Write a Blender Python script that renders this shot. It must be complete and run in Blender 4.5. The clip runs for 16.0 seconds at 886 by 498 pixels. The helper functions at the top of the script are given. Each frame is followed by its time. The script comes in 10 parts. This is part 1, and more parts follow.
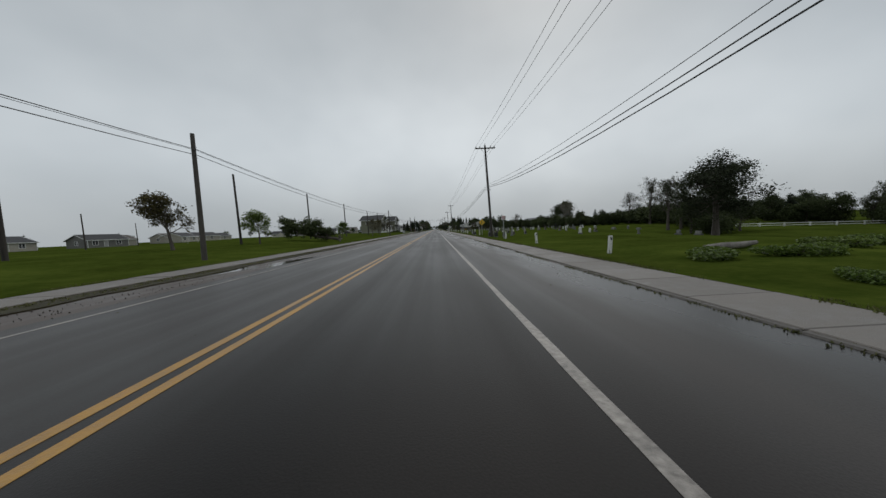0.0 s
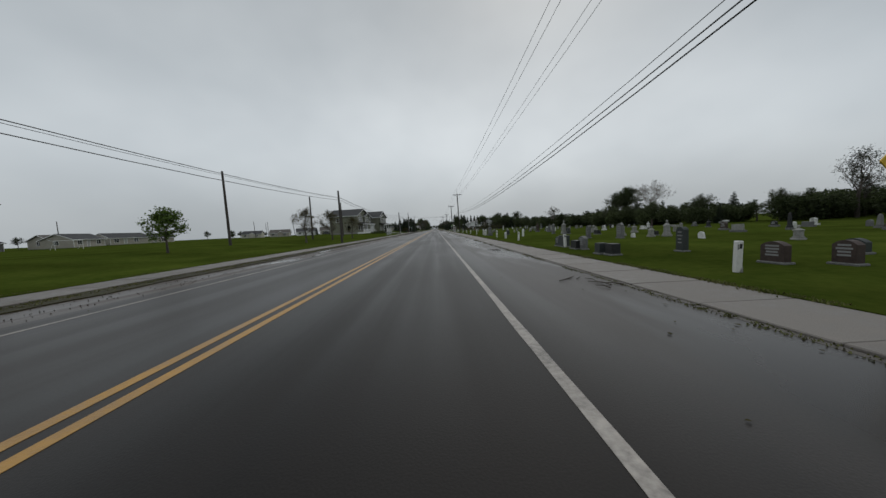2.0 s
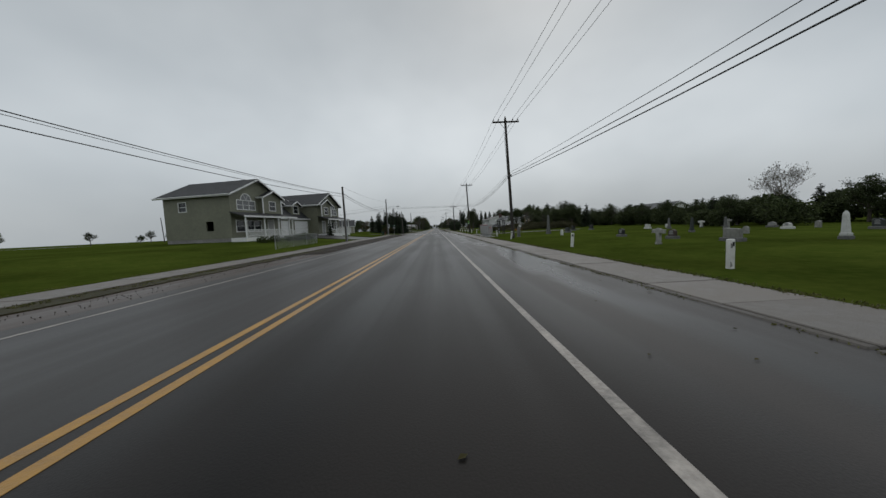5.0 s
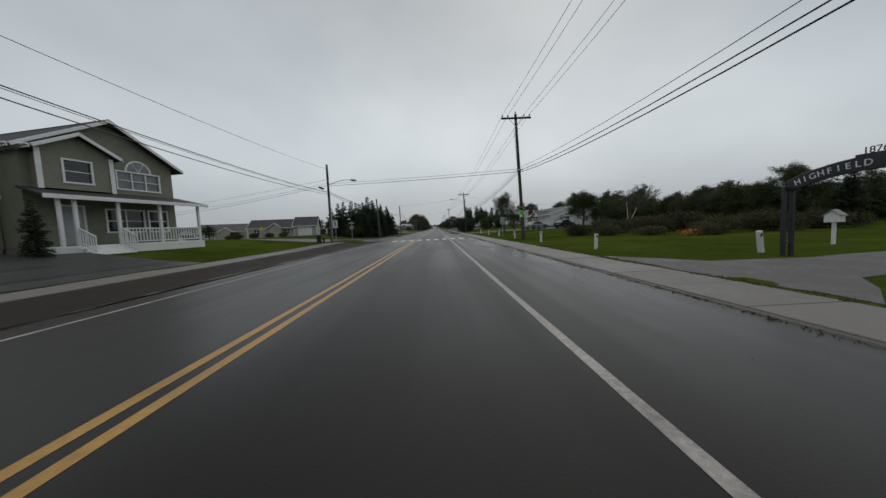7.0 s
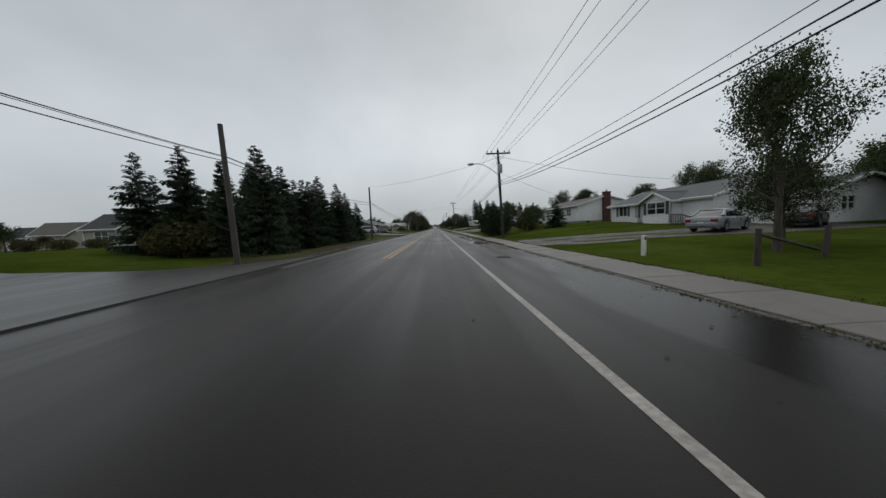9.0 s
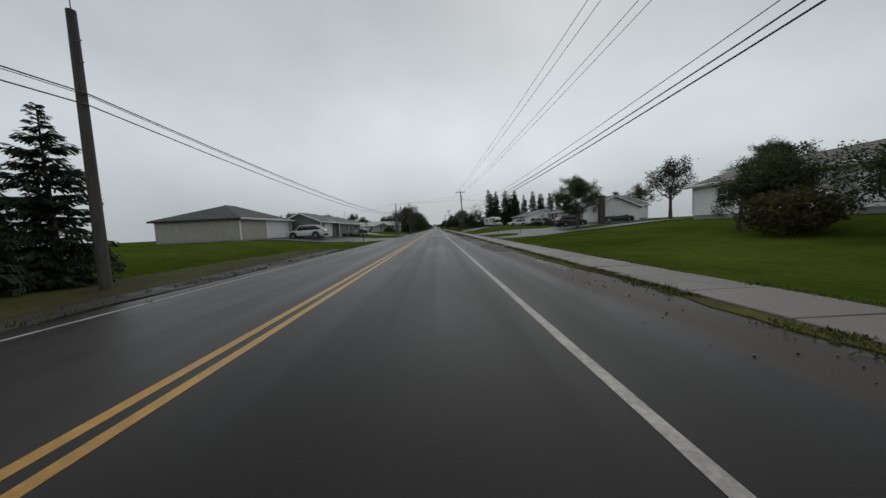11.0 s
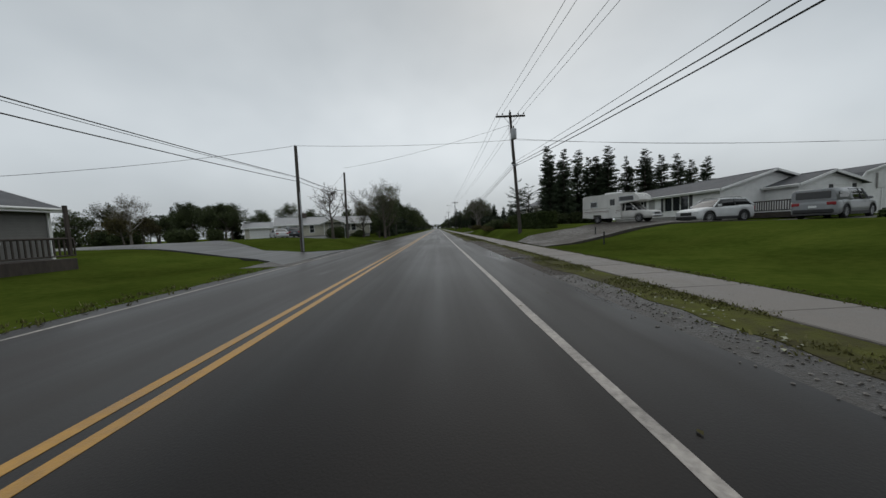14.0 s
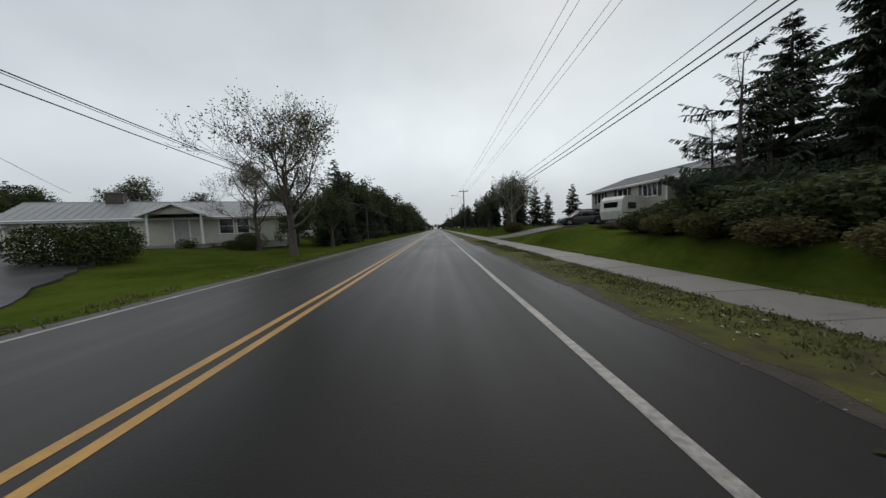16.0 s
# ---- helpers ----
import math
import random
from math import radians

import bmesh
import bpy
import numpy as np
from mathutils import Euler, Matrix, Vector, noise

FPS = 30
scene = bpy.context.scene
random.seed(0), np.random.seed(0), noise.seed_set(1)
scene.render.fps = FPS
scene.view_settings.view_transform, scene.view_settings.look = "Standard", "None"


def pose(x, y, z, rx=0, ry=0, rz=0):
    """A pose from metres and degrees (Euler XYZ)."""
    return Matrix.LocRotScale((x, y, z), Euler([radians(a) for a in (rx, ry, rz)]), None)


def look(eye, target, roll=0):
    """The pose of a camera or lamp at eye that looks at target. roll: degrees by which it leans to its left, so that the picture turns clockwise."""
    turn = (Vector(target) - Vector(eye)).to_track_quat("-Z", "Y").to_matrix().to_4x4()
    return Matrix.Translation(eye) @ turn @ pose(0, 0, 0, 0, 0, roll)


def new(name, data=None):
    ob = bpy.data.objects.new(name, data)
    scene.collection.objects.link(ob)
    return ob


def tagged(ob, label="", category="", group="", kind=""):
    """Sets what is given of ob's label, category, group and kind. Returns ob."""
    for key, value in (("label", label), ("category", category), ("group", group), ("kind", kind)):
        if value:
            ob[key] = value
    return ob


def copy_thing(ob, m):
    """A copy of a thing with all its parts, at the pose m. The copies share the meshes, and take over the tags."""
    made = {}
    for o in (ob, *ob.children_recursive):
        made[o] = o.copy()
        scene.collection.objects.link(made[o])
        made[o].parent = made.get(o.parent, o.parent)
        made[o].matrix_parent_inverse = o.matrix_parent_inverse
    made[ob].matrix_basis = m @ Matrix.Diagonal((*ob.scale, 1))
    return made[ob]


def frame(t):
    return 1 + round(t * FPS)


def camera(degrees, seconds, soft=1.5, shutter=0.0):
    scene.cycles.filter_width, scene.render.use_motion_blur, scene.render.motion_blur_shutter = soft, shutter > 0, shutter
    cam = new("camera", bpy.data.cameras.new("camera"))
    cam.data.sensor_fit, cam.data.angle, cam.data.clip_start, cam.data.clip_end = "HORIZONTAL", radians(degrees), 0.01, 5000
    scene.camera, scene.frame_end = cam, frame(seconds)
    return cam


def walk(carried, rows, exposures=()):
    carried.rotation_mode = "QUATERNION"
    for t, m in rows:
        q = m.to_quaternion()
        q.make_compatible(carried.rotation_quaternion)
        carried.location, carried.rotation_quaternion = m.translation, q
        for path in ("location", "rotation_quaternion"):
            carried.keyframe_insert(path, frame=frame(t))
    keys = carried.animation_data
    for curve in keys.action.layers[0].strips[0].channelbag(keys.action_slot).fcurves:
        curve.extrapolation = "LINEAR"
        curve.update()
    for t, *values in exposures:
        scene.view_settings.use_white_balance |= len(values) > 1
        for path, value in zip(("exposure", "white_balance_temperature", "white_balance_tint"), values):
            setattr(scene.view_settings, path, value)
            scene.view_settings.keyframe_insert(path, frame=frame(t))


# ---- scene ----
import colorsys

cam = camera(112.0, 16.0, soft=1.45)
PATH = [
    (0, (2.545, 0.000, 1.260), (2.755, 9.974, 0.577), -2.64),
    (0.5, (2.648, 9.533, 1.260), (2.857, 19.507, 0.574), -2.64),
    (1, (2.701, 19.026, 1.260), (2.907, 29.000, 0.570), -2.65),
    (1.5, (2.714, 28.479, 1.260), (2.920, 38.453, 0.567), -2.65),
    (2, (2.699, 37.892, 1.260), (2.903, 47.866, 0.563), -2.65),
    (2.5, (2.665, 47.266, 1.260), (2.867, 57.239, 0.561), -2.66),
    (3, (2.618, 56.599, 1.260), (2.819, 66.572, 0.558), -2.66),
    (3.5, (2.577, 65.891, 1.260), (2.777, 75.864, 0.555), -2.66),
    (6, (2.402, 111.690, 1.260), (2.592, 121.662, 0.547), -2.67),
    (6.5, (2.367, 120.718, 1.260), (2.555, 130.691, 0.546), -2.67),
    (7, (2.340, 129.703, 1.260), (2.525, 139.675, 0.545), -2.68),
    (7.5, (2.320, 138.627, 1.260), (2.503, 148.600, 0.544), -2.68),
    (8, (2.306, 147.476, 1.260), (2.487, 157.448, 0.544), -2.68),
    (8.5, (2.307, 156.248, 1.260), (2.485, 166.221, 0.544), -2.68),
    (9, (2.312, 164.944, 1.260), (2.489, 174.917, 0.544), -2.68),
    (9.5, (2.322, 173.565, 1.260), (2.495, 183.538, 0.544), -2.68),
    (10, (2.333, 182.136, 1.260), (2.504, 192.109, 0.545), -2.68),
    (12.5, (2.392, 224.654, 1.260), (2.549, 234.628, 0.551), -2.69),
    (13, (2.402, 233.092, 1.260), (2.557, 243.066, 0.553), -2.69),
    (13.5, (2.411, 241.509, 1.260), (2.562, 251.483, 0.556), -2.69),
    (14, (2.414, 249.906, 1.260), (2.562, 259.880, 0.558), -2.69),
    (14.5, (2.401, 258.283, 1.260), (2.546, 268.258, 0.561), -2.69),
    (15, (2.384, 266.640, 1.260), (2.526, 276.615, 0.564), -2.69),
    (15.5, (2.363, 274.978, 1.260), (2.501, 284.953, 0.567), -2.69),
    (16, (2.338, 283.295, 1.260), (2.473, 293.270, 0.570), -2.69),
]
walk(cam, [(t, look(eye, target, roll)) for t, eye, target, roll in PATH],
     exposures=[(0.0, 0.02), (3.5, 0.02), (8.0, 0.06), (10.0, 0.12), (13.0, 0.14), (14.5, 0.19), (16.0, 0.34)])

# ---------------------------------------------------------------- sky and light
world = bpy.data.worlds.new("overcast_sky")
scene.world = world
world.use_nodes = True
wn, wl = world.node_tree.nodes, world.node_tree.links
wbg = wn["Background"]
sky = wn.new("ShaderNodeTexSky")
sky.sky_type, sky.sun_disc = "NISHITA", False
sky.sun_elevation, sky.sun_rotation = radians(48), radians(20)
sky.air_density, sky.dust_density = 1.0, 4.0
tc = wn.new("ShaderNodeTexCoord")
mp = wn.new("ShaderNodeMapping")
mp.inputs["Scale"].default_value = (1.0, 1.0, 1.5)
wl.new(tc.outputs["Generated"], mp.inputs["Vector"])
cn = wn.new("ShaderNodeTexNoise")
cn.inputs["Scale"].default_value, cn.inputs["Detail"].default_value, cn.inputs["Roughness"].default_value = 1.5, 4.0, 0.5
wl.new(mp.outputs["Vector"], cn.inputs["Vector"])
cr = wn.new("ShaderNodeValToRGB")
cr.color_ramp.elements[0].position, cr.color_ramp.elements[0].color = 0.30, (4.6, 5.06, 5.4, 1)
cr.color_ramp.elements[1].position, cr.color_ramp.elements[1].color = 0.72, (6.75, 7.22, 7.5, 1)
wl.new(cn.outputs["Fac"], cr.inputs["Fac"])
wm = wn.new("ShaderNodeMixRGB")
wm.inputs["Fac"].default_value = 0.94
wl.new(sky.outputs["Color"], wm.inputs["Color1"])
wl.new(cr.outputs["Color"], wm.inputs["Color2"])
# thicker cloud overhead, paler towards the horizon
sep = wn.new("ShaderNodeSeparateXYZ")
wl.new(tc.outputs["Generated"], sep.inputs[0])
grad = wn.new("ShaderNodeValToRGB")
grad.color_ramp.interpolation = "EASE"
grad.color_ramp.elements[0].position, grad.color_ramp.elements[0].color = 0.0, (0.71, 0.71, 0.71, 1)
grad.color_ramp.elements[1].position, grad.color_ramp.elements[1].color = 1.0, (0.86, 0.86, 0.86, 1)
peak = grad.color_ramp.elements.new(0.22)
peak.color = (0.97, 0.97, 0.97, 1)
high = grad.color_ramp.elements.new(0.62)
high.color = (0.76, 0.76, 0.76, 1)
wl.new(sep.outputs["Z"], grad.inputs["Fac"])
mul = wn.new("ShaderNodeMixRGB")
mul.blend_type = "MULTIPLY"
mul.inputs["Fac"].default_value = 1.0
wl.new(wm.outputs["Color"], mul.inputs["Color1"])
wl.new(grad.outputs["Color"], mul.inputs["Color2"])
wl.new(mul.outputs["Color"], wbg.inputs["Color"])
wbg.inputs["Strength"].default_value = 0.1

sun_data = bpy.data.lights.new("sun_behind_cloud", "SUN")
sun_data.energy, sun_data.angle, sun_data.color = 0.5, radians(60), (1.0, 0.98, 0.95)
sun = new("sun_behind_cloud", sun_data)
sun.matrix_world = look((0, 0, 100), (-10, -38, 50))

# ---------------------------------------------------------------- materials
MATS = {}


def material(name, c1, c2=None, scale=6.0, rough=0.8, rough2=None, bump=0.0, bscale=None, metal=0.0, spec=0.5,
             stretch=(1, 1, 1), vary=0.0, island=0.0, coat=0.0, coords="world", emit=None, blotch=0.0):
    """Two-scale noise between two colours, with relief and roughness that follow it."""
    if name in MATS:
        return MATS[name]
    m = bpy.data.materials.new(name)
    MATS[name] = m
    m.use_nodes = True
    n, l = m.node_tree.nodes, m.node_tree.links
    b = n["Principled BSDF"]
    c2 = c2 or tuple(v * 0.75 for v in c1)
    if coords == "world":
        src = n.new("ShaderNodeNewGeometry").outputs["Position"]
    else:
        src = n.new("ShaderNodeTexCoord").outputs["Object"]
    mpn = n.new("ShaderNodeMapping")
    mpn.inputs["Scale"].default_value = stretch
    l.new(src, mpn.inputs["Vector"])
    fine = n.new("ShaderNodeTexNoise")
    fine.inputs["Scale"].default_value, fine.inputs["Detail"].default_value = scale, 6.0
    coarse = n.new("ShaderNodeTexNoise")
    coarse.inputs["Scale"].default_value, coarse.inputs["Detail"].default_value = scale * 0.13, 3.0
    l.new(mpn.outputs["Vector"], fine.inputs["Vector"])
    l.new(mpn.outputs["Vector"], coarse.inputs["Vector"])
    add = n.new("ShaderNodeMath")
    add.operation = "ADD"
    l.new(fine.outputs["Fac"], add.inputs[0])
    l.new(coarse.outputs["Fac"], add.inputs[1])
    mr = n.new("ShaderNodeMapRange")
    mr.inputs["From Min"].default_value, mr.inputs["From Max"].default_value = 0.72, 1.28
    l.new(add.outputs[0], mr.inputs["Value"])
    mix = n.new("ShaderNodeMixRGB")
    mix.inputs["Color1"].default_value, mix.inputs["Color2"].default_value = (*c1, 1), (*c2, 1)
    l.new(mr.outputs["Result"], mix.inputs["Fac"])
    col = mix.outputs["Color"]
    if blotch:
        big = n.new("ShaderNodeTexNoise")
        big.inputs["Scale"].default_value, big.inputs["Detail"].default_value = 0.16, 5.0
        l.new(mpn.outputs["Vector"], big.inputs["Vector"])
        br = n.new("ShaderNodeMapRange")
        br.inputs["From Min"].default_value, br.inputs["From Max"].default_value = 0.35, 0.65
        br.inputs["To Min"].default_value, br.inputs["To Max"].default_value = 1 - blotch, 1 + blotch
        l.new(big.outputs["Fac"], br.inputs["Value"])
        hb = n.new("ShaderNodeHueSaturation")
        hb.inputs["Saturation"].default_value = 0.94
        l.new(br.outputs["Result"], hb.inputs["Value"])
        l.new(col, hb.inputs["Color"])
        col = hb.outputs["Color"]
    for amount, out in ((vary, ("ShaderNodeObjectInfo", "Random")), (island, ("ShaderNodeNewGeometry", "Random Per Island"))):
        if amount:
            rnd = n.new(out[0]).outputs[out[1]]
            hs = n.new("ShaderNodeHueSaturation")
            vr = n.new("ShaderNodeMapRange")
            vr.inputs["To Min"].default_value, vr.inputs["To Max"].default_value = 1 - amount, 1 + amount
            l.new(rnd, vr.inputs["Value"])
            l.new(vr.outputs["Result"], hs.inputs["Value"])
            l.new(col, hs.inputs["Color"])
            col = hs.outputs["Color"]
    l.new(col, b.inputs["Base Color"])
    b.inputs["Metallic"].default_value = metal
    b.inputs["Specular IOR Level"].default_value = spec
    if rough2 is None:
        b.inputs["Roughness"].default_value = rough
    else:
        rr = n.new("ShaderNodeMapRange")
        rr.inputs["From Min"].default_value, rr.inputs["From Max"].default_value = 0.75, 1.25
        rr.inputs["To Min"].default_value, rr.inputs["To Max"].default_value = rough, rough2
        l.new(add.outputs[0], rr.inputs["Value"])
        l.new(rr.outputs["Result"], b.inputs["Roughness"])
    if coat:
        b.inputs["Coat Weight"].default_value, b.inputs["Coat Roughness"].default_value = coat, 0.08
    if bump:
        bn = n.new("ShaderNodeTexNoise")
        bn.inputs["Scale"].default_value, bn.inputs["Detail"].default_value = bscale or scale * 3, 4.0
        l.new(mpn.outputs["Vector"], bn.inputs["Vector"])
        bp = n.new("ShaderNodeBump")
        bp.inputs["Strength"].default_value, bp.inputs["Distance"].default_value = bump, 0.02
        l.new(bn.outputs["Fac"], bp.inputs["Height"])
        l.new(bp.outputs["Normal"], b.inputs["Normal"])
    if emit:
        b.inputs["Emission Color"].default_value, b.inputs["Emission Strength"].default_value = (*emit, 1), 1.0
    return m


def siding(name, c1, c2, pitch=0.115):
    """Horizontal lapped boards: a saw-tooth relief over painted, weathered boards."""
    m = material(name, c1, c2, scale=3.0, rough=0.55, bump=0.0)
    n, l = m.node_tree.nodes, m.node_tree.links
    b = n["Principled BSDF"]
    pos = n.new("ShaderNodeNewGeometry").outputs["Position"]
    sp = n.new("ShaderNodeSeparateXYZ")
    l.new(pos, sp.inputs[0])
    dv = n.new("ShaderNodeMath")
    dv.operation = "DIVIDE"
    dv.inputs[1].default_value = pitch
    l.new(sp.outputs["Z"], dv.inputs[0])
    fr = n.new("ShaderNodeMath")
    fr.operation = "FRACT"
    l.new(dv.outputs[0], fr.inputs[0])
    bp = n.new("ShaderNodeBump")
    bp.inputs["Strength"].default_value, bp.inputs["Distance"].default_value = 1.0, 0.012
    bp.invert = True
    l.new(fr.outputs[0], bp.inputs["Height"])
    l.new(bp.outputs["Normal"], b.inputs["Normal"])
    return m


def wet_asphalt(name, dark, light, puddle, wet=(0.36, 0.47), spec=0.16, gutter=0.0):
    """Worn asphalt under a film of rain: wheel paths along the road, standing water in the low spots."""
    m = bpy.data.materials.new(name)
    MATS[name] = m
    m.use_nodes = True
    n, l = m.node_tree.nodes, m.node_tree.links
    b = n["Principled BSDF"]
    pos = n.new("ShaderNodeNewGeometry").outputs["Position"]

    def noise_at(scale, stretch, detail=4.0):
        mpn = n.new("ShaderNodeMapping")
        mpn.inputs["Scale"].default_value = stretch
        l.new(pos, mpn.inputs["Vector"])
        t = n.new("ShaderNodeTexNoise")
        t.inputs["Scale"].default_value, t.inputs["Detail"].default_value = scale, detail
        l.new(mpn.outputs["Vector"], t.inputs["Vector"])
        return t.outputs["Fac"]

    def ramp(v, a, bb, lo=0.0, hi=1.0):
        r = n.new("ShaderNodeMapRange")
        r.interpolation_type = "SMOOTHSTEP"
        for k, x in (("From Min", a), ("From Max", bb), ("To Min", lo), ("To Max", hi)):
            r.inputs[k].default_value = x
        l.new(v, r.inputs["Value"])
        return r.outputs["Result"]

    def op(kind, x, y):
        o = n.new("ShaderNodeMath")
        o.operation = kind
        for k, v in ((0, x), (1, y)):
            if isinstance(v, float):
                o.inputs[k].default_value = v
            else:
                l.new(v, o.inputs[k])
        return o.outputs[0]

    grit = noise_at(60.0, (1, 1, 1), 3.0)
    streak = noise_at(1.1, (1.6, 0.03, 1), 4.0)
    patch = noise_at(0.35, (1, 0.35, 1), 3.0)
    pool = noise_at(0.55, (1, 0.22, 1), 5.0)
    f = op("ADD", op("MULTIPLY", grit, 0.45), op("ADD", op("MULTIPLY", streak, 0.65), op("MULTIPLY", patch, 0.5)))
    mix = n.new("ShaderNodeMixRGB")
    mix.inputs["Color1"].default_value, mix.inputs["Color2"].default_value = (*dark, 1), (*light, 1)
    l.new(ramp(f, 0.55, 1.05), mix.inputs["Fac"])
    if gutter:
        sx = n.new("ShaderNodeSeparateXYZ")
        l.new(pos, sx.inputs[0])
        # sky reflection put into the colour: oncoming lane lighter, near lane darker
        lane = n.new("ShaderNodeHueSaturation")
        l.new(ramp(sx.outputs["X"], -0.6, 1.2, 1.42, 0.66), lane.inputs["Value"])
        l.new(mix.outputs["Color"], lane.inputs["Color"])
        mix = lane
        low = ramp(sx.outputs["X"], 4.0, 5.5, 0.0, gutter)
        # wet shoulder's sheen painted as lighter base colour, fading out from y 150
        edge = n.new("ShaderNodeHueSaturation")
        worn = op("MULTIPLY", ramp(sx.outputs["X"], 3.4, 5.0, 0.0, 1.8), ramp(sx.outputs["Y"], 150.0, 167.0, 1.0, 0.15))
        l.new(op("ADD", worn, 1.0), edge.inputs["Value"])
        l.new(mix.outputs["Color"], edge.inputs["Color"])
        mix = edge
        pool = op("ADD", pool, low)
    water = ramp(pool, puddle, puddle + (0.16 if gutter else 0.07))
    darken = n.new("ShaderNodeMixRGB")
    darken.blend_type = "MULTIPLY"
    darken.inputs["Color2"].default_value = (0.45, 0.43, 0.42, 1)
    l.new(water, darken.inputs["Fac"])
    l.new(mix.outputs["Color"], darken.inputs["Color1"])
    l.new(darken.outputs["Color"], b.inputs["Base Color"])
    film = ramp(op("ADD", op("MULTIPLY", streak, 0.7), op("MULTIPLY", patch, 0.5)), 0.42, 0.75, *wet)
    rough = n.new("ShaderNodeMixRGB")
    rough.inputs["Color2"].default_value = (0.27, 0.27, 0.27, 1) if gutter else (0.06, 0.06, 0.06, 1)
    l.new(water, rough.inputs["Fac"])
    l.new(film, rough.inputs["Color1"])
    l.new(rough.outputs["Color"], b.inputs["Roughness"])
    if gutter:
        l.new(op("ADD", ramp(sx.outputs["X"], -0.6, 1.2, spec * 1.2, spec * 0.85), op("MULTIPLY", worn, 0.06)), b.inputs["Specular IOR Level"])
    else:
        b.inputs["Specular IOR Level"].default_value = spec
    bp = n.new("ShaderNodeBump")
    bp.inputs["Distance"].default_value = 0.004
    l.new(grit, bp.inputs["Height"])
    l.new(ramp(water, 0.0, 1.0, 0.32, 0.02), bp.inputs["Strength"])
    l.new(bp.outputs["Normal"], b.inputs["Normal"])
    return m


M_ROAD = wet_asphalt("wet_asphalt", (0.0118, 0.0098, 0.0087), (0.0240, 0.0202, 0.0182), 0.70, (0.35, 0.46), 0.17, gutter=0.31)
M_SIDEROAD = wet_asphalt("worn_grey_asphalt", (0.040, 0.038, 0.0365), (0.082, 0.078, 0.075), 0.68, (0.34, 0.46), 0.22)
M_MUD = wet_asphalt("wet_mud_and_grit", (0.036, 0.0245, 0.0185), (0.086, 0.062, 0.049), 0.56, (0.3, 0.5), 0.2)
M_GRIT = wet_asphalt("wet_brown_grit", (0.026, 0.020, 0.016), (0.066, 0.053, 0.043), 0.60, (0.40, 0.58), 0.16)
M_DIRT = material("wet_red_dirt_and_gravel", (0.045, 0.033, 0.026), (0.10, 0.085, 0.072), scale=9, rough=0.35, rough2=0.8, bump=0.8, bscale=45)
M_BANK = material("dark_wet_roadside_dirt", (0.016, 0.0125, 0.0095), (0.046, 0.037, 0.028), scale=7, rough=0.6, rough2=0.95, bump=0.9, bscale=38, spec=0.12)
M_EARTH = material("wet_brown_shoulder_earth", (0.028, 0.0225, 0.018), (0.072, 0.060, 0.049), scale=6, rough=0.5, rough2=0.9, bump=0.9, bscale=36, spec=0.15)
M_MUDSH = material("dark_wet_shoulder_mud", (0.017, 0.0145, 0.0125), (0.046, 0.040, 0.035), scale=5, rough=0.4, rough2=0.85, bump=0.8, bscale=34, spec=0.2)
M_DRIVE = wet_asphalt("worn_driveway_asphalt", (0.030, 0.029, 0.0283), (0.062, 0.060, 0.058), 0.68)
M_WETGRAVEL = material("puddled_brown_gravel", (0.030, 0.026, 0.0215), (0.088, 0.078, 0.066), scale=4, rough=0.35, rough2=0.85, bump=0.8, bscale=50, spec=0.25)
M_GRAVEL = material("grey_gravel_drive", (0.052, 0.046, 0.040), (0.112, 0.102, 0.091), scale=10, rough=0.45, rough2=0.85, bump=0.8, bscale=60)
M_GRASS = material("mown_grass", (0.036, 0.056, 0.0055), (0.063, 0.082, 0.010), scale=5, blotch=0.22, rough=0.95, bump=0.8, bscale=26, spec=0.0)
M_VERGE = material("rough_verge_grass", (0.054, 0.047, 0.026), (0.094, 0.102, 0.018), scale=3.6, rough=0.9, bump=1.0, bscale=24, spec=0.08)
M_MUDGRASS = material("trampled_muddy_grass", (0.026, 0.020, 0.012), (0.050, 0.048, 0.018), scale=3, rough=0.75, bump=1.0, bscale=22, spec=0.15)
M_MUDVERGE = material("needle_strewn_rough_grass", (0.036, 0.031, 0.017), (0.066, 0.068, 0.016), scale=3.0, rough=0.9, bump=1.0, bscale=24, spec=0.08)
M_BLADE = material("grass_blades", (0.066, 0.076, 0.016), (0.125, 0.115, 0.04), scale=2, rough=0.7, island=0.35, spec=0.3)
M_STONY = material("dark_wet_roadside_gravel", (0.018, 0.016, 0.014), (0.068, 0.062, 0.056), scale=16, rough=0.35, rough2=0.75, bump=1.0, bscale=40)
M_IRON = material("worn_cast_iron", (0.06, 0.054, 0.048), (0.12, 0.11, 0.10), scale=18, rough=0.35, rough2=0.6, bump=0.3, metal=0.2)
M_POOL = material("standing_rainwater", (0.010, 0.009, 0.008), (0.016, 0.014, 0.012), scale=2, rough=0.10, spec=0.45)
M_CONC = material("damp_concrete_pavement", (0.118, 0.104, 0.091), (0.185, 0.165, 0.147), scale=5, rough=0.45, rough2=0.75, bump=0.35, bscale=60, vary=0.10)
M_KERB = material("weathered_kerb_concrete", (0.05, 0.043, 0.037), (0.105, 0.094, 0.083), scale=8, rough=0.5, rough2=0.8, bump=0.5)
M_WHITELINE = material("worn_white_road_paint", (0.15, 0.135, 0.12), (0.44, 0.40, 0.36), scale=16, rough=0.35, rough2=0.6, bump=0.4, bscale=50)
M_YELLOW = material("worn_yellow_road_paint", (0.30, 0.16, 0.034), (0.48, 0.265, 0.062), scale=12, rough=0.35, rough2=0.6, bump=0.3, bscale=50)
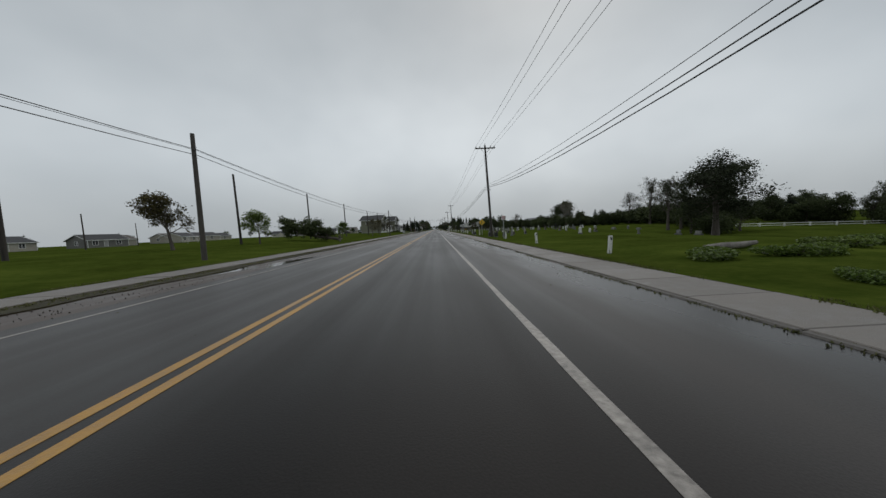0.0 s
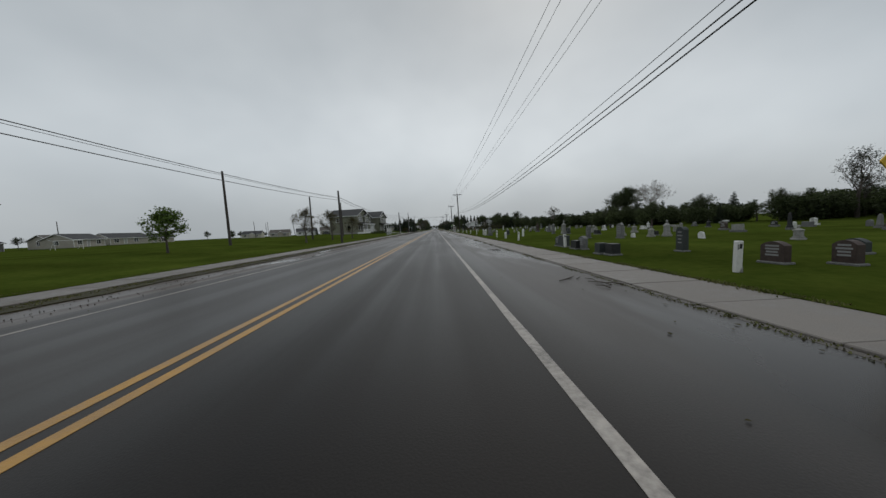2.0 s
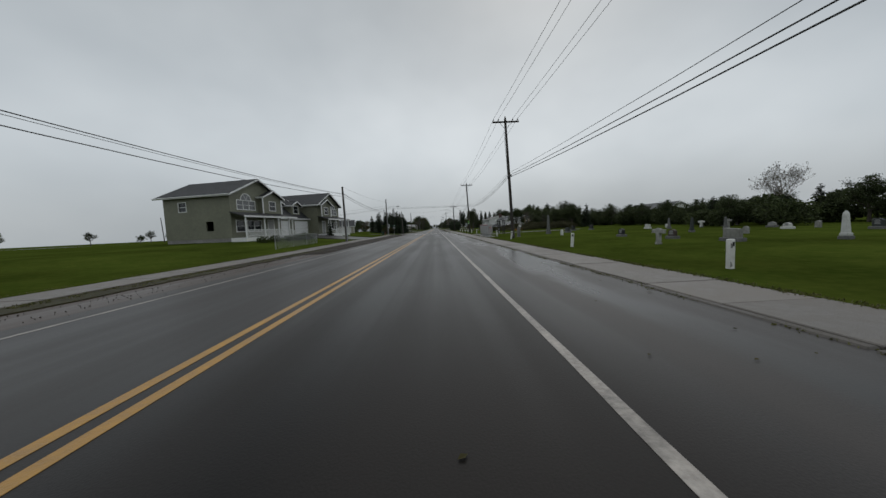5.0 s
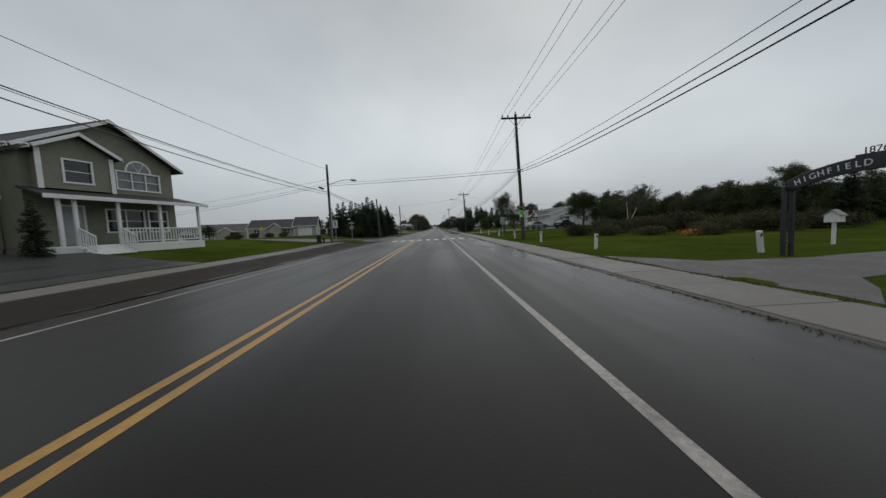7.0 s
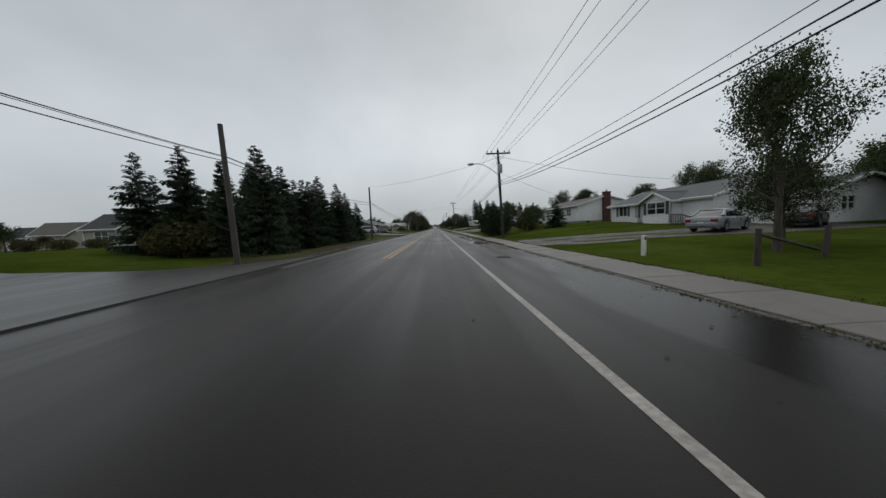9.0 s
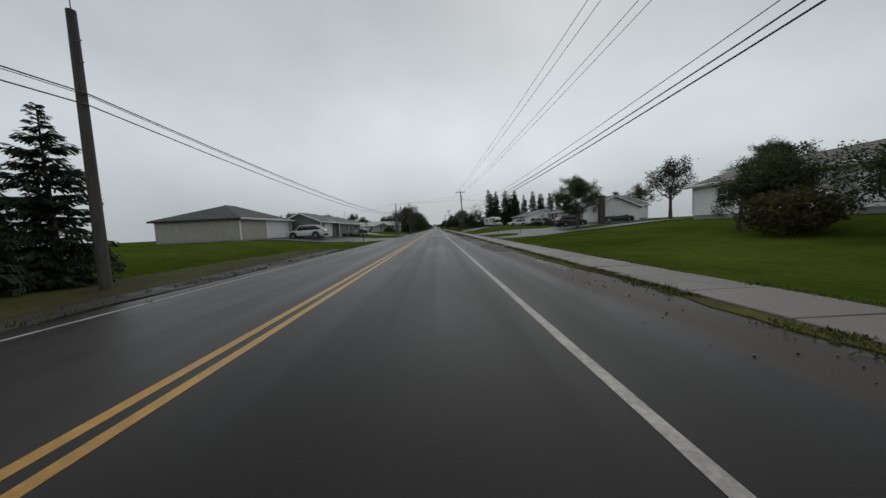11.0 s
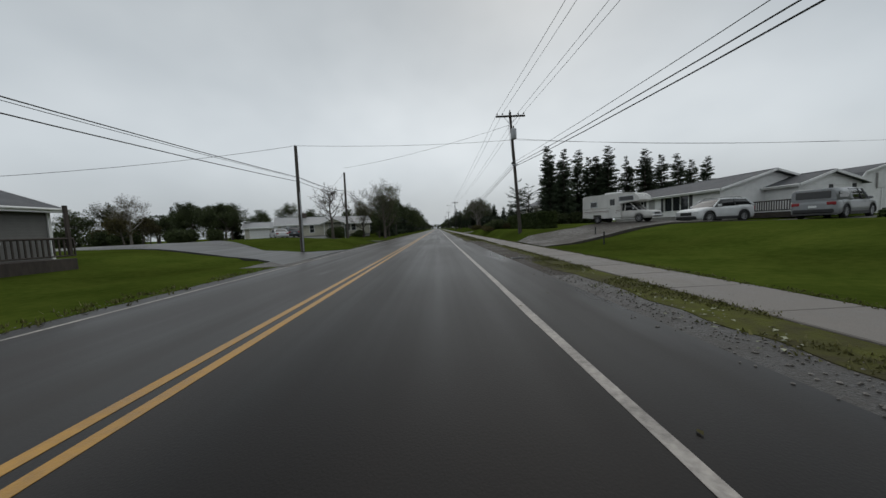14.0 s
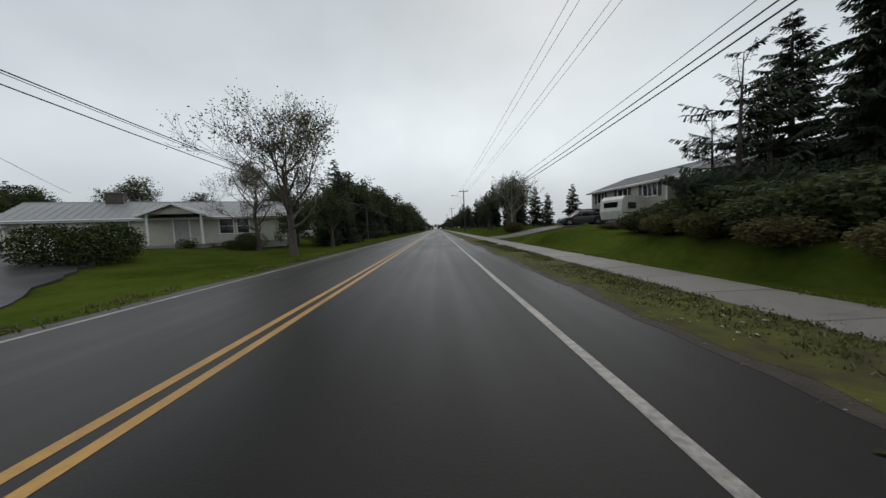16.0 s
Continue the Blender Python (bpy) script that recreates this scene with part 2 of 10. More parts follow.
M_CROSSWALK = material("worn_crosswalk_paint", (0.42, 0.40, 0.35), (0.64, 0.61, 0.55), scale=10, rough=0.35, rough2=0.6, bump=0.3, vary=0.08)
M_POLE = material("weathered_pole_wood", (0.022, 0.018, 0.015), (0.06, 0.05, 0.042), scale=9, rough=0.8, bump=0.6, stretch=(3, 3, 0.18), vary=0.2)
M_POLEGREY = material("grey_weathered_pole_wood", (0.04, 0.034, 0.029), (0.095, 0.084, 0.074), scale=9, rough=0.8, bump=0.6, stretch=(3, 3, 0.18), vary=0.2)
M_CABLE = material("black_cable_sheath", (0.018, 0.018, 0.02), (0.03, 0.03, 0.03), scale=3, rough=0.5)
M_WIRE = material("oxidised_conductor", (0.07, 0.07, 0.075), (0.11, 0.11, 0.115), scale=3, rough=0.5, metal=0.4)
M_PORCELAIN = material("brown_porcelain", (0.06, 0.035, 0.03), (0.10, 0.07, 0.06), scale=8, rough=0.25)
M_GALV = material("galvanised_steel", (0.30, 0.31, 0.32), (0.42, 0.43, 0.44), scale=10, rough=0.4, metal=0.8)
M_XFMR = material("grey_transformer_paint", (0.33, 0.34, 0.35), (0.42, 0.43, 0.44), scale=5, rough=0.4)
M_WHITEPOST = material("chipped_white_painted_concrete", (0.58, 0.57, 0.54), (0.78, 0.77, 0.74), scale=9, rough=0.6, bump=0.4, vary=0.08)
M_BLACK = material("black_paint", (0.012, 0.012, 0.013), (0.025, 0.025, 0.027), scale=8, rough=0.4)
M_BARK = material("tree_bark", (0.045, 0.037, 0.030), (0.12, 0.10, 0.085), scale=9, rough=0.9, bump=0.9, stretch=(2, 2, 0.4), coords="object")
M_BARKGREY = material("pale_grey_bark", (0.13, 0.115, 0.10), (0.24, 0.22, 0.20), scale=8, rough=0.9, bump=0.7, stretch=(2, 2, 0.4), coords="object")
M_LEAF = material("dark_green_leaves", (0.036, 0.049, 0.020), (0.074, 0.092, 0.038), scale=0.6, rough=0.65, island=0.45, vary=0.15, spec=0.15)
M_LEAFBRIGHT = material("fresh_green_leaves", (0.075, 0.125, 0.018), (0.13, 0.18, 0.035), scale=0.6, rough=0.55, island=0.4, vary=0.1, spec=0.4)
M_LEAFBROWN = material("wind_burnt_brown_green_leaves", (0.060, 0.055, 0.025), (0.10, 0.085, 0.035), scale=0.6, rough=0.7, island=0.45, vary=0.15, spec=0.12)
def leafy(m, share):
    """Thin leaves: part of the light passes through them."""
    n, l = m.node_tree.nodes, m.node_tree.links
    b, out = n["Principled BSDF"], n["Material Output"]
    tr, mx = n.new("ShaderNodeBsdfTranslucent"), n.new("ShaderNodeMixShader")
    l.new(b.inputs["Base Color"].links[0].from_socket, tr.inputs["Color"])
    mx.inputs["Fac"].default_value = share
    l.new(b.outputs[0], mx.inputs[1])
    l.new(tr.outputs[0], mx.inputs[2])
    l.new(mx.outputs[0], out.inputs["Surface"])


for leaf_mat in (M_LEAF, M_LEAFBRIGHT, M_LEAFBROWN):
    leafy(leaf_mat, 0.4)
M_NEEDLE = material("spruce_needles", (0.028, 0.039, 0.024), (0.053, 0.068, 0.040), scale=0.7, rough=0.75, island=0.45, vary=0.2, spec=0.1)
M_HEDGE = material("clipped_hedge_leaves", (0.030, 0.045, 0.0135), (0.062, 0.080, 0.025), scale=0.8, rough=0.7, island=0.4, vary=0.1, spec=0.12)


# ---------------------------------------------------------------- mesh builder
class Mesh:
    """Collects vertices and faces of one part."""

    def __init__(self):
        self.v, self.f, self.s = [], [], []
        self.weld = False

    def add(self, verts, faces, smooth=False):
        k = len(self.v)
        self.v.extend(tuple(p) for p in verts)
        self.f.extend(tuple(i + k for i in f) for f in faces)
        self.s.extend([smooth] * len(faces))
        return self

    def quad(self, a, b, c, d):
        return self.add((a, b, c, d), ((0, 1, 2, 3),))

    def poly(self, pts):
        return self.add(pts, (tuple(range(len(pts))),))

    def box(self, x0, x1, y0, y1, z0, z1, bev=0.0, m=None):
        """A box, with chamfered edges when bev is given, moved by the matrix m."""
        if x0 > x1:
            x0, x1 = x1, x0
        if y0 > y1:
            y0, y1 = y1, y0
        if not bev:
            v = [(x, y, z) for z in (z0, z1) for y in (y0, y1) for x in (x0, x1)]
            f = [(0, 2, 3, 1), (4, 5, 7, 6), (0, 1, 5, 4), (2, 6, 7, 3), (0, 4, 6, 2), (1, 3, 7, 5)]
        else:
            bev = min(bev, (x1 - x0) * 0.45, (y1 - y0) * 0.45, (z1 - z0) * 0.45)
            v, f, idx = [], [], {}
            for ax in range(3):
                for sx in (0, 1):
                    for sy in (0, 1):
                        for sz in (0, 1):
                            s = (sx, sy, sz)
                            p = []
                            for k, (lo, hi) in enumerate(((x0, x1), (y0, y1), (z0, z1))):
                                o = 0 if k == ax else bev
                                p.append(hi - o if s[k] else lo + o)
                            idx[ax, s] = len(v)
                            v.append(tuple(p))
            for ax in range(3):
                o1, o2 = [k for k in range(3) if k != ax]
                for side in (0, 1):
                    ring = []
                    for a, b2 in ((0, 0), (1, 0), (1, 1), (0, 1)):
                        s = [0, 0, 0]
                        s[ax], s[o1], s[o2] = side, a, b2
                        ring.append(idx[ax, tuple(s)])
                    flip = (side == 1) == (ax == 1)
                    f.append(tuple(reversed(ring)) if flip else tuple(ring))
            for e in range(3):
                o1, o2 = [k for k in range(3) if k != e]
                for a in (0, 1):
                    for b2 in (0, 1):
                        q = []
                        for ax, en in ((o1, 0), (o1, 1), (o2, 1), (o2, 0)):
                            s = [0, 0, 0]
                            s[e], s[o1], s[o2] = en, a, b2
                            q.append(idx[ax, tuple(s)])
                        f.append(tuple(q))
            for sx in (0, 1):
                for sy in (0, 1):
                    for sz in (0, 1):
                        f.append(tuple(idx[ax, (sx, sy, sz)] for ax in range(3)))
        if m is not None:
            v = [m @ Vector(p) for p in v]
        return self.add(v, f)

    def tube(self, pts, radii, n=8, cap=True, smooth=True):
        """A round tube along a run of points, with a radius for each."""
        pts = [Vector(p) for p in pts]
        if isinstance(radii, (int, float)):
            radii = [radii] * len(pts)
        verts, faces = [], []
        for i, p in enumerate(pts):
            d = pts[min(i + 1, len(pts) - 1)] - pts[max(i - 1, 0)]
            d = d.normalized() if d.length > 1e-9 else Vector((0, 0, 1))
            up = Vector((0, 0, 1)) if abs(d.z) < 0.9 else Vector((0, 1, 0))
            a = d.cross(up).normalized()
            b = a.cross(d).normalized()
            for k in range(n):
                w = 2 * math.pi * k / n
                verts.append(p + (a * math.cos(w) + b * math.sin(w)) * radii[i])
        for i in range(len(pts) - 1):
            for k in range(n):
                j = (k + 1) % n
                faces.append((i * n + k, i * n + j, (i + 1) * n + j, (i + 1) * n + k))
        self.add(verts, faces, smooth)
        if cap:
            k = len(verts)
            self.add(verts[:n], (tuple(range(n)),))
            self.add(verts[k - n:], (tuple(reversed(range(n))),))
        return self

    def lathe(self, prof, n=12, at=(0, 0, 0), smooth=True):
        """Turned shape: (radius, height) pairs round a vertical axis."""
        verts, faces = [], []
        for r, z in prof:
            for k in range(n):
                w = 2 * math.pi * k / n
                verts.append((at[0] + r * math.cos(w), at[1] + r * math.sin(w), at[2] + z))
        for i in range(len(prof) - 1):
            for k in range(n):
                j = (k + 1) % n
                faces.append((i * n + k, i * n + j, (i + 1) * n + j, (i + 1) * n + k))
        self.add(verts, faces, smooth)
        self.add(verts[-n:], (tuple(range(n)),))
        return self

    def prism(self, pts, ext, axis="y", smooth=False):
        """A flat outline pushed along an axis from ext[0] to ext[1]. Outline in the other two axes."""
        def put(p, e):
            return {"x": (e, p[0], p[1]), "y": (p[0], e, p[1]), "z": (p[0], p[1], e)}[axis]
        n = len(pts)
        v = [put(p, ext[0]) for p in pts] + [put(p, ext[1]) for p in pts]
        self.add(v, [(i, (i + 1) % n, (i + 1) % n + n, i + n) for i in range(n)], smooth)
        self.add(v[:n], (tuple(reversed(range(n))),))
        self.add(v[n:], (tuple(range(n)),))
        return self

    def data(self, name, mat):
        me = bpy.data.meshes.new(name)
        me.from_pydata(self.v, [], self.f)
        if any(self.s):
            me.polygons.foreach_set("use_smooth", self.s)
        for mm in (mat if isinstance(mat, (list, tuple)) else [mat]):
            me.materials.append(mm)
        me.update()
        if self.weld:
            bm = bmesh.new()
            bm.from_mesh(me)
            bmesh.ops.remove_doubles(bm, verts=bm.verts[:], dist=1e-4)
            seen, dead = {}, []
            for f in bm.faces:
                key = frozenset(v.index for v in f.verts)
                if key in seen:
                    dead += [f, seen[key]]
                seen[key] = f
            bmesh.ops.delete(bm, geom=list(set(dead)), context="FACES_ONLY")
            bm.to_mesh(me)
            bm.free()
        return me


def thing(name, label, category, at=(0, 0, 0), rz=0.0, group="", kind=""):
    """An Empty at the base of a thing, that carries its tags."""
    e = new(name)
    e.empty_display_size = 0.2
    e.matrix_basis = pose(at[0], at[1], at[2], 0, 0, rz)
    return tagged(e, label, category, group, kind)


def part(name, mesh, mat, parent, label="", at=None, m=None):
    ob = new(name, mesh.data(name, mat))
    ob.parent = parent
    if at is not None:
        ob.location = at
    if m is not None:
        ob.matrix_basis = m
    return tagged(ob, label)


def solid(name, mesh, mat, label, category, at=(0, 0, 0), rz=0.0, group="", kind=""):
    """A thing that is one mesh."""
    ob = new(name, mesh.data(name, mat))
    ob.matrix_basis = pose(at[0], at[1], at[2], 0, 0, rz)
    return tagged(ob, label, category, group, kind)


def smooth01(a, b, x):
    t = min(max((x - a) / (b - a), 0.0), 1.0)
    return t * t * (3 - 2 * t)


def west_lift(y):
    """The west pavement climbs above the road towards the side street."""
    return (0.13 * smooth01(112, 134, y) + 0.12 * smooth01(148, 157, y)) * (1 - smooth01(164.6, 167.4, y))


def west_rise(x, y):
    """Banks on the west side: the raised pavement, and a lawn above the road further on."""
    lawn = 0.62 * smooth01(4.5, 7.8, -x) * smooth01(272.5, 277, y) * (1 - smooth01(283.4, 287.5, y)) * (1 - 0.7 * smooth01(11, 20, -x))
    return west_lift(y) * smooth01(4.9, 6.6, -x) + lawn


def gz(x, y):
    """Height of the ground."""
    w = noise.noise((x * 0.06, y * 0.06, 3.1)) * 0.05 * smooth01(11, 22, abs(x))
    if x >= 0:
        base = 0.05 * smooth01(6.5, 8.5, x) + 0.08 * smooth01(9.5, 16, x)
        far = smooth01(177, 205, y)
        rise = far * 0.95 * smooth01(9.5, 27, x)
        late = smooth01(236, 252, y)
        rise += late * (0.45 * smooth01(9, 15, x) - 0.8 * smooth01(16, 24, x))
        # a hollow where the ranch drive runs, and a bank behind the pavement further on
        rise -= 0.28 * smooth01(226, 236, y) * (1 - smooth01(244, 252, y)) * smooth01(13, 19, x) * (1 - smooth01(26, 34, x))
        rise += smooth01(268, 273, y) * (1 - smooth01(302, 312, y)) * 0.7 * smooth01(8.2, 9.5, x) * (1 - 0.8 * smooth01(9.8, 14, x))
        # the cemetery lawn falls away from the road at its near end
        rise -= 1.15 * smooth01(14, 40, x) * (1 - smooth01(33, 54, y))
        return base + rise + w + 0.9 * smooth01(28, 55, x) * (1 - far) * 0.3
    a = -x
    base = 0.08 * smooth01(4.6, 8.5, a) + 0.08 * smooth01(9.5, 16, a)
    rise = 0.42 * smooth01(8.8, 20, a) + 0.25 * smooth01(120, 140, y) * smooth01(9, 17, a)
    side = smooth01(160, 166, y) * (1 - smooth01(174, 180, y))
    rise = rise * (1 - side) - 0.3 * smooth01(26, 70, a)
    return base * (1 - side) + rise + w + west_rise(x, y)


# ---------------------------------------------------------------- ground, road, pavements
def sheet(xs, ys, zf):
    me = Mesh()
    v = [(x, y, zf(x, y)) for y in ys for x in xs]
    nx = len(xs)
    f = [(j * nx + i, j * nx + i + 1, (j + 1) * nx + i + 1, (j + 1) * nx + i) for j in range(len(ys) - 1) for i in range(nx - 1)]
    return me.add(v, f, True)


def ground_z(x, y):
    inner = smooth01(8.2, 8.7, x) if x > 0 else smooth01(8.6, 9.2, -x)
    low = west_rise(x, y) if x < 0 else 0.0
    return gz(x, y) * inner + (low - 0.07) * (1 - inner)


gx = sorted(set([-1500, -900, -500, -300, -200, -150, -120, -100, -85, -75] + list(np.arange(-66, -9.5, 2.0)) + [-9.3, -9.0, -8.6, -8.0, -6.6, -6.0, -5.4, -4.8, 0.0, 8.0, 8.3, 8.7, 9.2]
                + list(np.arange(10, 70, 2.0)) + [76, 90, 110, 140, 200, 300, 500, 900, 1500]))
gy = sorted(set([-400, -150, -80] + list(np.arange(-50, 420, 3.0)) + [440, 480, 540, 640, 800, 1100, 1600, 2600]))
ground = new("ground", sheet(gx, gy, ground_z).data("ground", M_GRASS))
tagged(ground, "mown rain-soaked green grass on level land", "grass", kind="structure")


def strip(name, x0, x1, y0, y1, z, mat, label, category="road", jag=0.0, step=2.0, thick=0.1, x0b=None):
    """A band along the road, with wavering edges when jag is given."""
    ys = list(np.arange(y0, y1, step)) + [y1]
    m = Mesh()
    va, vb = [], []
    for k, y in enumerate(ys):
        a = x0 + jag * noise.noise((x0, y * 0.35, 1.7)) + jag * 0.5 * noise.noise((x0, y * 1.3, 4.2))
        b = x1 + jag * noise.noise((x1, y * 0.35, 8.7)) + jag * 0.5 * noise.noise((x1, y * 1.3, 9.2))
        va.append((a, y, z))
        vb.append((b, y, z))
    n = len(ys)
    top = va + vb
    bot = [(p[0], p[1], p[2] - thick) for p in top]
    f = []
    for k in range(n - 1):
        f += [(k, n + k, n + k + 1, k + 1), (2 * n + k, k, k + 1, 2 * n + k + 1), (n + k, 3 * n + k, 3 * n + k + 1, n + k + 1)]
    f += [(0, 2 * n, 3 * n, n), (n - 1, 2 * n - 1, 4 * n - 1, 3 * n - 1)]
    m.add(top + bot, f)
    ob = new(name, m.data(name, mat))
    return tagged(ob, label, category, kind="structure")


strip("road", -4.25, 5.05, -60, 1500, 0.0, M_ROAD, "wet dark asphalt two-lane road with wheel paths", jag=0.06)
strip("shoulder_east", 4.9, 6.3, -60, 180, -0.0012, M_ROAD, "wet asphalt shoulder with standing puddles beside the kerb")
strip("shoulder_dirt", 4.85, 6.5, 180, 214, -0.012, M_GRIT, "muddy brown gravel shoulder with thin puddles", jag=0.25, step=0.6)
strip("shoulder_mud_dark", 4.95, 6.5, 213.8, 248, 0.0025, M_MUDSH, "dark churned mud shoulder below the pavement", jag=0.22, step=0.3)
strip("verge_east_near", 6.12, 6.55, 187, 214, 0.004, M_VERGE, "narrow browned verge grass beside the pavement", "grass", jag=0.3, step=0.3)
strip("verge_east", 5.6, 6.6, 241, 259.8, 0.006, M_VERGE, "patchy wet verge grass between road and pavement", "grass", jag=0.3, step=0.15)
strip("verge_east_gap", 6.0, 6.6, 259.7, 262.5, 0.006, M_VERGE, "thin verge grass behind the drain", "grass", jag=0.15, step=0.15)
strip("verge_east_fringe", 6.0, 6.6, 262.4, 277.2, 0.008, M_VERGE, "thin verge grass against the pavement", "grass", jag=0.2, step=0.15)
strip("verge_east_far", 5.08, 6.6, 277, 420, 0.006, M_VERGE, "patchy wet verge grass between road and pavement", "grass", jag=0.34, step=0.15)
strip("shoulder_mud", 4.95, 6.5, 257, 275, -0.002, M_EARTH, "bare wet mud at the drive mouth", jag=0.25, step=0.4)
strip("shoulder_stony", 4.95, 6.4, 240, 257.5, -0.003, M_STONY, "dark wet gravel edge of the asphalt", jag=0.2, step=0.3)
strip("shoulder_gravel", 4.85, 6.4, 274, 420, 0.003, M_EARTH, "wet brown earth edge of the asphalt", jag=0.2, step=0.5)


def puddle(cx, cy, rx, ry, seed, label="still rain puddle on the muddy shoulder"):
    """A sheet of water with a ragged shore."""
    n = 72
    pts = []
    for k in range(n):
        a = 2 * math.pi * k / n
        q = 1 + 0.34 * noise.noise((math.cos(a) * 1.6 + seed, math.sin(a) * 1.6, seed * 0.7)) + 0.2 * noise.noise((math.cos(a) * 5, math.sin(a) * 5, seed * 1.3))
        pts.append((rx * q * math.cos(a), ry * q * math.sin(a)))
    solid("puddle", Mesh().prism(pts, (-0.02, 0.0045), "z"), M_POOL, label, "puddle", (cx, cy, 0), group="rain puddles")


for cx, cy, rx, ry, seed in ((5.15, 187.6, 0.58, 1.7, 1.0), (5.35, 194.4, 0.4, 2.3, 3.0), (5.1, 199.4, 0.3, 1.6, 4.0), (5.6, 34.6, 0.3, 1.0, 8.0), (-4.6, 264.4, 0.35, 1.2, 10.0), (-4.7, 246.0, 0.4, 1.3, 11.0)):
    puddle(cx, cy, rx, ry, seed)
strip("shoulder_west", -6.75, -4.1, -60, 160, -0.014, M_MUD, "wet red dirt and gravel shoulder", jag=0.18, step=0.7)
strip("verge_lawn_west", -8.9, -4.2, 246.9, 263.6, 0.006, M_GRASS, "mown lawn edge reaching the road", "grass", jag=0.25, step=0.4)
strip("verge_west_dirt", -5.7, -4.3, 177, 222.2, 0.004, M_MUDSH, "dark wet dirt edge of the asphalt", jag=0.3, step=0.5)
strip("verge_west", -8.7, -5.5, 177, 222.2, 0.01, M_MUDVERGE, "rough wet verge of darker brown-green grass", "grass", jag=0.3, step=0.6)
strip("verge_west_lawn", -8.7, -4.45, 222.0, 238.2, 0.003, M_GRASS, "mown lawn edge beside the road", "grass", jag=0.3, step=0.4)
strip("verge_west_far", -8.9, -4.15, 288, 420, 0.004, M_GRASS, "mown grass verge reaching the road edge", "grass", jag=0.22, step=0.5)
strip("verge_strip", -6.75, -5.75, -60, 122, 0.012, M_MUDGRASS, "trampled muddy grass strip beside the pavement", "grass", jag=0.22, step=0.4)


# painted lines
strip("line_edge_east", 3.60, 3.71, -60, 1200, 0.004, M_WHITELINE, "worn white edge line", "road marking", jag=0.016, step=0.45, thick=0.003)
strip("line_edge_west", -3.69, -3.61, -60, 159.3, 0.004, M_WHITELINE, "thin worn white edge line", "road marking", jag=0.012, step=1.0, thick=0.003)
strip("line_edge_west_far", -3.70, -3.60, 176.3, 1200, 0.004, M_WHITELINE, "thin worn white edge line", "road marking", jag=0.02, step=1.0, thick=0.003)
for xa in (-0.19, 0.07):
    strip("line_centre", xa, xa + 0.12, -60, 160.3, 0.004, M_YELLOW, "double yellow centre line", "road marking", jag=0.008, step=1.0, thick=0.003)
    strip("line_centre_far", xa, xa + 0.12, 178.2, 1200, 0.004, M_YELLOW, "double yellow centre line", "road marking", jag=0.008, step=1.0, thick=0.003)
crosswalk = thing("crosswalk", "faded white ladder crosswalk bars on wet asphalt", "crosswalk", (0, 0, 0), kind="structure")
for k in range(1, 10):
    xa = 4.72 - (9 - k) * 0.9
    bar = Mesh()
    j = [random.uniform(-0.03, 0.03) for _ in range(4)]
    bar.prism([(xa + j[0], 160.9 + j[1]), (xa + 0.45 + j[2], 160.9), (xa + 0.45, 163.8 + j[3]), (xa, 163.8)], (0.002, 0.0065), "z")
    part("bar", bar, M_CROSSWALK, crosswalk)


# pavements, slab by slab
def pavement(name, x0, x1, y0, y1, z, label):
    """Concrete slabs with open joints."""
    p = thing(name, label, "pavement", (0, 0, 0), kind="structure")
    w, L = x1 - x0, 1.5
    shapes = []
    for k in range(4):
        m = Mesh().box(-w / 2, w / 2, -L / 2 + 0.008, L / 2 - 0.008, -0.12, 0.0, 0.012)
        shapes.append(m.data("slab", M_CONC))
    n = int((y1 - y0) / L)
    for k in range(n):
        ob = new("slab", shapes[k % 4])
        ob.parent = p
        ob.location = ((x0 + x1) / 2, y0 + (k + 0.5) * L, z + random.uniform(-0.006, 0.006) + (west_lift(y0 + (k + 0.5) * L) if x1 < 0 else 0.0))
        ob.rotation_euler = (random.uniform(-0.003, 0.003), random.uniform(-0.004, 0.004), 0)
    return p


def kerb(x0, x1, y0, y1, z, label):
    m = Mesh()
    n = int((y1 - y0) / 3.0)
    for k in range(n):
        a = y0 + k * 3.0
        d = random.uniform(-0.012, 0.012)
        m.box(x0 + d, x1, a + 0.01, a + 2.99, -0.15, z + random.uniform(-0.012, 0.006), 0.02)
    ob = new("kerb", m.data("kerb", M_KERB))
    tagged(ob, label, "kerb", kind="structure")


pavement("pavement_east", 6.40, 7.80, -6, 330, 0.032, "damp grey concrete pavement slabs along the road")
kerb(6.28, 6.40, -6, 182, 0.014, "low worn concrete kerb with grit and weeds against it")
pavement("pavement_west", -8.20, -6.65, -6, 159, 0.04, "damp grey concrete pavement slabs beside the grass")
strip("pavement_far", 6.42, 7.78, 330, 700, 0.034, M_CONC, "grey concrete pavement", "pavement")
strip("backing_east", 7.78, 9.0, -60, 700, 0.04, M_GRASS, "mown grass edge behind the pavement", "grass", jag=0.05, step=0.6)
strip("backing_west", -9.3, -8.18, -60, 112, 0.052, M_GRASS, "mown grass edge behind the pavement", "grass", jag=0.05, step=0.6)



def bank(name, x0, x1, y0, y1, dz, mat, label, category, rough=0.0):
    """A band of ground that climbs from the road edge to the raised pavement."""
    xs, ys = list(np.arange(x0, x1, 0.22)) + [x1], list(np.arange(y0, y1, 0.5)) + [y1]
    m = sheet(xs, ys, lambda x, y: west_rise(x, y) + dz + rough * noise.noise((x * 2.1, y * 1.4, 5.0)))
    tagged(new(name, m.data(name, mat)), label, category, kind="structure")


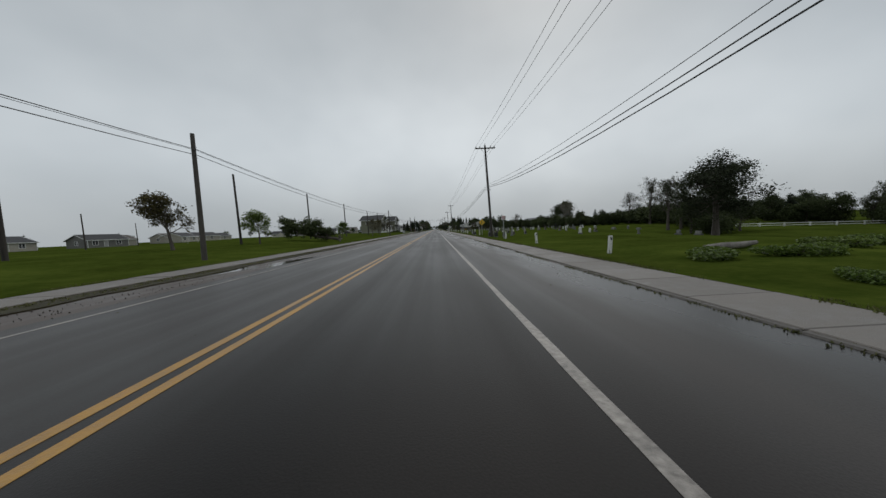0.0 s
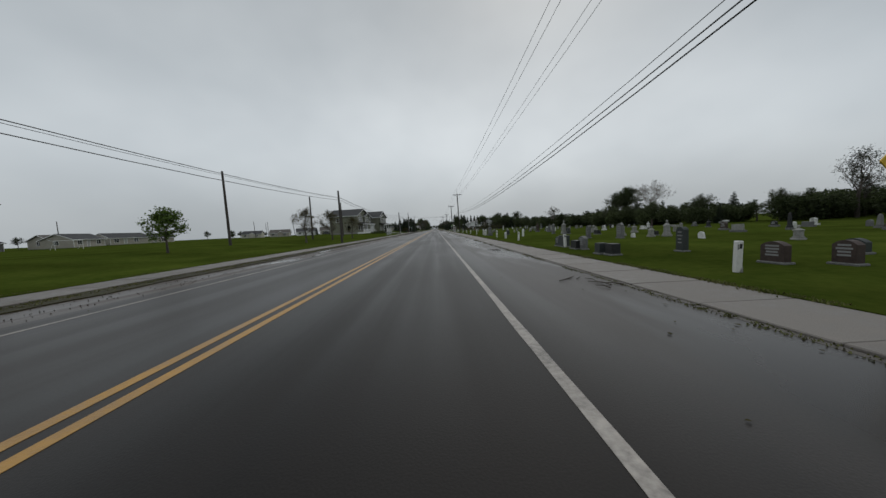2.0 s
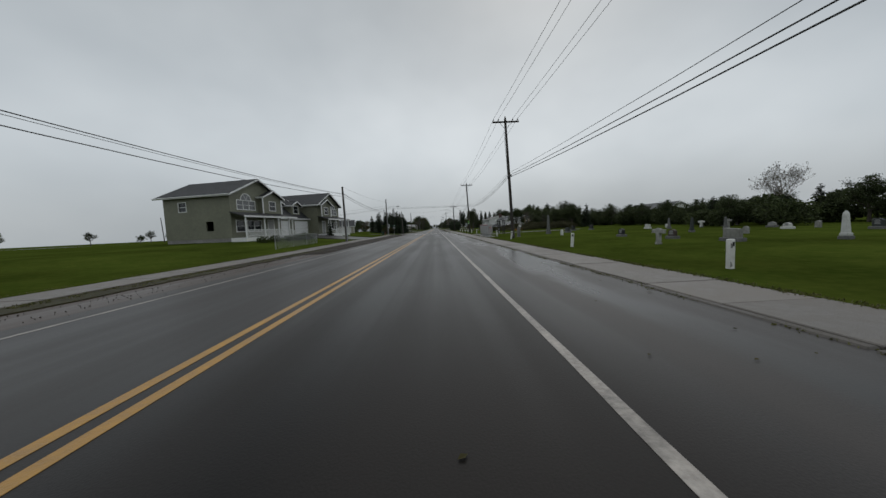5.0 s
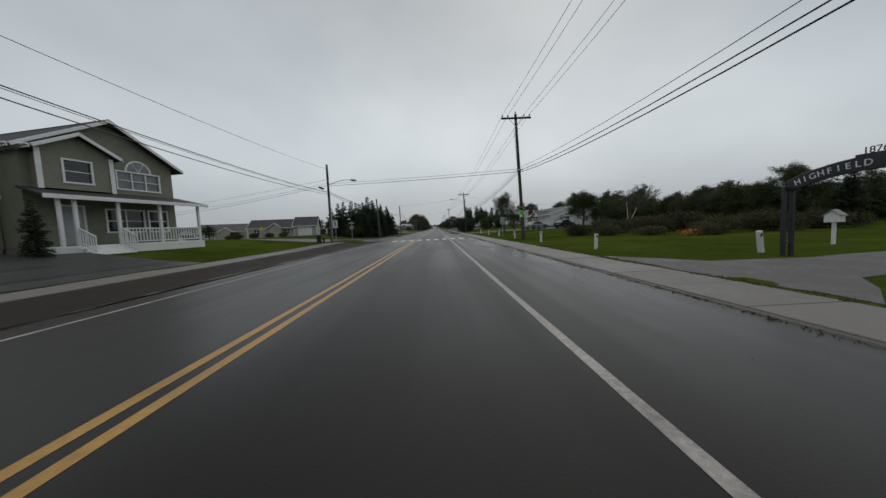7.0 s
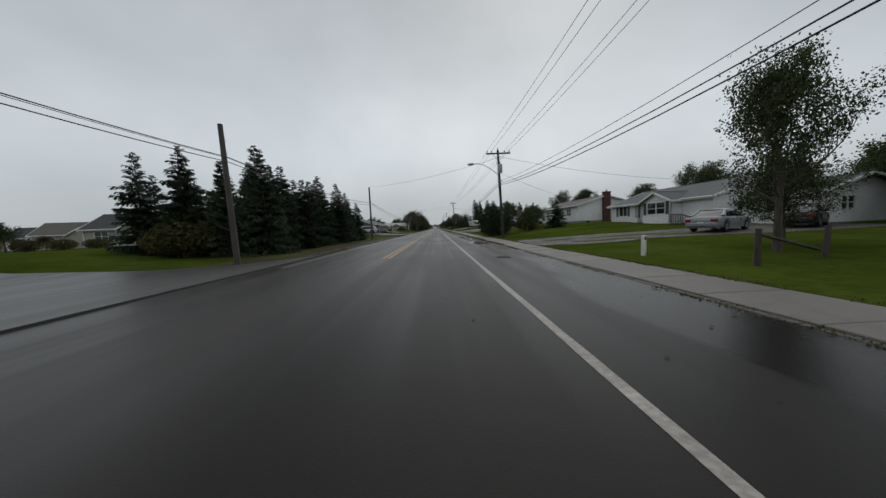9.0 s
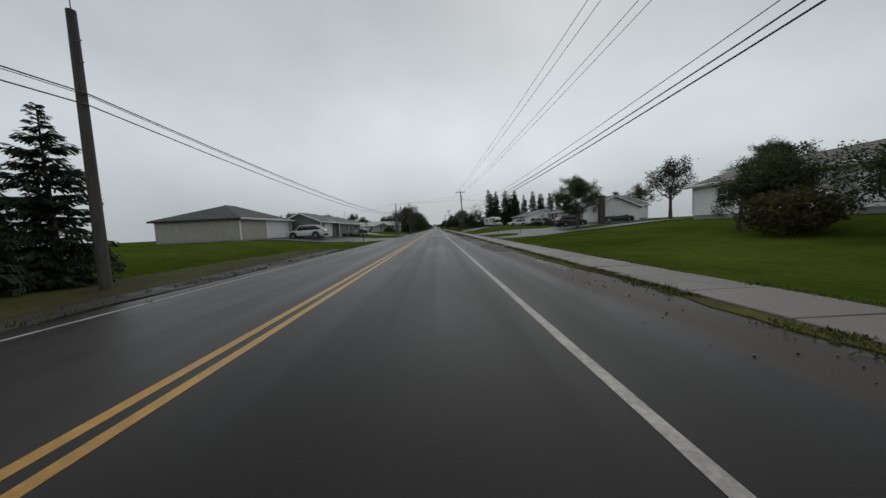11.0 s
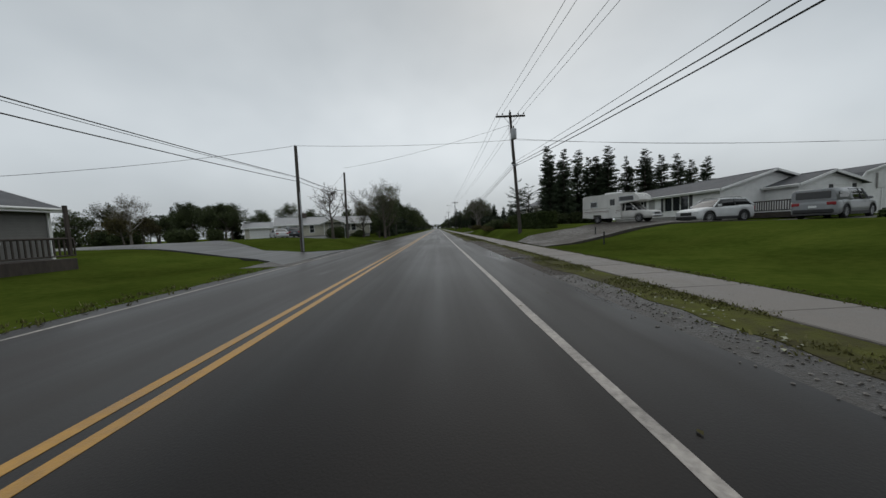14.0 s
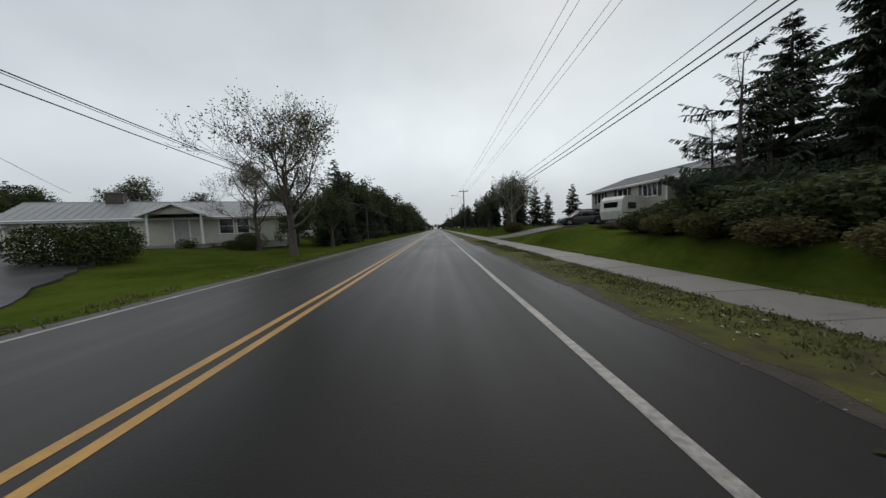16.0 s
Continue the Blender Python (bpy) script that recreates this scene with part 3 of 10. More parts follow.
bank("backing_west_raised", -9.3, -8.19, 112, 166.4, 0.052, M_GRASS, "mown grass edge behind the raised pavement", "grass")
bank("verge_west_bank", -8.95, -4.12, 272.0, 288.1, 0.008, M_GRASS, "grassy bank rising from the road to the lawn", "grass", 0.03)
bank("corner_lawn", -8.22, -5.4, 159.0, 166.2, 0.03, M_GRASS, "mown grass island at the street corner", "grass")
bank("bank_west", -6.68, -4.45, 112, 163.6, 0.010, M_BANK, "dark wet dirt bank below the raised pavement", "ground", 0.018)
strip("gutter_west", -4.66, -4.48, 126, 160.4, 0.008, M_GRAVEL, "thin gritty gutter edge of the asphalt", jag=0.16, step=0.4, thick=0.05)
# ---------------------------------------------------------------- side road, drives
def patch(name, pts, z, mat, label, category="driveway", follow=True, thick=0.08):
    """A paved area: an outline with a finely cut surface that follows the ground."""
    xs = [p[0] for p in pts]
    ys = [p[1] for p in pts]
    bm = bmesh.new()
    vs = [bm.verts.new((p[0], p[1], 0)) for p in pts]
    bm.faces.new(vs)
    for ax, lo, hi in ((0, min(xs), max(xs)), (1, min(ys), max(ys))):
        n = int((hi - lo) / 1.5)
        for k in range(1, n):
            c = lo + (hi - lo) * k / n
            co = (c, 0, 0) if ax == 0 else (0, c, 0)
            no = (1, 0, 0) if ax == 0 else (0, 1, 0)
            bmesh.ops.bisect_plane(bm, geom=bm.verts[:] + bm.edges[:] + bm.faces[:], plane_co=co, plane_no=no)
    for v in bm.verts:
        v.co.z = z + (max(max(ground_z(v.co.x + e, v.co.y) for e in (-0.7, 0.0, 0.7)), 0.0) if follow and gz(v.co.x, v.co.y) > -0.02 else gz(v.co.x, v.co.y))
    if bm.faces and bm.faces[:][0].normal.z < 0:
        bmesh.ops.reverse_faces(bm, faces=bm.faces[:])
    bm.normal_update()
    for f in bm.faces:
        if f.normal.z < 0:
            f.normal_flip()
    rim = [e for e in bm.edges if e.is_boundary]
    side = bmesh.ops.extrude_edge_only(bm, edges=rim)["geom"]
    for v in side:
        if isinstance(v, bmesh.types.BMVert):
            v.co.z -= 0.16
    me = bpy.data.meshes.new(name)
    bm.to_mesh(me)
    bm.free()
    me.materials.append(mat)
    return tagged(new(name, me), label, category, kind="structure")


def wavy(pts, amp=0.15, step=0.8):
    """The outline with more points that waver a little."""
    out = []
    for k, p in enumerate(pts):
        q = pts[(k + 1) % len(pts)]
        n = max(1, int(math.dist(p, q) / step))
        for i in range(n):
            t = i / n
            x, y = p[0] + (q[0] - p[0]) * t, p[1] + (q[1] - p[1]) * t
            out.append((x + amp * noise.noise((x * 0.9, y * 0.9, 2.0)), y + amp * noise.noise((x * 0.9, y * 0.9, 7.0))))
    return out


patch("side_road", [(-4.2, 164.6), (-5.4, 164.9), (-6.6, 165.6), (-8.5, 167.0), (-14, 168.4), (-30, 171.0), (-90, 181), (-140, 190), (-140, 199), (-90, 190), (-30, 179.5),
                    (-14, 176.6), (-9, 177.0), (-6.2, 178.6), (-4.2, 181.5)], 0.045, M_SIDEROAD, "worn grey asphalt side road meeting the main road", "road", thick=0.05)
patch("pavement_corner", wavy([(-8.2, 158.98), (-6.65, 158.98), (-6.0, 161.2), (-5.2, 162.8), (-4.4, 163.5), (-4.25, 164.5), (-5.2, 164.4), (-6.2, 163.2), (-7.2, 161.4)], 0.1, 0.35), 0.055, M_CONC, "broken concrete pavement end at the corner", "pavement")
patch("side_road_far", [(-4.2, 262.6), (-5.6, 264.3), (-7.5, 266.4), (-11, 268.2), (-20, 271.0), (-60, 283), (-60, 290), (-20, 278.5), (-11, 272.8), (-6.5, 271.0), (-4.2, 271.5)], 0.02, M_SIDEROAD,
      "worn grey asphalt side road mouth", "road")
patch("driveway_green_house", wavy([(-8.25, 135.4), (-8.25, 143.4), (-17.4, 145.4), (-20.0, 135.6), (-15.5, 134.6), (-10, 135.8)]), 0.02, M_DRIVE, "wet dark asphalt driveway")
patch("driveway_cemetery", wavy([(7.85, 133.2), (7.85, 139.6), (9.4, 137.3), (11.7, 136.9), (17, 137.2), (24, 139), (24, 137), (17, 135.0), (11.7, 134.9), (9.6, 134.6)]), 0.02, M_GRAVEL, "wet grey gravel lane into the cemetery")
patch("driveway_white_house", wavy([(7.85, 180.9), (7.85, 186.4), (11, 187.4), (14, 187.2), (19, 187.0), (29, 187.4), (29, 181.0), (20, 180.6), (14.5, 181.2), (11.4, 180.2), (9.4, 180.3)], 0.3), 0.02, M_WETGRAVEL, "puddled grey gravel driveway")
for cx, cy, rx, ry, sd in ((12.2, 182.0, 2.2, 0.45, 1.0), (14.8, 184.3, 2.8, 0.5, 2.0), (18.0, 183.0, 2.4, 0.6, 3.0), (10.4, 184.6, 1.2, 0.4, 4.0)):
    patch("grass_island", wavy([(cx + rx * math.cos(k * math.pi / 6) * (1 + 0.3 * noise.noise((k, sd, 0.0))), cy + ry * math.sin(k * math.pi / 6)) for k in range(12)], 0.25, 0.5), 0.032, M_VERGE, "ragged grass growing through the gravel drive", "grass", thick=0.02)
patch("driveway_ranch", wavy([(7.85, 238.4), (7.85, 244.8), (9.9, 245.4), (13.8, 243.2), (17.6, 242.6), (21, 246.0), (34, 248.6), (34, 240.6), (24, 238.0), (17.4, 235.4), (15.4, 232.6), (16, 229), (30, 229), (30, 225), (12, 225.6), (7.85, 226.4), (7.85, 229.4), (10.2, 230.1), (11.2, 231.6), (11.9, 234.4), (11.3, 237.2), (9.0, 238.1)], 0.12), 0.02, M_DRIVE, "wet grey asphalt driveway")
patch("driveway_camper", wavy([(7.85, 265.2), (7.85, 270.2), (10.5, 271.0), (13.5, 272.8), (17, 275.4), (20, 275.4), (24, 269.4), (34, 268.2), (34, 264.0), (24, 264.8), (16, 267.2), (11, 266.0)]), 0.05, M_WETGRAVEL, "wet grey gravel driveway")
patch("driveway_split", wavy([(7.85, 311.5), (7.85, 317.0), (14, 318.0), (19.6, 319.0), (19.6, 311.6), (14, 312.0)]), 0.02, M_GRAVEL, "pale wet gravel driveway")
patch("driveway_grey_house", wavy([(-4.2, 236.6), (-4.2, 247.6), (-9, 248.6), (-14.3, 250.2), (-20, 250), (-20, 243.4), (-18.6, 241.6), (-18.6, 233.0), (-11, 233.6), (-9, 236.0)]), 0.02, M_DRIVE, "wet grey asphalt driveway with broken edges")
patch("driveway_metal_roof", wavy([(-4.1, 284.3), (-4.1, 286.8), (-6.0, 288.8), (-8.5, 291.2), (-12, 295.4), (-14.5, 299.4), (-18, 302.0), (-25, 301.0), (-28, 298.0), (-27, 293), (-20, 291.3), (-13, 290.0), (-8.6, 287.8), (-6, 285.6)], 0.35), 0.045, M_DRIVE, "wet cracked asphalt driveway")
strip("gravel_mouth", -5.6, -3.75, 262.0, 265.0, 0.016, M_GRAVEL, "washed-out pale gravel at the corner", jag=0.3, step=0.4)


# ---------------------------------------------------------------- poles
def pole_shaft(h, r0, r1, lean=(0, 0), n=12):
    m = Mesh()
    pts, rad = [], []
    for k in range(7):
        t = k / 6
        pts.append((lean[0] * t * h, lean[1] * t * h, -0.2 + t * (h + 0.2)))
        rad.append(r0 + (r1 - r0) * t)
    return m.tube(pts, rad, n)


def insulator(at, s=1.0):
    m = Mesh()
    m.lathe([(0.012, 0), (0.012, 0.05 * s), (0.05 * s, 0.06 * s), (0.035 * s, 0.1 * s), (0.055 * s, 0.11 * s), (0.035 * s, 0.15 * s), (0.045 * s, 0.17 * s), (0.02, 0.2 * s)], 10, at)
    return m


def power_pole(x, y, h=10.3, lean=(0, 0), transformer=False, lamp=False, notices=False, label="tall weathered wooden power pole with a crossarm"):
    z = gz(x, y)
    p = thing("power_pole", label, "utility pole", (x, y, z), group="power poles")
    part("shaft", pole_shaft(h, 0.145, 0.10, lean), M_POLE, p)
    ax, ay = lean[0] * h, lean[1] * h
    arm = Mesh().box(ax - 1.15, ax + 1.15, ay - 0.22, ay - 0.11, h - 0.42, h - 0.29, 0.012)
    a = part("crossarm", arm, M_POLE, p)
    for dx in (-1.05, -0.62, 0.62, 1.05):
        part("insulator", insulator((ax + dx, ay - 0.165, h - 0.29)), M_PORCELAIN, a)
    part("top_insulator", insulator((ax, ay, h)), M_PORCELAIN, p)
    for s in (-1, 1):
        part("brace", Mesh().tube([(ax + s * 0.55, ay - 0.2, h - 0.4), (ax + s * 0.05, ay - 0.15, h - 0.95)], 0.018, 6), M_GALV, p)
    part("ground_wire", Mesh().tube([(ax - 0.14, ay, h - 1), (-0.17, 0, 2.4), (-0.185, 0, 0)], 0.012, 5), M_WIRE, p)
    part("tag", Mesh().box(-0.06, 0.06, -0.185, -0.168, 2.35, 2.42), M_GALV, p, "small pale metal tag")
    part("cable_bracket", Mesh().box(lean[0] * 5.4 - 0.24, lean[0] * 5.4 + 0.24, lean[1] * 5.4 - 0.22, lean[1] * 5.4 - 0.13, 5.35, 5.45, 0.01), M_GALV, p)
    if transformer:
        zt = h - 2.2
        t = part("transformer", Mesh().lathe([(0.0, 0), (0.2, 0.0), (0.22, 0.04), (0.22, 0.72), (0.2, 0.78), (0.08, 0.82), (0.0, 0.82)], 14, (ax * zt / h + 0.02, ay * zt / h - 0.4, zt)), M_XFMR, p, "grey can transformer")
        part("bushing", insulator((ax * zt / h + 0.02, ay * zt / h - 0.4, zt + 0.8), 1.1), M_PORCELAIN, t)
    if lamp:
        zl = h - 2.3
        bx, by = ax * zl / h, ay * zl / h
        arm = Mesh().tube([(bx - 0.1, by, zl), (bx - 0.8, by - 0.05, zl + 0.55), (bx - 1.5, by - 0.1, zl + 0.95), (bx - 2.1, by - 0.12, zl + 1.08), (bx - 2.5, by - 0.14, zl + 1.08)], 0.03, 8)
        la = part("lamp_arm", arm, M_GALV, p)
        part("lamp_head", Mesh().tube([(bx - 2.4, by - 0.14, zl + 1.08), (bx - 2.55, by - 0.14, zl + 1.06), (bx - 2.8, by - 0.15, zl + 1.04), (bx - 3.02, by - 0.15, zl + 1.04)], [0.05, 0.11, 0.12, 0.05], 10), M_XFMR, la)
    if notices:
        turn = Matrix.Translation((lean[0] * 2.1, lean[1] * 2.1, 0)) @ Matrix.Rotation(radians(-42), 4, "Z")
        part("notice", Mesh().box(-0.17, 0.17, -0.190, -0.172, 2.05, 2.28), M_SIGNGREEN, p, "lime green paper notice", m=turn)
        part("notice", Mesh().box(-0.13, 0.13, -0.190, -0.172, 1.72, 2.0), M_SIGNGREEN, p, "lime green framed paper notice", m=turn)
        part("notice_paper", Mesh().box(-0.10, 0.10, -0.196, -0.190, 1.78, 1.93), M_SIGNWHITE, p, m=turn)
        part("strap", Mesh().tube([(0, 0, 2.5), (0, 0, 2.54)], 0.176, 12), M_YELLOWSIGN, p, m=turn)
    return p


M_SIGNGREEN = material("lime_green_card", (0.14, 0.45, 0.04), (0.18, 0.52, 0.06), scale=6, rough=0.5)
M_SIGNWHITE = material("white_sign_sheet", (0.62, 0.63, 0.63), (0.75, 0.76, 0.76), scale=4, rough=0.4)
M_YELLOWSIGN = material("yellow_sign_sheet", (0.62, 0.38, 0.02), (0.70, 0.44, 0.03), scale=4, rough=0.4)

RIGHT_POLES = [(9.0, -12.0, 10.4, (0, 0)), (9.0, 34.4, 10.5, (-0.035, 0.05)), (9.25, 119.8, 10.4, (-0.035, 0.02)), (9.2, 153.2, 9.7, (-0.035, 0.02)),
               (8.7, 193.8, 8.3, (-0.03, 0.0)), (9.1, 274.0, 9.55, (-0.055, 0.02)), (9.0, 357.0, 10.3, (0, 0)), (9.0, 420.0, 10.3, (0, 0)), (9.0, 490.0, 10.3, (0, 0))]
for k, (px_, py_, ph, pl) in enumerate(RIGHT_POLES):
    power_pole(px_, py_, ph, pl, transformer=k in (4, 5), lamp=k in (4, 6), notices=k == 3,
               label={3: "dark wooden power pole with lime paper notices", 4: "wooden power pole with street lamp and transformer", 5: "leaning wooden power pole with grey transformer"}.get(k, "tall weathered wooden power pole with a crossarm"))


def phone_pole(x, y, h, lean=(0, 0), r=0.14, mat=None, guard=False, lamp=False, label="weathered wooden telephone pole beside the pavement", group="telephone poles"):
    z = gz(x, y)
    p = thing("telephone_pole", label, "utility pole", (x, y, z), group=group)
    part("shaft", pole_shaft(h, r, r * 0.72, lean), mat or M_POLEGREY, p)
    for hh in (h - 0.75, h - 1.3):
        part("bolt", Mesh().tube([(lean[0] * hh + r * 0.7, lean[1] * hh, hh), (lean[0] * hh + r * 1.25, lean[1] * hh, hh)], 0.02, 6), M_GALV, p)
    if guard:
        part("cable_guard", Mesh().tube([(0.13, -0.12, 0), (0.12 + lean[0] * 4, -0.1 + lean[1] * 4, 4.2)], 0.045, 8), M_GALV, p, "pale metal cable guard")
    if lamp:
        zl = h - 2.0
        arm = part("lamp_arm", Mesh().tube([(lean[0] * zl + 0.1, 0, zl), (0.9, -0.05, zl + 0.28), (1.7, -0.08, zl + 0.4), (2.3, -0.1, zl + 0.38)], 0.03, 8), M_GALV, p)
        part("lamp_head", Mesh().tube([(2.25, -0.1, zl + 0.38), (2.4, -0.1, zl + 0.36), (2.65, -0.1, zl + 0.33), (2.9, -0.1, zl + 0.32)], [0.05, 0.11, 0.12, 0.05], 10), M_XFMR, arm)
        part("splice_case", Mesh().tube([(-0.35, -1.4, h - 2.42), (-0.28, -0.6, h - 2.46)], 0.09, 10), M_BLACK, p, "black cable splice case")
    return p


LEFT_POLES = [(-8.9, -40.0, 7.3, (0, 0)), (-10.4, 16.9, 6.9, (0.0, 0)), (-8.9, 74.9, 6.3, (-0.01, 0)), (-8.2, 129.2, 6.4, (-0.02, 0.02)), (-8.35, 160.4, 7.75, (0.0, 0)),
              (-6.9, 178.8, 6.3, (-0.045, 0.02)), (-6.9, 207.6, 7.3, (0.0, 0)), (-7.3, 271.4, 7.4, (0.01, 0)), (-7.7, 283.7, 7.2, (0.01, 0)), (-8.6, 330.0, 7.4, (0, 0)), (-8.6, 400.0, 7.4, (0, 0))]
for k, (px_, py_, ph, pl) in enumerate(LEFT_POLES):
    phone_pole(px_, py_, ph, pl, guard=k in (3, 4, 7), lamp=k == 4,
               label={5: "leaning weathered wooden telephone pole among spruces", 4: "grey wooden pole with street lamp and cable guard"}.get(k, "weathered wooden telephone pole beside the pavement"))
for k, (x, y, h, lean) in enumerate([(-21.0, 16.8, 7.7, 0.0), (-18.9, 33.4, 7.6, -0.03), (-18.4, 50.6, 7.5, -0.02), (-17.6, 67.8, 7.2, -0.02), (-16.4, 84.6, 6.5, -0.005), (-16.6, 100.6, 7.0, -0.02)]):
    phone_pole(x, y, h, (lean, 0), r=0.13, mat=M_POLE, label="plain dark wooden field pole on the grass", group="field poles")
phone_pole(-68, 190, 8.4, (-0.13, 0), r=0.17, mat=M_POLE, label="leaning wooden utility pole on the side street", group="far poles")
phone_pole(-96, 204, 9.0, (-0.06, 0), r=0.15, mat=M_POLE, label="leaning wooden utility pole on the side street", group="far poles")
for x, y, h in [(-95, 215, 9), (-100, 222, 8.5), (-66, 60, 7), (-90, 95, 7), (-110, 130, 8)]:
    phone_pole(x, y, h, (-0.02, 0), r=0.13, mat=M_POLE, label="distant wooden utility pole", group="far poles")


# ---------------------------------------------------------------- wires
def catenary(a, b, sag, n=14):
    a, b = Vector(a), Vector(b)
    return [a.lerp(b, k / n) - Vector((0, 0, sag * 4 * (k / n) * (1 - k / n))) for k in range(n + 1)]


def wire(points, r, sag, mat, label, name="overhead_wire", group="overhead wires"):
    m = Mesh()
    run = []
    for a, b in zip(points[:-1], points[1:]):
        seg = catenary(a, b, sag * min(1.0, (Vector(b) - Vector(a)).length / 60))
        run += seg if not run else seg[1:]
    m.tube(run, r, 5, cap=False)
    return solid(name, m, mat, label, "wire", group=group)


def pole_point(p, hh, dx=0.0, dy=0.0):
    x, y, h, lean = p
    return (x + lean[0] * hh + dx, y + lean[1] * hh + dy, gz(x, y) + hh)


for dx, dz in ((-1.05, -0.09), (-0.62, -0.09), (0.62, -0.09), (1.05, -0.09)):
    wire([pole_point(p, p[2] + dz, dx, -0.165) for p in RIGHT_POLES], 0.011, 0.7, M_WIRE, "thin bare overhead power conductor")
CABLE_Z = (5.7, 5.8, 5.4, 5.3, 5.1, 5.35, 5.7, 5.7, 5.7)
for dz, r, dx, s in ((0.0, 0.017, -0.2, 1.45), (-0.13, 0.019, -0.15, 1.52), (0.2, 0.010, -0.2, 1.3)):
    wire([pole_point(p, hz_ + dz, dx, -0.17) for p, hz_ in zip(RIGHT_POLES, CABLE_Z)], r, s, M_CABLE, "black telephone cable strung between poles")
for k, (dz, r, s) in enumerate(((-0.85, 0.018, 0.95), (-1.15, 0.018, 1.05), (-0.9, 0.010, 1.0))):
    wire([pole_point(p, (p[2] if p[2] < 7.35 else 7.1) + dz, 0.14) for p in LEFT_POLES[:4]] + [pole_point(LEFT_POLES[4], 4.85 + (dz + 1.05) * 0.7, 0.14), pole_point(LEFT_POLES[5], 4.7 + (dz + 1.05) * 0.7, 0.14)]
         + [pole_point(p, 6.05 + dz, 0.14) for p in LEFT_POLES[6:]], r, s, M_CABLE, "black telephone cable strung between poles")
# service drops across the road and to the houses
P3, P4, P5 = RIGHT_POLES[3], RIGHT_POLES[4], RIGHT_POLES[5]
L4, L6, L7, L8 = LEFT_POLES[4], LEFT_POLES[6], LEFT_POLES[7], LEFT_POLES[8]
for a, b, s, r in ((pole_point(L4, 5.85), pole_point(P3, 5.5), 0.12, 0.012), (pole_point(L4, 5.65), pole_point(P3, 5.3), 0.16, 0.018),
                   (pole_point(L4, 7.3), pole_point(LEFT_POLES[3], 6.4), 0.5, 0.01), (pole_point(L4, 6.3), (-69.1, 190, 6.6), 0.5, 0.012), (pole_point(L4, 5.7), (-68.8, 190, 5.2), 0.6, 0.016), (pole_point(L4, 5.9), (-68.9, 190, 5.7), 0.6, 0.012),
                   (pole_point(L6, 7.3), pole_point(P4, 7.6), 0.8, 0.012), (pole_point(P4, 7.7), (27, 196, 5.2), 0.7, 0.012), (pole_point(P4, 6.2), (25, 209, 3.8), 0.6, 0.01),
                   (pole_point(L7, 7.4), pole_point(P5, 7.4), 0.5, 0.012), (pole_point(L7, 7.4), (-24, 262, 4.0), 0.8, 0.012), (pole_point(P5, 7.5), (27, 268, 5.4), 0.5, 0.012), (pole_point(P5, 7.4), (60, 272, 6.6), 0.6, 0.01),
                   (pole_point(L8, 7.7), pole_point(P5, 8.6), 0.7, 0.012), (pole_point(L8, 7.2), (-21, 303, 4.6), 0.6, 0.01)):
    wire([a, b], r, s * 1.5, M_CABLE, "thin service wire spanning to another pole or house", group="service wires")

for x, y, z in ((8.32, 192.5, 4.92), (8.75, 118.4, 5.28), (8.3, 272.6, 5.9)):
    solid("cable_splice", Mesh().tube([(0, -0.32, 0), (0, -0.26, 0), (0, 0.26, 0), (0, 0.32, 0)], [0.03, 0.075, 0.075, 0.03], 10), M_BLACK, "black splice case clamped on overhead cable", "splice case", (x, y, z), group="cable splice cases")

# ---------------------------------------------------------------- trees
def grow(rng, p, d, length, r, depth, segs, tips, bend=0.25, up=0.12, split=(2, 4), ratio=0.68, wind=0.0):
    """A limb as a run of points, and its side limbs; collects tubes in segs and twig ends in tips."""
    pts, rad = [Vector(p)], [r]
    n = 3 if depth else 2
    d = Vector(d).normalized()
    for k in range(n):
        d = (d + Vector((rng.uniform(-bend, bend) + wind, rng.uniform(-bend, bend), rng.uniform(-bend, bend) * 0.5 + up))).normalized()
        pts.append(pts[-1] + d * length / n)
        rad.append(max(r * (1 - 0.5 * (k + 1) / n), 0.008))
    segs.append((pts, rad, depth))
    if depth == 0:
        for k in range(1, n + 1):
            tips.append((pts[k], d))
        return
    for k in range(rng.randint(*split)):
        i = rng.randint(1, n)
        w = rng.uniform(0, 2 * math.pi)
        side = d.orthogonal().normalized()
        side.rotate(Matrix.Rotation(w, 3, d))
        nd = (d * rng.uniform(0.35, 0.9) + side * rng.uniform(0.6, 1.1)).normalized()
        grow(rng, pts[i], nd, length * ratio * rng.uniform(0.75, 1.15), rad[i] * 0.62, depth - 1, segs, tips, bend, up, split, ratio, wind)
    grow(rng, pts[-1], d, length * ratio * rng.uniform(0.8, 1.1), rad[-1] * 0.85, depth - 1, segs, tips, bend, up, split, ratio, wind)


def leaf_cloud(rng, m, tips, per, size, spread, flat=0.6):
    """Many small leaf faces round the twig ends."""
    for p, d in tips:
        for _ in range(per if isinstance(per, int) else (1 if rng.random() < per else 0)):
            c = p + Vector((rng.gauss(0, spread), rng.gauss(0, spread), rng.gauss(0, spread * flat)))
            a = Vector((rng.uniform(-1, 1), rng.uniform(-1, 1), rng.uniform(-0.6, 0.6))).normalized()
            b = a.cross(Vector((rng.uniform(-1, 1), rng.uniform(-1, 1), rng.uniform(-1, 1)))).normalized()
            s = size * rng.uniform(0.5, 1.25)
            m.add((c - a * s * 0.6, c + b * s * 0.38, c + a * s * 0.65, c - b * s * 0.38), ((0, 1, 2, 3),))


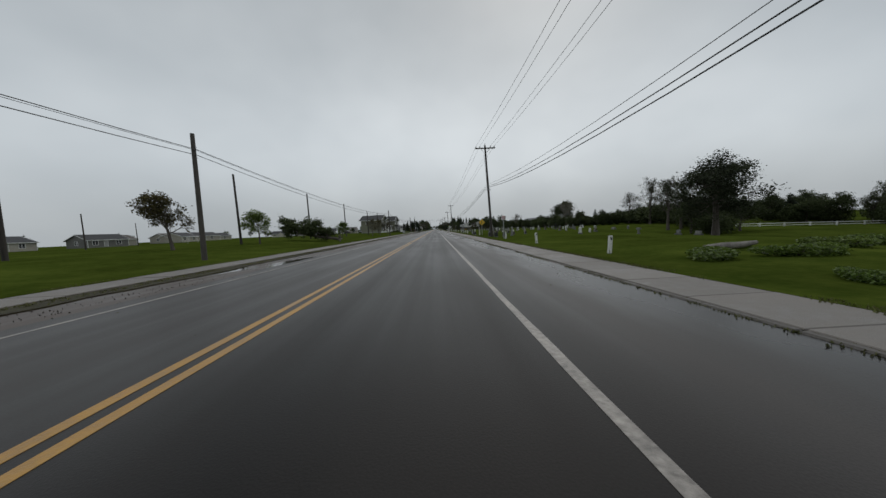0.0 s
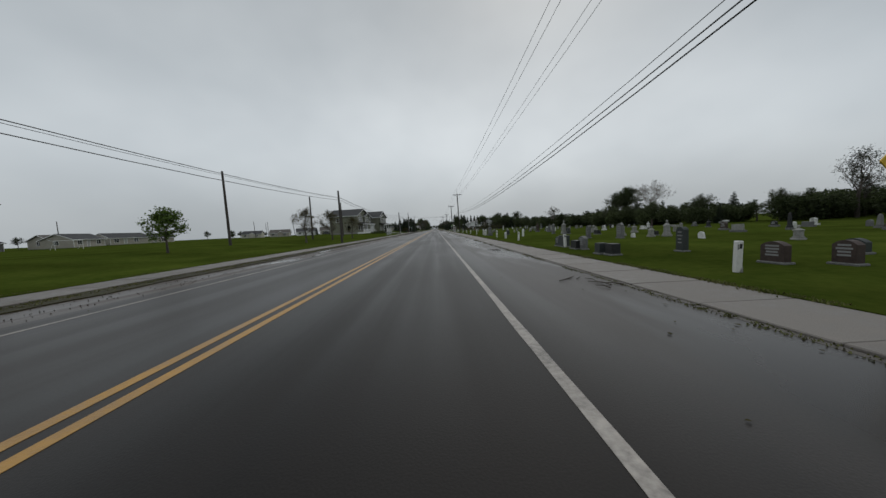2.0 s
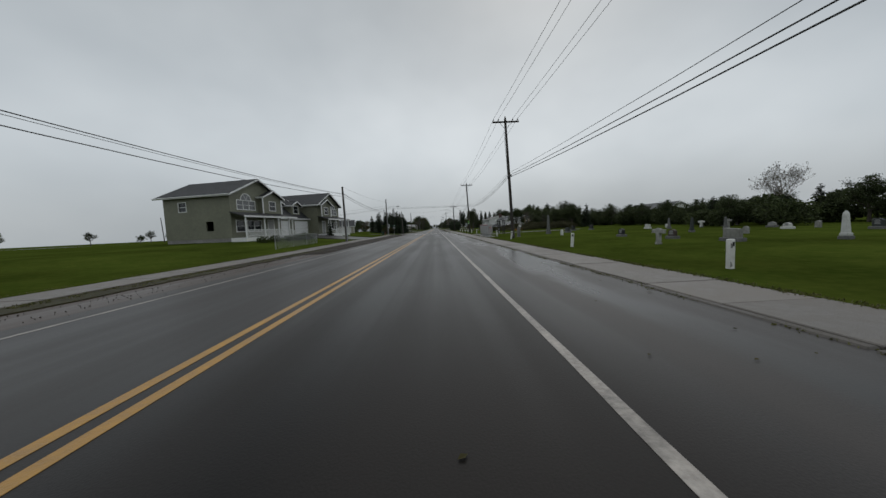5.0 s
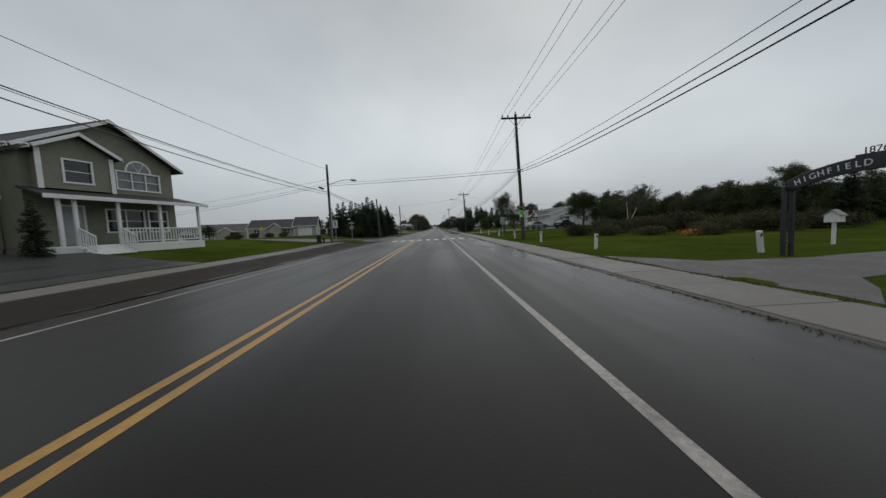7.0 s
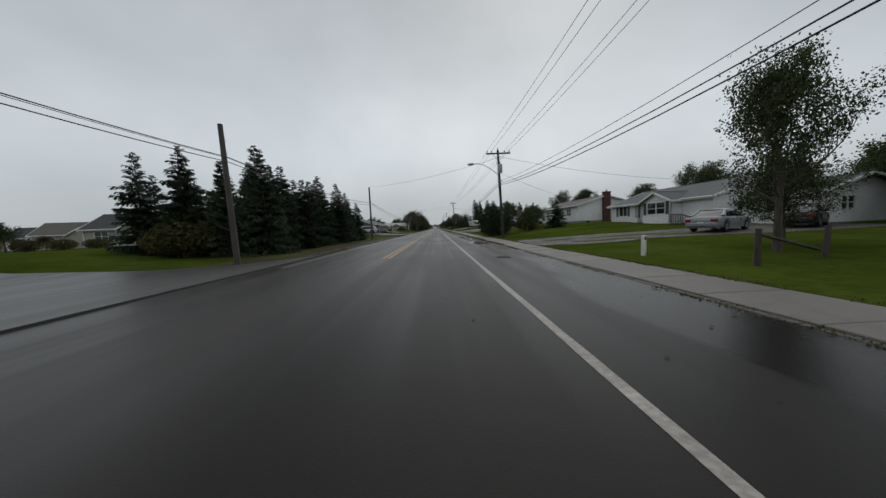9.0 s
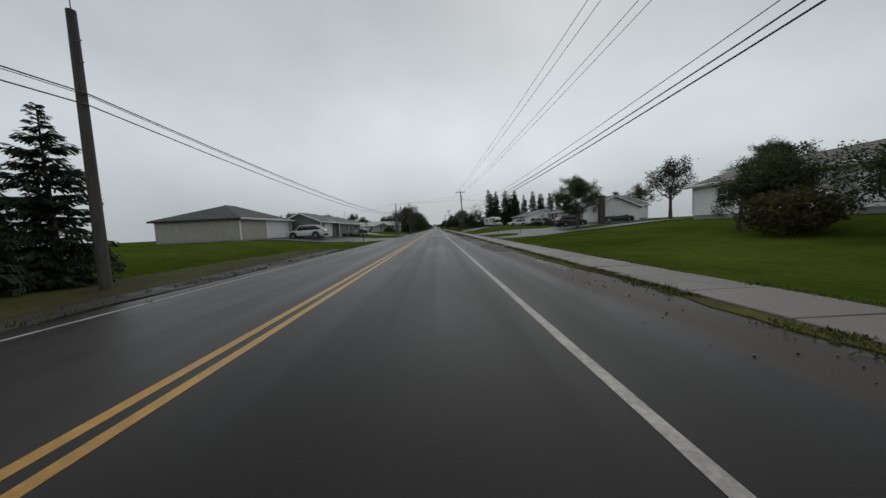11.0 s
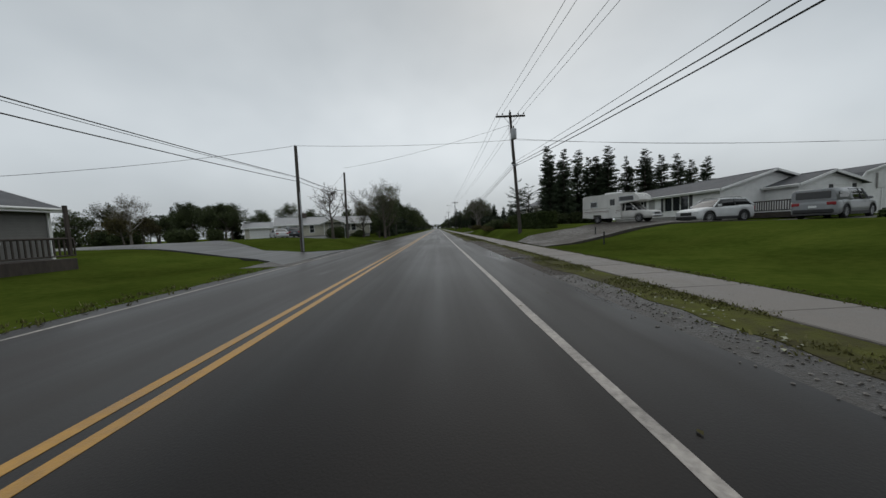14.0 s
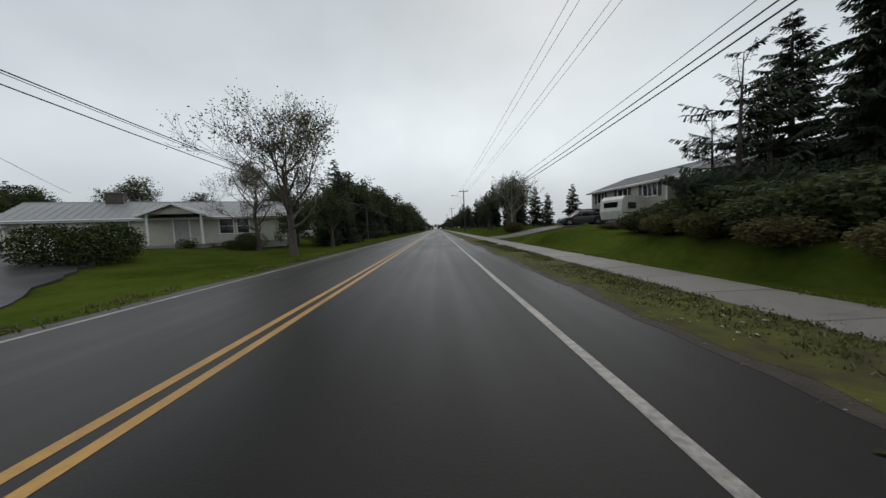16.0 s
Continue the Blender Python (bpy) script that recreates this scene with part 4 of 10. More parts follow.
def broadleaf(seed, h, trunk_h, r, leafmat, leaves, label, leaf_size=0.22, spread=0.3, wind=0.0, depth=4, width=1.0, bark=None, lean=(0, 0), name="tree", category="tree", split=(2, 3), up=0.12):
    """A leafy tree: tapered trunk and limbs, and a crown of separate leaf faces."""
    rng = random.Random(seed)
    segs, tips = [], []
    base = [Vector((0, 0, -0.15)), Vector((lean[0] * trunk_h * 0.5, lean[1] * trunk_h * 0.5, trunk_h * 0.5)), Vector((lean[0] * trunk_h, lean[1] * trunk_h, trunk_h))]
    segs.append((base, [r * 1.35, r, r * 0.85], depth + 1))
    L = (h - trunk_h) * 0.36
    lead = [base[2], base[2] + Vector((rng.uniform(-0.1, 0.1) * h * 0.3 + wind, rng.uniform(-0.1, 0.1) * h * 0.3, (h - trunk_h) * 0.3)), base[2] + Vector((rng.uniform(-0.12, 0.12) * h * 0.4 + wind * 2, rng.uniform(-0.12, 0.12) * h * 0.4, (h - trunk_h) * 0.58))]
    segs.append((lead, [r * 0.85, r * 0.6, r * 0.35], depth))
    n = 9 + rng.randint(0, 2)
    for k in range(n):
        t = k / (n - 1)
        w = k * 2.4 + rng.uniform(-0.4, 0.4)
        o = lead[0].lerp(lead[1], t * 2) if t < 0.5 else lead[1].lerp(lead[2], t * 2 - 1)
        d = Vector((math.cos(w) * width, math.sin(w) * width, rng.uniform(0.25, 0.7) + 0.6 * t))
        grow(rng, o, d, L * (1.15 - 0.45 * abs(t - 0.35)) * rng.uniform(0.8, 1.12), r * (0.45 - 0.2 * t), depth - 2, segs, tips, wind=wind, split=split, up=up)
    grow(rng, lead[2], Vector((wind, 0, 1)), L * 0.85, r * 0.3, depth - 2, segs, tips, wind=wind, split=split, up=up)
    top = max(p.z for p, _ in tips)
    k = h / top
    trunk, crown = Mesh(), Mesh()
    for pts, rad, dp in segs:
        if dp == 0 and leaves and leaves > 6:
            continue
        trunk.tube([Vector((p.x * (k * 0.5 + 0.5), p.y * (k * 0.5 + 0.5), p.z * k)) for p in pts], [max(q, 0.009) for q in rad], 4 if dp < 2 else (6 if dp < 4 else 9), cap=False)
    tips = [(Vector((p.x * (k * 0.5 + 0.5), p.y * (k * 0.5 + 0.5), p.z * k)), d) for p, d in tips]
    leaf_cloud(rng, crown, tips, leaves, leaf_size, spread)
    t = thing(name, label, category, (0, 0, 0))
    part("trunk", trunk, bark or M_BARK, t)
    part("crown", crown, leafmat, t)
    return t


def conifer(seed, h, radius, label, bare=0.06, gaps=0.1, name="spruce_tree", mat=None, tufts=9, droop=0.25, taper=0.85, tiers=None):
    """A spruce: straight trunk, whorls of drooping boughs, needle sprays along each."""
    rng = random.Random(seed)
    trunk, crown = Mesh(), Mesh()
    sway = [rng.uniform(-0.02, 0.02) * h for _ in range(2)]
    at = lambda t: Vector((sway[0] * t * t, sway[1] * t * t, h * t))
    trunk.tube([at(0) - Vector((0, 0, 0.15)), at(0.3), at(0.6), at(0.98)], [0.018 * h + 0.03, 0.014 * h + 0.02, 0.009 * h, 0.012], 8, cap=False)
    n = tiers or int(h * 3.9)
    for i in range(n):
        t0 = bare + (0.975 - bare) * i / (n - 1)
        t = t0
        L0 = (radius * (1 - t) ** taper * (0.72 + 0.28 * min(1.0, (t - bare) / 0.12 + 0.3)) + 0.07) * rng.uniform(0.82, 1.12)
        for b in range(rng.randint(10, 13) if t < 0.8 else rng.randint(6, 9)):
            if rng.random() < gaps:
                continue
            w = rng.uniform(0, 2 * math.pi)
            t = min(max(t0 + rng.uniform(-1.3, 1.3) / n, bare), 0.985)
            L = L0 * rng.uniform(0.62, 1.12) * (0.97 + 0.42 * noise.noise((math.cos(w) * 1.2 + seed, math.sin(w) * 1.2, t * 6.0)))
            lift = 0.55 * t - 0.12 + rng.uniform(-0.16, 0.22)
            p0 = at(t)
            out = Vector((math.cos(w), math.sin(w), 0))
            side = Vector((-math.sin(w), math.cos(w), 0))
            pts = [p0 + out * L * s + Vector((0, 0, L * (lift * s - droop * s * s + 0.16 * s ** 3))) for s in (0.0, 0.4, 0.75, 1.0)]
            trunk.tube(pts, [0.02, 0.014, 0.009, 0.004], 4, cap=False)
            m = max(6, int(4.0 * tufts * L / max(radius, 0.1)) + 6)
            for k in range(m):
                s = 0.10 + 0.90 * (k + rng.random()) / m
                q = pts[0].lerp(pts[1], s / 0.4) if s < 0.4 else (pts[1].lerp(pts[2], (s - 0.4) / 0.35) if s < 0.75 else pts[2].lerp(pts[3], min(1, (s - 0.75) / 0.25)))
                wd = (0.05 + 0.19 * L * (1.05 - s)) * rng.uniform(0.45, 1.25)
                hang = Vector((0, 0, -rng.uniform(-0.15, 1.0) * min(0.3, 0.05 + 0.16 * L)))
                fwd = out * rng.uniform(0.1, 0.22) * min(1.0, 0.3 + L)
                f = (0.024 + 0.014 * min(1.0, L)) * rng.uniform(0.6, 1.4)
                for sg in (-1, 1):
                    e = q + side * sg * wd + fwd + hang
                    crown.add((q - out * f + Vector((0, 0, 0.04)), q + out * f * 1.3, e + out * f, e - out * f * 0.6), ((0, 1, 2, 3),))
    t = thing(name, label, "conifer", (0, 0, 0))
    part("trunk", trunk, M_BARK, t)
    part("crown", crown, mat or M_NEEDLE, t)
    return t


def shrub(seed, rx, ry, rz, n, label, mat=None, size=0.12, name="shrub", category="shrub", lumps=7):
    """A bush: short stems and leaf faces on uneven lumps."""
    rng = random.Random(seed)
    stems, crown = Mesh(), Mesh()
    blobs = [(Vector((rng.uniform(-0.55, 0.55) * rx, rng.uniform(-0.55, 0.55) * ry, rz * rng.uniform(0.42, 0.62))), rng.uniform(0.42, 0.66)) for _ in range(lumps)]
    for c, s in blobs:
        stems.tube([(c.x * 0.3, c.y * 0.3, -0.05), (c.x * 0.7, c.y * 0.7, c.z * 0.6), c], [0.035, 0.025, 0.012], 5, cap=False)
    for _ in range(n):
        c, s = rng.choice(blobs)
        u = Vector((rng.gauss(0, 1), rng.gauss(0, 1), rng.gauss(0, 1))).normalized() * s * rng.uniform(0.72, 1.04)
        p = Vector((c.x + u.x * rx, c.y + u.y * ry, max(0.02, c.z + u.z * rz * 0.9)))
        a = Vector((rng.uniform(-1, 1), rng.uniform(-1, 1), rng.uniform(-0.7, 0.7))).normalized()
        b = a.cross(Vector((rng.uniform(-1, 1), rng.uniform(-1, 1), rng.uniform(-1, 1)))).normalized()
        q = size * rng.uniform(0.6, 1.3)
        crown.add((p - a * q * 0.6, p + b * q * 0.4, p + a * q * 0.65, p - b * q * 0.4), ((0, 1, 2, 3),))
    t = thing(name, label, category, (0, 0, 0))
    part("woody_base", stems, M_BARK, t)
    part("leaves", crown, mat or M_HEDGE, t)
    return t


USED = set()


def plant(proto, x, y, rz=0.0, s=1.0, label="", dz=0.0, tilt=0.0, sz=None, group=""):
    """Stand the prototype here the first time, a copy of it after that."""
    m = pose(x, y, gz(x, y) + dz, tilt, 0, rz)
    if proto.name in USED:
        ob = copy_thing(proto, m)
    else:
        USED.add(proto.name)
        ob = proto
        ob.matrix_basis = m
    ob.scale = (s, s, sz or s)
    if label:
        ob["label"] = label
    if group:
        ob["group"] = group
    return ob


T_WIND = broadleaf(11, 4.6, 1.5, 0.11, M_LEAFBROWN, 4, "wind-swept young tree with thin brownish leaves", 0.13, 0.13, wind=-0.16, depth=5, lean=(-0.12, 0))
T_YOUNG = broadleaf(12, 3.7, 1.2, 0.08, M_LEAFBRIGHT, 9, "small bright green leafy tree on the grass", 0.16, 0.18, wind=-0.08, depth=4, split=(2, 4))
T_SPARSE = broadleaf(13, 4.6, 1.3, 0.10, M_LEAFBROWN, 2, "young tree stripped half bare by wind", 0.11, 0.13, wind=-0.06, depth=5, up=0.2)
T_THIN = broadleaf(19, 3.6, 1.4, 0.06, M_LEAF, 3, "thin young tree tugged over by the wind", 0.11, 0.11, wind=-0.12, depth=4, split=(3, 4), up=0.2)
T_MAPLE = broadleaf(14, 8.4, 2.3, 0.24, M_LEAF, 34, "broad dark leafy tree with an uneven crown", 0.105, 0.27, depth=5, width=1.1, split=(2, 4))
T_ROUND = broadleaf(15, 7.0, 1.6, 0.22, M_LEAF, 8, "round-crowned dark green tree", 0.17, 0.27, depth=5, width=1.1, split=(2, 4))
T_BARE = broadleaf(16, 10.0, 2.6, 0.20, M_LEAFBROWN, 0.35, "tall tree half stripped of leaves by the storm", 0.16, 0.14, depth=6, width=0.8, split=(2, 3), up=0.2, bark=M_BARKGREY)
T_OPEN = broadleaf(17, 8.5, 2.9, 0.2, M_LEAF, 4, "tall open tree with thin dark foliage", 0.16, 0.22, depth=5, width=1.0, split=(2, 4), up=0.16)
M_PINELEAF = material("dull_dark_pine_foliage", (0.030, 0.038, 0.022), (0.060, 0.068, 0.040), scale=0.7, rough=0.7, island=0.4, vary=0.12, spec=0.15)
M_SCRUB = material("dull_brown_green_scrub", (0.046, 0.046, 0.024), (0.092, 0.088, 0.047), scale=0.6, rough=0.75, island=0.45, vary=0.2, spec=0.1)
M_SPLIT = material("pale_splintered_wood", (0.36, 0.27, 0.17), (0.52, 0.42, 0.28), scale=8, rough=0.8, bump=0.5, stretch=(2, 2, 0.3))
M_LEAFTHIN = material("thin_torn_green_leaves", (0.058, 0.066, 0.024), (0.11, 0.112, 0.045), scale=0.6, rough=0.65, island=0.4, vary=0.1, spec=0.15)
for leaf_mat in (M_PINELEAF, M_LEAFTHIN, M_SCRUB):
    leafy(leaf_mat, 0.35)
T_ELM = broadleaf(18, 10.6, 2.2, 0.23, M_LEAFTHIN, 2, "large spreading tree with thin storm-torn leaves", 0.11, 0.2, depth=6, width=0.9, split=(2, 3), up=0.2)
T_BROKEN = broadleaf(20, 6.0, 2.2, 0.14, M_LEAFBROWN, 0.06, "broken bare tree tangled in the cables", 0.14, 0.12, depth=6, width=0.9, split=(1, 3), up=0.16, bark=M_BARK)
C_SPRUCE = conifer(21, 7.8, 2.2, "dense dark spruce with drooping boughs", bare=0.02)
C_SPRUCE2 = conifer(22, 7.0, 2.0, "dark pointed spruce tree", bare=0.02, gaps=0.12)
C_PINE = conifer(23, 11.0, 2.2, "tall ragged dark conifer", bare=0.2, gaps=0.22, name="conifer_tree", taper=0.6, tiers=34, tufts=10)
C_PINE2 = conifer(24, 10.2, 2.0, "tall narrow dark conifer", bare=0.16, gaps=0.16, name="conifer_tree", taper=0.65, tiers=36, tufts=10)
C_DEAD = conifer(26, 7.4, 2.7, "storm-broken spruce with bare layered boughs", bare=0.22, gaps=0.64, name="conifer_tree", taper=0.35, tiers=15, tufts=6, droop=0.12)
C_FAR = conifer(25, 8.0, 2.3, "dark conifer in the far tree belt", gaps=0.1, name="conifer_tree", taper=0.7, tiers=28, tufts=9)
S_BUSH = shrub(31, 1.6, 1.6, 1.5, 7000, "rough dark green bush", size=0.075)
S_LOW = shrub(32, 1.0, 0.8, 0.9, 1300, "low rounded evergreen shrub by the wall", size=0.1)
S_THICKET = shrub(34, 2.4, 2.2, 2.6, 2600, "dark tangled thicket at the wood edge", mat=M_LEAF, size=0.24, lumps=9)
S_JUNIPER = shrub(35, 1.75, 1.7, 3.1, 11000, "broad dark juniper with rounded top beside the pavement", mat=M_NEEDLE, size=0.12, lumps=13)
S_BRUSH = shrub(33, 2.6, 2.2, 1.8, 3000, "tangled heap of overgrown brush", mat=M_LEAFBROWN, size=0.16)

# west side, young trees along the playing field
plant(T_WIND, -18.2, 24.0, 20, 1.0, "wind-bent young tree leaning hard over the grass")
plant(T_YOUNG, -17.0, 33.6, 0, 1.0)
plant(T_THIN, -17.0, 51.0, 30, 1.0)
plant(T_YOUNG, -15.6, 58.6, 140, 0.82, "small leafy tree with wind-thinned green crown")
plant(T_SPARSE, -13.2, 74.8, 0, 0.95)
plant(T_SPARSE, -12.9, 83.2, 130, 1.0)
plant(T_SPARSE, -12.0, 90.6, 220, 0.85)
plant(T_WIND, -29.5, 14.5, 60, 0.9)
# east side, cemetery trees
T_UMBRELLA = broadleaf(27, 8.4, 3.3, 0.24, M_PINELEAF, 18, "broad dark pine with layered flat-topped crown", 0.15, 0.36, depth=5, width=1.75, split=(2, 4), up=0.03, name="pine_tree")
T_GAUNT = broadleaf(28, 9.0, 3.4, 0.2, M_PINELEAF, 3, "gaunt tall pine with thin tufted crown", 0.14, 0.2, depth=5, width=0.85, split=(2, 3), up=0.2, name="pine_tree")
plant(T_UMBRELLA, 30.6, 29.4, 30, 1.12, "great spreading dark pine on the cemetery lawn", sz=0.98)
for x, y, s in [(42.0, 44.5, 1.0), (43.4, 48.0, 1.1), (44.6, 52.0, 1.15), (45.6, 56.0, 1.2), (46.4, 60.5, 1.2), (47.0, 65.0, 1.15), (41.2, 41.6, 0.9), (46.0, 47.0, 1.2), (48.0, 58.0, 1.3), (34.5, 33.8, 0.8), (37.0, 36.0, 0.9)]:
    plant(S_THICKET, x, y, x * 50, s, "dense dark grove edge behind the graves")
for x, y, s, k in [(36.0, 42.4, 0.85, 1), (38.4, 43.0, 0.83, 1), (39.6, 40.4, 0.75, 0), (44.0, 57.0, 1.0, 1), (45.6, 54.6, 0.9, 1), (47.5, 68.8, 0.82, 1), (45, 49, 0.62, 0), (47, 62, 0.62, 0), (34.4, 36.6, 0.6, 0), (41, 37, 0.6, 0), (52, 30, 0.75, 2), (58, 33, 0.7, 2), (62, 29, 0.65, 0), (66, 36, 0.7, 2)]:
    plant((T_ROUND, T_GAUNT, T_OPEN)[k], x, y, random.uniform(0, 360), s)
for x, y, s, p in [(42.5, 70.5, 0.95, S_THICKET), (45.5, 70.0, 1.0, S_THICKET), (48.5, 71.5, 1.1, S_THICKET), (51.5, 72.5, 1.1, S_THICKET), (46.5, 74.5, 1.0, S_THICKET), (54.0, 70.0, 1.1, S_THICKET), (57.0, 68.0, 1.1, S_THICKET), (51.0, 66.5, 1.0, S_THICKET),
                   (47.0, 72.5, 0.52, T_ROUND), (43.6, 72.6, 0.46, T_OPEN), (51.0, 70.6, 0.55, T_GAUNT), (54.5, 68.4, 0.55, T_OPEN)]:
    plant(p, x, y, x * 70, s, group="tree belt behind the cemetery")
plant(T_MAPLE, 52.8, 115.0, 0, 1.12, "large rounded tree standing over the tree belt")
plant(T_OPEN, 49.6, 114.0, 80, 0.95)
plant(T_BARE, 44.7, 95.6, 0, 0.85)
rng = random.Random(5)
y = 20.0
while y < 182:
    x = 43 + 5 * math.sin(y * 0.045) + rng.uniform(-3, 3) + (12 if y < 74 else 0) - (6 if y > 118 else 0)
    k = rng.choice((0, 0, 1, 2, 2, 2, 2, 3))
    s = rng.uniform(0.5, 0.72) * (0.85 if k < 2 else 1.0) * (0.74 if y > 65 else 0.9)
    plant((C_FAR, C_SPRUCE2, T_ROUND, T_OPEN)[k], x, y, rng.uniform(0, 360), s, group="tree belt behind the cemetery")
    plant((T_ROUND, T_ROUND, C_FAR)[rng.randint(0, 2)], x + rng.uniform(3, 7), y + rng.uniform(-2, 2), rng.uniform(0, 360), s * 1.05, group="tree belt behind the cemetery")
    for q in (0.0, 4.5):
        plant(S_THICKET, x + q + rng.uniform(-1.5, 1.5), y + rng.uniform(-1, 1), rng.uniform(0, 360), rng.uniform(0.6, 0.95), group="thicket behind the cemetery")
    y += rng.uniform(1.7, 2.5)
for x, y, s in [(36, 122, 0.6)]:
    plant(T_BARE, x, y, rng.uniform(0, 360), s)
plant(T_MAPLE, 29.0, 151.5, 30, 0.56, "dark broad tree behind the cemetery arch")
for x, y, s, p in [(27, 155, 0.55, T_ROUND), (30, 158, 0.52, T_OPEN), (28, 162, 0.42, T_MAPLE), (31, 150, 0.55, C_FAR), (33, 164, 0.55, T_OPEN), (36, 168, 0.6, T_ROUND), (38, 173, 0.6, C_FAR), (30, 168, 0.45, T_ROUND), (42, 178, 0.7, T_ROUND), (26, 158.5, 0.36, T_GAUNT)]:
    plant(p, x, y, rng.uniform(0, 360), s)
S_SCRUB = shrub(36, 1.9, 1.7, 1.35, 2600, "loose brown-green scrub grown over with weeds", mat=M_SCRUB, size=0.13, lumps=14)
for x, y, s in [(14.6, 155.2, 0.7), (13.9, 153.4, 0.6), (15.2, 151.6, 0.6), (16.8, 154.0, 0.8), (16.6, 149.6, 0.6), (18.4, 151.4, 0.8), (19.4, 155.6, 0.95), (19.8, 159.4, 1.0), (18.2, 147.0, 0.55), (20.4, 148.8, 0.75),
                (21.6, 152.4, 1.0), (22.4, 156.6, 1.1), (22.6, 147.4, 0.8), (24.4, 150.6, 1.0), (24.6, 154.4, 1.15), (24.0, 159.6, 1.1), (26.4, 147.6, 0.9), (27.0, 152.0, 1.1)]:
    plant(S_SCRUB, x, y, x * 97 + y * 31, s, sz=s * (0.85 + 0.3 * noise.noise((x, y, 0.0))), group="scrub behind the pavement")
snag = thing("snapped_tree", "storm-snapped trunks with pale splintered wood", "tree", (22.6, 161.2, gz(22.6, 161.2)))
for a, b, c, r in (((0, 0, -0.1), (0.12, 0, 1.5), (0.02, 0.05, 2.9), 0.065), ((0.5, 0.3, -0.1), (0.75, 0.3, 1.2), (1.2, 0.2, 2.3), 0.075)):
    part("trunk", Mesh().tube([a, b, c], [r, r * 0.9, r * 0.5], 9), M_SPLIT, snag, "pale barkless trunk")
part("hanging_limb", Mesh().tube([(0.02, 0.05, 2.85), (0.7, 0.0, 3.05), (1.4, 0.1, 2.5), (1.9, 0.0, 1.7)], [0.05, 0.045, 0.035, 0.02], 7), M_BARK, snag)
plant(T_BROKEN, 23.4, 161.8, 50, 0.72)
# wood edge beside the white house
for x, y in [(27, 176), (29.5, 172.5), (31.5, 169.5), (32.5, 166), (32, 162.5), (30.5, 159.5), (28.5, 156.5), (33, 176), (36, 171), (37, 165), (36, 160)]:
    plant((T_ROUND, T_MAPLE, T_OPEN, T_OPEN)[int(x * 2) % 4], x + 3.0, y, rng.uniform(0, 360), rng.uniform(0.42, 0.56), group="wood edge by the lawn")
    plant(S_THICKET, x + 3.4, y + 0.4, rng.uniform(0, 360), rng.uniform(0.5, 0.75), group="wood edge by the lawn")
# trees round the white house
T_LAWN = broadleaf(41, 6.3, 1.75, 0.16, M_LEAF, 12, "dark leafy lawn tree with a lopsided see-through crown", 0.095, 0.2, depth=5, width=0.8, split=(2, 4), up=0.1)
plant(T_LAWN, 12.4, 173.6, 40, 0.6, sz=0.96)
plant(T_LAWN, 14.2, 175.0, 160, 0.48, "smaller dark tree leaning beside the lawn tree")
T_SPREAD = broadleaf(42, 6.0, 1.5, 0.2, M_LEAF, 16, "dark spreading tree with layered boughs over the lawn", 0.12, 0.26, depth=5, width=1.15, split=(2, 4), up=0.06)
plant(T_SPREAD, 24.0, 173.4, 20, 0.82, sz=0.9)
for x, y, s in [(31.0, 180.6, 0.72), (34.0, 184.6, 0.85), (36.5, 181.0, 0.8), (38.0, 187.0, 0.9), (34.0, 177.6, 0.7)]:
    plant(T_ROUND, x, y, x * 60, s, group="wood edge by the lawn")
    plant(S_THICKET, x + 0.8, y + 0.6, x * 90, 0.85, group="wood edge by the lawn")
for x, y, s, p in [(36, 200, 0.95, T_ROUND), (38, 206, 0.9, T_OPEN), (36.5, 212, 0.8, T_ROUND), (41, 196, 0.9, C_FAR), (40, 218, 0.9, T_ROUND), (44, 190, 0.9, T_OPEN), (33, 226, 0.8, T_MAPLE), (37, 232, 0.8, T_ROUND)]:
    plant(p, x, y, rng.uniform(0, 360), s)
for x, y, s in [(8.5, 199.4, 1.0), (9.9, 201.2, 0.95)]:
    plant(S_JUNIPER, x, y, rng.uniform(0, 360), s)
plant(C_SPRUCE, 18.2, 204.4, 80, 0.72, "broad dense blue-green spruce on the lawn", sz=0.45)
for x, y, s in [(14.4, 204.6, 0.42), (15.8, 207.6, 0.46), (17.2, 211.2, 0.5), (19.0, 214.0, 0.5)]:
    plant(T_ROUND, x, y, x * 70, s)
plant(S_BRUSH, 15.0, 205.6, 40, 0.62)
plant(S_BRUSH, 15.5, 210.0, 10, 0.9)
plant(T_ROUND, 16.5, 213, 10, 0.42)
# west spruces past the side road
for x, y, s, p in [(-17.2, 186.4, 0.72, C_SPRUCE2), (-14.8, 186.0, 0.82, C_SPRUCE), (-12.6, 186.6, 0.9, C_SPRUCE2), (-10.6, 187.0, 0.98, C_SPRUCE)]:
    plant(p, x, y, rng.uniform(0, 360), s, group="spruce row")
for x, y, s in [(-10.2, 183.2, 0.72), (-12.6, 183.0, 0.82), (-9.2, 185.4, 0.88), (-14.6, 182.6, 0.74)]:
    plant(C_SPRUCE, x, y, rng.uniform(0, 360), s, group="spruce row")
y = 187.4
while y < 209:
    s = 0.93 - 0.008 * (y - 188) + rng.uniform(-0.08, 0.05)
    plant((C_SPRUCE, C_SPRUCE2)[rng.randint(0, 1)], -9.5 + rng.uniform(-0.5, 0.5), y, rng.uniform(0, 360), s, group="spruce row")
    plant((C_SPRUCE, C_SPRUCE2)[rng.randint(0, 1)], -12.4 + rng.uniform(-0.6, 0.6), y + 0.8, rng.uniform(0, 360), s * 0.95, group="spruce row")
    y += rng.uniform(1.5, 1.9)
